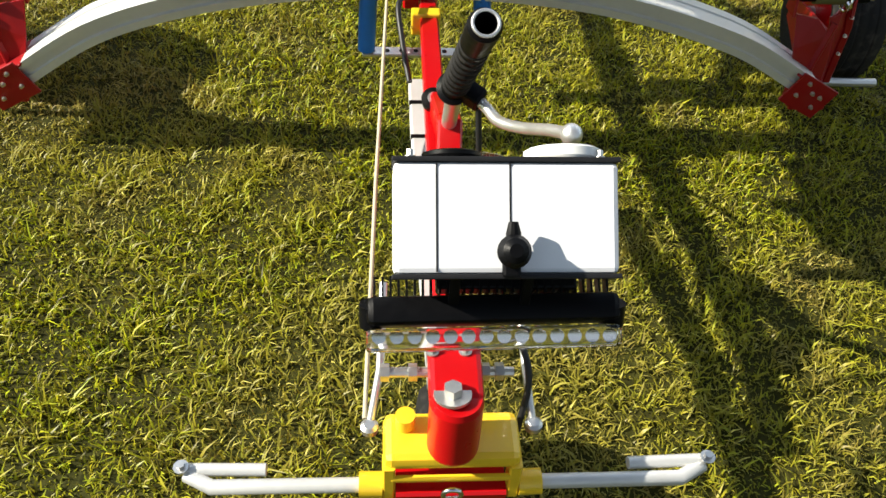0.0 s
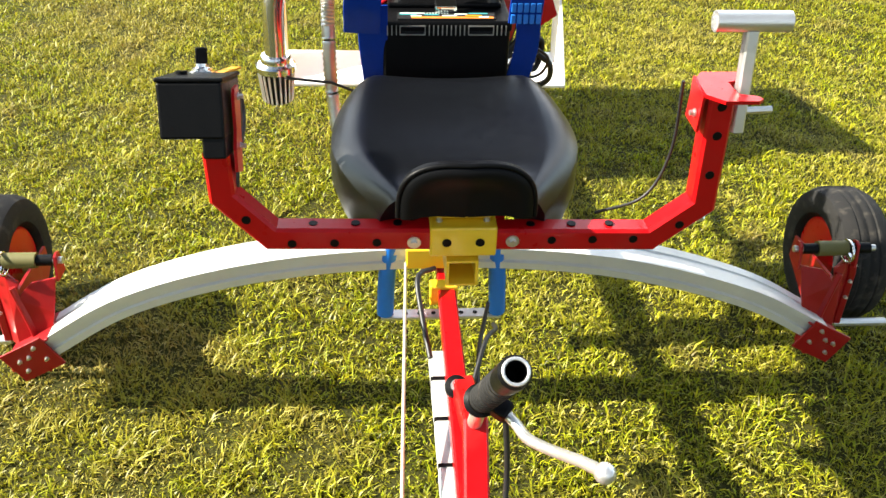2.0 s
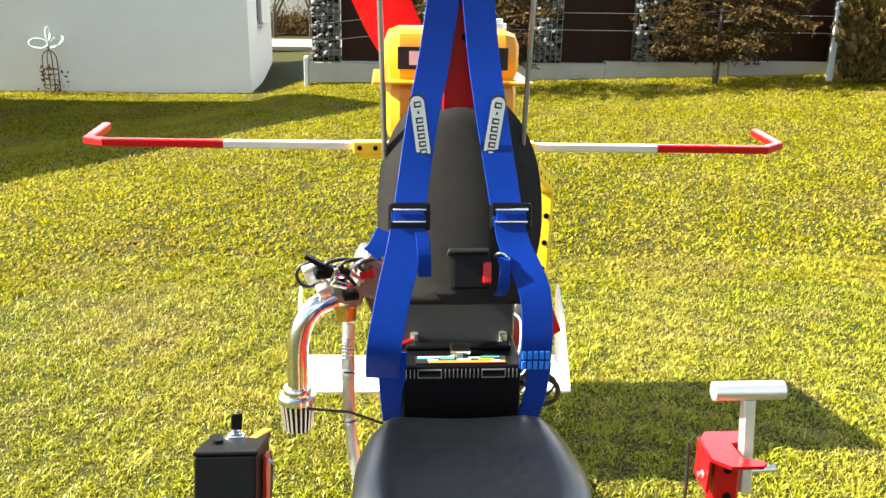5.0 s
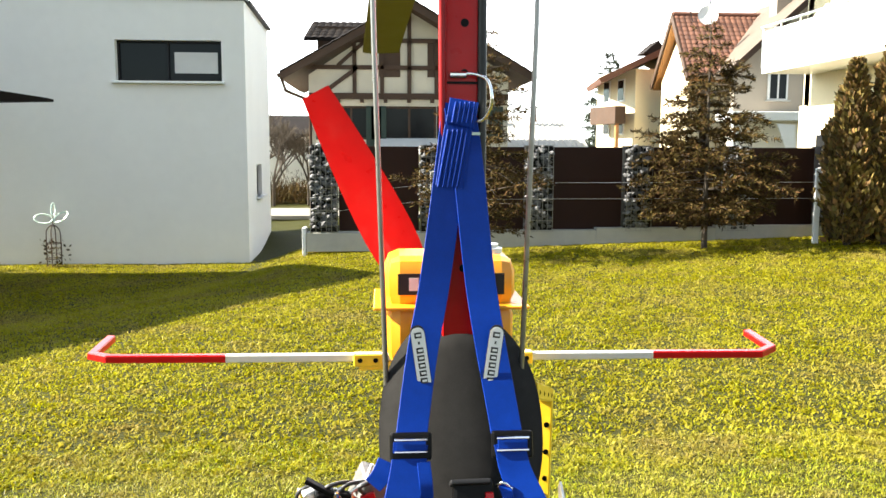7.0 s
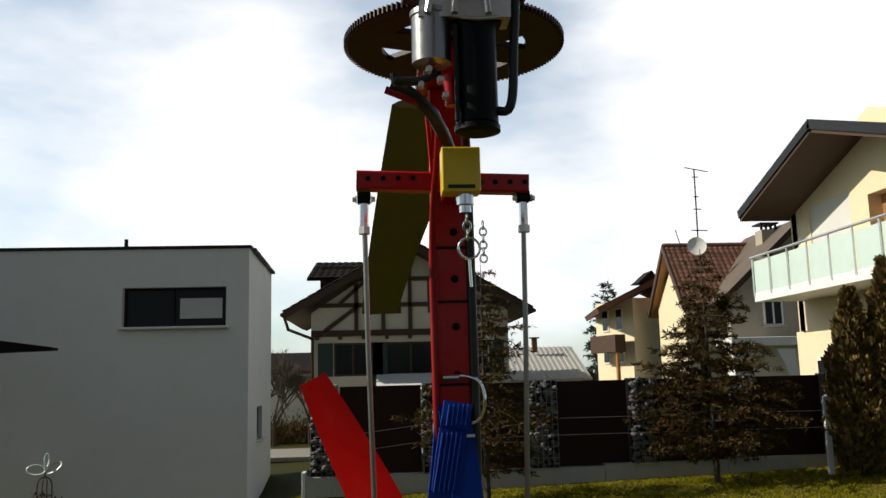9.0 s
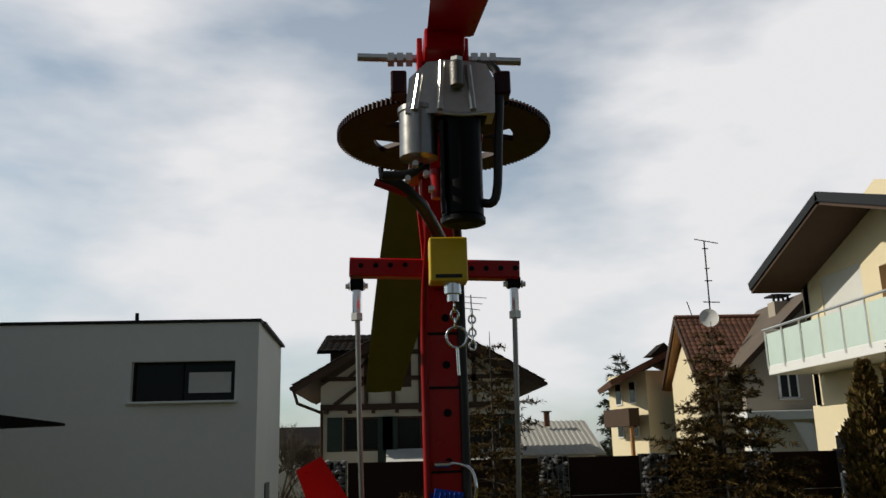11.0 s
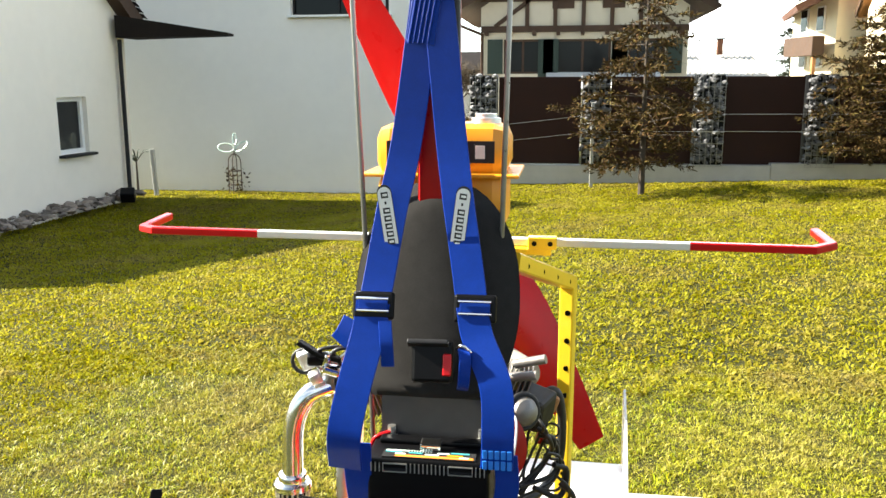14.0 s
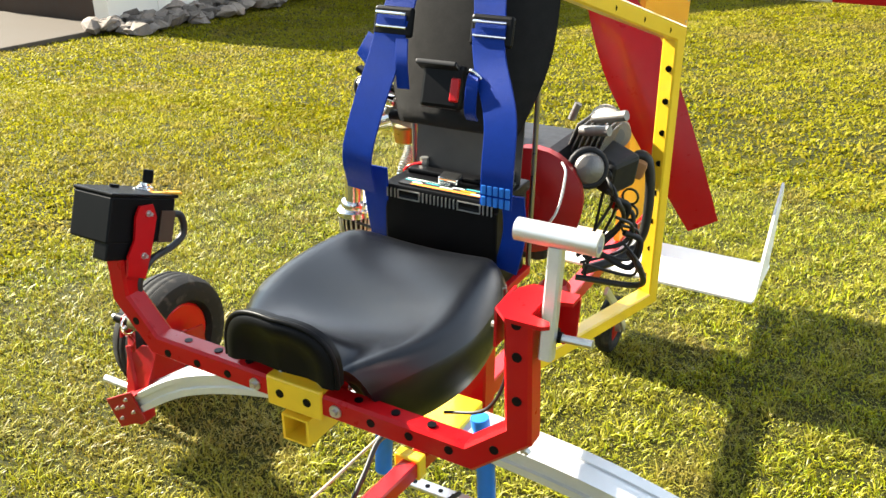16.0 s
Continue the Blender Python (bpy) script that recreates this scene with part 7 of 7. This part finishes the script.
# blue clad stays and their cross plate
for s in (-1, 1):
    part("blue_stay", tube([(s * 0.118 + 0.004, 0.315, 0.545), (s * 0.132 + 0.004, 0.318, 0.44), (s * 0.140 + 0.004, 0.32, 0.30)], 0.021, 12, 4), M_BLUER, gyro, "blue rubber-sleeved stay")
plate = part("stay_plate", box((0.004, 0.325, 0.288), (0.30, 0.035, 0.008), None, 0.002), M_ZINC, gyro, "drilled steel plate between the stays")
for k in range(8):
    hole(plate, (-0.12 + k * 0.035, 0.325, 0.2925), (0, 0, 1), 0.006)
part("axle_clamp", box((0.0, 0.345, 0.49), (0.17, 0.13, 0.055), None, 0.004), M_YEL, gyro, "yellow axle clamp")

# keel, brake handle, front end
part("keel", bar([(0.010, 0.55, 0.40), (0.008, 0.30, 0.43), (0.002, -0.36, 0.49), (0.0, -0.62, 0.47)], 0.040, 0.040, 0.004, up=(1, 0, 0)), M_RED, gyro, "red square-tube keel")
part("keel_liner", bar([(-0.022, 0.08, 0.365), (-0.022, -0.40, 0.425), (-0.012, -0.74, 0.43)], 0.036, 0.036, 0.004, up=(1, 0, 0)), M_ANOD, gyro, "pale aluminium lower keel tube")
for y in (-0.02, -0.15, -0.28):
    part("cable_tie", box((-0.022, y, 0.379 - 0.12 * y), (0.038, 0.006, 0.04), None, 0), M_BLKP, gyro)
part("keel_clamp", box((0.0, 0.22, 0.44), (0.065, 0.03, 0.055), None, 0.004), M_YEL, gyro)
st = part("brake_post", bar([(0.012, -0.15, 0.50), (0.018, -0.31, 0.56), (0.012, -0.42, 0.50)], 0.042, 0.045, 0.004, up=(1, 0, 0)), M_RED, gyro, "red post of the brake handle")
part("pivot_roller", lathe([(0.018, 0), (0.022, 0.004), (0.022, 0.022), (0.012, 0.024)], (0.0, -0.155, 0.50), (-0.1, -0.5, 0.8), 18), M_BLKP, st)
bolt(st, (-0.002, -0.167, 0.52), (-0.1, -0.5, 0.8), 0.006, 0.011)
gb, ge = Vector((0.012, -0.385, 0.70)), Vector((0.029, -0.555, 0.922))
gd = (ge - gb).normalized()
gr = part("hand_grip", lathe([(0.026, 0), (0.027, 0.006), (0.020, 0.010), (0.019, 0.15), (0.0205, 0.20), (0.0225, 0.245), (0.0225, 0.272), (0.0185, 0.279), (0.0145, 0.279), (0.0145, 0.13)], gb, gd, 22), M_BLKP, gyro, "black ribbed rubber hand grip")
for k in range(9):
    part("grip_rib", lathe([(0.0195, 0), (0.0222, 0.003), (0.0222, 0.008), (0.0195, 0.011)], gb + gd * (0.03 + 0.021 * k), gd, 20), M_RUBBER, gr)
gf = frame_of(gd)
part("grip_rim", tube([gb + gd * 0.2795 + gf @ Vector((0.0165 * math.cos(k * math.pi / 12), 0.0165 * math.sin(k * math.pi / 12), 0)) for k in range(25)], 0.0024, 6), M_ALU, gr)
part("post_tube", cyl((0.016, -0.31, 0.57), gb + gd * 0.03, 0.013, seg=14), M_ALU, st)
lev = part("brake_lever", tube([(0.045, -0.405, 0.70), (0.060, -0.435, 0.702), (0.074, -0.470, 0.706), (0.100, -0.515, 0.73), (0.125, -0.575, 0.775), (0.142, -0.618, 0.803)], 0.0085, 10, 6), M_ALU, gyro, "silver ball-ended brake lever")
bm = bmesh.new()
bmesh.ops.create_uvsphere(bm, u_segments=16, v_segments=10, radius=0.0145, matrix=Matrix.Translation((0.142, -0.619, 0.804)))
part("ball_end", bm, M_ALU, lev, smooth=80)
part("lever_clamp", box((0.035, -0.40, 0.705), (0.05, 0.03, 0.035), Euler((0.4, 0.3, -0.6)).to_matrix(), 0.006), M_BLKP, lev)
part("brake_cable", tube([(0.05, -0.41, 0.69), (0.055, -0.44, 0.58), (0.045, -0.48, 0.45), (0.04, -0.3, 0.40), (0.06, 0.0, 0.42), (0.11, 0.25, 0.38)], 0.005, 8, 8), M_CABLE, gyro)
part("brake_cable", tube([(0.03, -0.13, 0.46), (0.07, -0.02, 0.50), (0.10, 0.05, 0.47), (0.11, 0.15, 0.40)], 0.005, 8, 8), M_CABLE, gyro)
part("wire_loom", tube([(-0.02, 0.26, 0.48), (-0.06, 0.20, 0.50), (-0.055, 0.12, 0.46), (-0.04, 0.02, 0.42)], 0.006, 8, 6), M_CABLE, gyro)
part("pull_cord", tube([(-0.085, 0.30, 0.47), (-0.108, -0.36, 0.48), (-0.122, -0.79, 0.42)], 0.0035, 6), M_ROPE, gyro, "pale control cord")

# instrument pod
PT, PB = Vector((0.033, -0.785, 0.902)), Vector((0.033, -0.872, 0.828))
PV = (PT - PB).normalized()
PN = Vector((1, 0, 0)).cross(PV)
PROT = Matrix((Vector((1, 0, 0)), PV, PN)).transposed()
PC = (PT + PB) / 2


def on_pod(x, v, n):
    """A place on the pod's face: x across, v up the face from its middle, n above it."""
    return PC + PROT @ Vector((x, v, n))


pod = part("instrument_pod", box(on_pod(0, 0, -0.045), (0.235, 0.116, 0.09), PROT, 0.006), M_GREYBOX, gyro, "pale grey instrument pod with joint lines")
for x in (-0.073, 0.003):
    part("joint_line", box(on_pod(x, 0, 0.0), (0.0018, 0.112, 0.0012), PROT, 0), M_GREY, pod)
for v in (-0.0605, 0.0605):
    part("edge_trim", box(on_pod(0, v, -0.03), (0.238, 0.005, 0.066), PROT, 0.001), M_GREY, pod, "dark grey panel edge")
part("gauge", lathe([(0.042, 0), (0.045, 0.003), (0.045, 0.042), (0.043, 0.046), (0.039, 0.047), (0.020, 0.047)], (0.022, -0.712, 0.775), (0, 0.25, 0.97), 32), M_STEEL, pod, "round dial gauge in a bright steel drum")
part("gauge", lathe([(0.040, 0), (0.042, 0.003), (0.042, 0.012), (0.036, 0.015)], on_pod(0.066, 0.063, -0.040), PV, 28), M_WHITE, pod, "white round dial gauge")
part("gauge", lathe([(0.030, 0), (0.032, 0.003), (0.032, 0.007), (0.027, 0.009)], on_pod(-0.055, 0.063, -0.028), PV, 22), M_BLKP, pod)
for x in (-0.10, 0.10):
    bolt(pod, on_pod(x, 0.063, -0.012), PV, 0.004, 0.006)
part("pod_knob", lathe([(0.010, 0), (0.010, 0.010), (0.0165, 0.016), (0.0175, 0.026), (0.013, 0.036), (0.007, 0.040)], on_pod(0.003, -0.036, 0.0), PN, 18), M_BLKP, pod, "black rubber knob")
part("knob_tip", lathe([(0.006, 0), (0.008, 0.012), (0.005, 0.024)], on_pod(0.003, -0.030, 0.020), PV, 12), M_BLKP, pod)
part("knob_strap", box(on_pod(0.003, -0.052, 0.005), (0.019, 0.02, 0.010), PROT, 0.003), M_BLKP, pod)
for x in (-0.05, 0.03):
    part("pod_stay", box((0.033 + x, -0.845, 0.77), (0.012, 0.006, 0.10), None, 0.002), M_BLKP, pod)

# light bar
led = part("light_bar", box((0.030, -0.840, 0.728), (0.288, 0.032, 0.04), Euler((0.5, 0, 0.02)).to_matrix(), 0.008), M_BLKP, gyro, "black light bar with clear lenses")
part("lens", box((0.030, -0.868, 0.712), (0.29, 0.024, 0.030), Euler((0.5, 0, 0.02)).to_matrix(), 0.006), M_CLEAR, led, "clear plastic lens strip")
for k in range(14):
    part("reflector", lathe([(0.003, 0.0), (0.0075, 0.008), (0.0082, 0.010)], (-0.10 + k * 0.0200, -0.864, 0.714), (0, -0.75, 0.65), 10), M_STEEL, led)
for k in range(30):
    x = -0.105 + k * 0.0092
    tall = 0.030 if 7 < k < 24 else 0.018
    part("cooling_fin", box((x, -0.816, 0.735 + tall / 4), (0.0025, 0.022, tall), Euler((0.5, 0, 0)).to_matrix(), 0), M_BLKP, led)
for x in (-0.108, 0.168):
    part("end_cap", cyl((x, -0.848, 0.712), (x, -0.838, 0.738), 0.014, seg=16), M_BLKP, led)
part("driver_box", box((0.045, -0.810, 0.742), (0.16, 0.022, 0.034), Euler((0.5, 0, 0)).to_matrix(), 0.003), M_BLKP, led)

# steering head, fork, front wheel, pegs
hd = part("steering_head", lathe([(0.034, 0), (0.036, 0.006), (0.036, 0.103), (0.033, 0.112)], (0.0, -0.847, 0.44), (0, 0.06, 1), 26), M_RED, gyro, "red steering head tube")
part("head_bracket", box((0.0, -0.79, 0.545), (0.072, 0.11, 0.03), Euler((0.1, 0, 0)).to_matrix(), 0.008), M_RED, hd)
part("head_nut", cyl((-0.006, -0.840, 0.556), (-0.006, -0.837, 0.570), 0.0125, seg=6), M_ZINC, hd)
part("head_washer", cyl((-0.006, -0.840, 0.553), (-0.006, -0.839, 0.557), 0.025, seg=20), M_ZINC, hd)
for x in (-0.022, 0.022):
    bolt(hd, (x - 0.008, -0.776, 0.561), (0, 0, 1), 0.005, 0.009)
part("cross_bolt", cyl((-0.100, -0.776, 0.515), (0.084, -0.776, 0.512), 0.0075, seg=10), M_ZINC, hd)
for x in (-0.093, -0.055, 0.044, 0.064):
    part("nut", cyl((x - 0.006, -0.776, 0.514), (x + 0.006, -0.776, 0.514), 0.0125, seg=6), M_ZINC, hd)
fk = part("fork_crown", box((0.0, -0.832, 0.428), (0.192, 0.080, 0.030), None, 0.012), M_YEL, gyro, "yellow fork crown")
part("crown_lip", box((0.0, -0.876, 0.402), (0.178, 0.008, 0.014), None, 0.006), M_YEL, fk)
part("crown_boss", cyl((-0.065, -0.815, 0.43), (-0.065, -0.815, 0.468), 0.014, seg=14), M_YEL, fk)
for s in (-1, 1):
    part("fork_arm", bar([(s * 0.088, -0.862, 0.425), (s * 0.088, -0.868, 0.36), (s * 0.088, -0.75, 0.155)], 0.018, 0.03, 0.003), M_YEL, fk)
part("axle_beam", bar([(-0.078, -0.862, 0.352), (0.078, -0.862, 0.352)], 0.05, 0.045, 0.004), M_RED, gyro)
part("eye_bolt", tube([(0.0 + 0.013 * math.cos(k * 0.45), -0.892, 0.385 + 0.013 * math.sin(k * 0.45)) for k in range(15)], 0.004, 6), M_STEEL, gyro)
wheel(0.03, 1.62, 0.105, 0.105, 0.06, gyro)
part("tail_fork", bar([(0.08, 1.62, 0.105), (0.085, 1.50, 0.24), (0.06, 1.42, 0.34)], 0.012, 0.03, 0.002), M_ALU, gyro, "drilled aluminium tail wheel fork")
fw = wheel(0.0, -0.74, 0.155, 0.155, 0.075, gyro)
part("front_axle", cyl((-0.09, -0.74, 0.155), (0.09, -0.74, 0.155), 0.010, seg=10), M_ZINC, gyro)
for s in (-1, 1):
    pr = part("foot_peg", tube([(s * 0.09, -0.866, 0.368), (s * 0.335, -0.866, 0.37), (s * 0.372, -0.846, 0.37)], 0.011, 10), M_ANOD, gyro, "aluminium foot peg")
    part("peg_return", tube([(s * 0.375, -0.840, 0.374), (s * 0.261, -0.843, 0.374)], 0.0095, 10), M_ANOD, pr)
    bolt(pr, (s * 0.378, -0.842, 0.384), (0, 0, 1), 0.006, 0.011)
    part("peg_sleeve", cyl((s * 0.097, -0.866, 0.368), (s * 0.13, -0.866, 0.369), 0.019, seg=14), M_YEL, pr)
    rodp = part("steering_rod", tube([(s * 0.118 + 0.003, -0.80, 0.415), (s * 0.105 + 0.005, -0.74, 0.47), (s * 0.10 + 0.005, -0.62, 0.52)], 0.006, 8), M_ALU, gyro, "slim steering rod")
    part("ball_joint", lathe([(0.010, 0), (0.013, 0.004), (0.013, 0.014), (0.008, 0.018)], (s * 0.118 + 0.003, -0.803, 0.408), (0, 0, 1), 14), M_ZINC, rodp)
part("wire_loom", tube([(0.10, -0.80, 0.40), (0.112, -0.76, 0.48), (0.09, -0.70, 0.52), (0.06, -0.6, 0.5)], 0.005, 8, 6), M_CABLE, gyro)

# ---- grass ----
near = lambda x, y, r: r.uniform(0, 1, len(x)) < np.clip(1.15 - np.hypot(x - 0.3, y - 0.4) / 6.5, 0.15, 1)
grass("grass", 520000, -2.6, 3.2, -0.9, 4.2, 0.026, 0.0042, M_GRASS, "short green lawn grass", 1, near)
grass("broad_grass", 50000, -2.6, 3.2, -0.9, 4.2, 0.034, 0.0062, M_GRASS, "broader grass blades in the lawn", 8, near)
grass("dry_grass", 100000, -2.6, 3.2, -0.9, 4.2, 0.026, 0.0040, M_STRAW, "pale dry straw in the lawn", 2, patchy)
grass("grass", 480000, -9.0, 11.0, 3.6, 16.6, 0.034, 0.019, M_FARGRASS, "short green lawn grass", 3)
grass("dry_grass", 40000, -9.0, 11.0, 3.6, 16.6, 0.032, 0.007, M_STRAW, "pale dry straw in the lawn", 4, patchy)
grass("grass", 140000, -8.0, -2.4, -1.0, 4.2, 0.032, 0.011, M_FARGRASS, "short green lawn grass", 5)
grass("grass", 110000, 3.0, 7.0, 0.0, 4.2, 0.032, 0.011, M_FARGRASS, "short green lawn grass", 6)
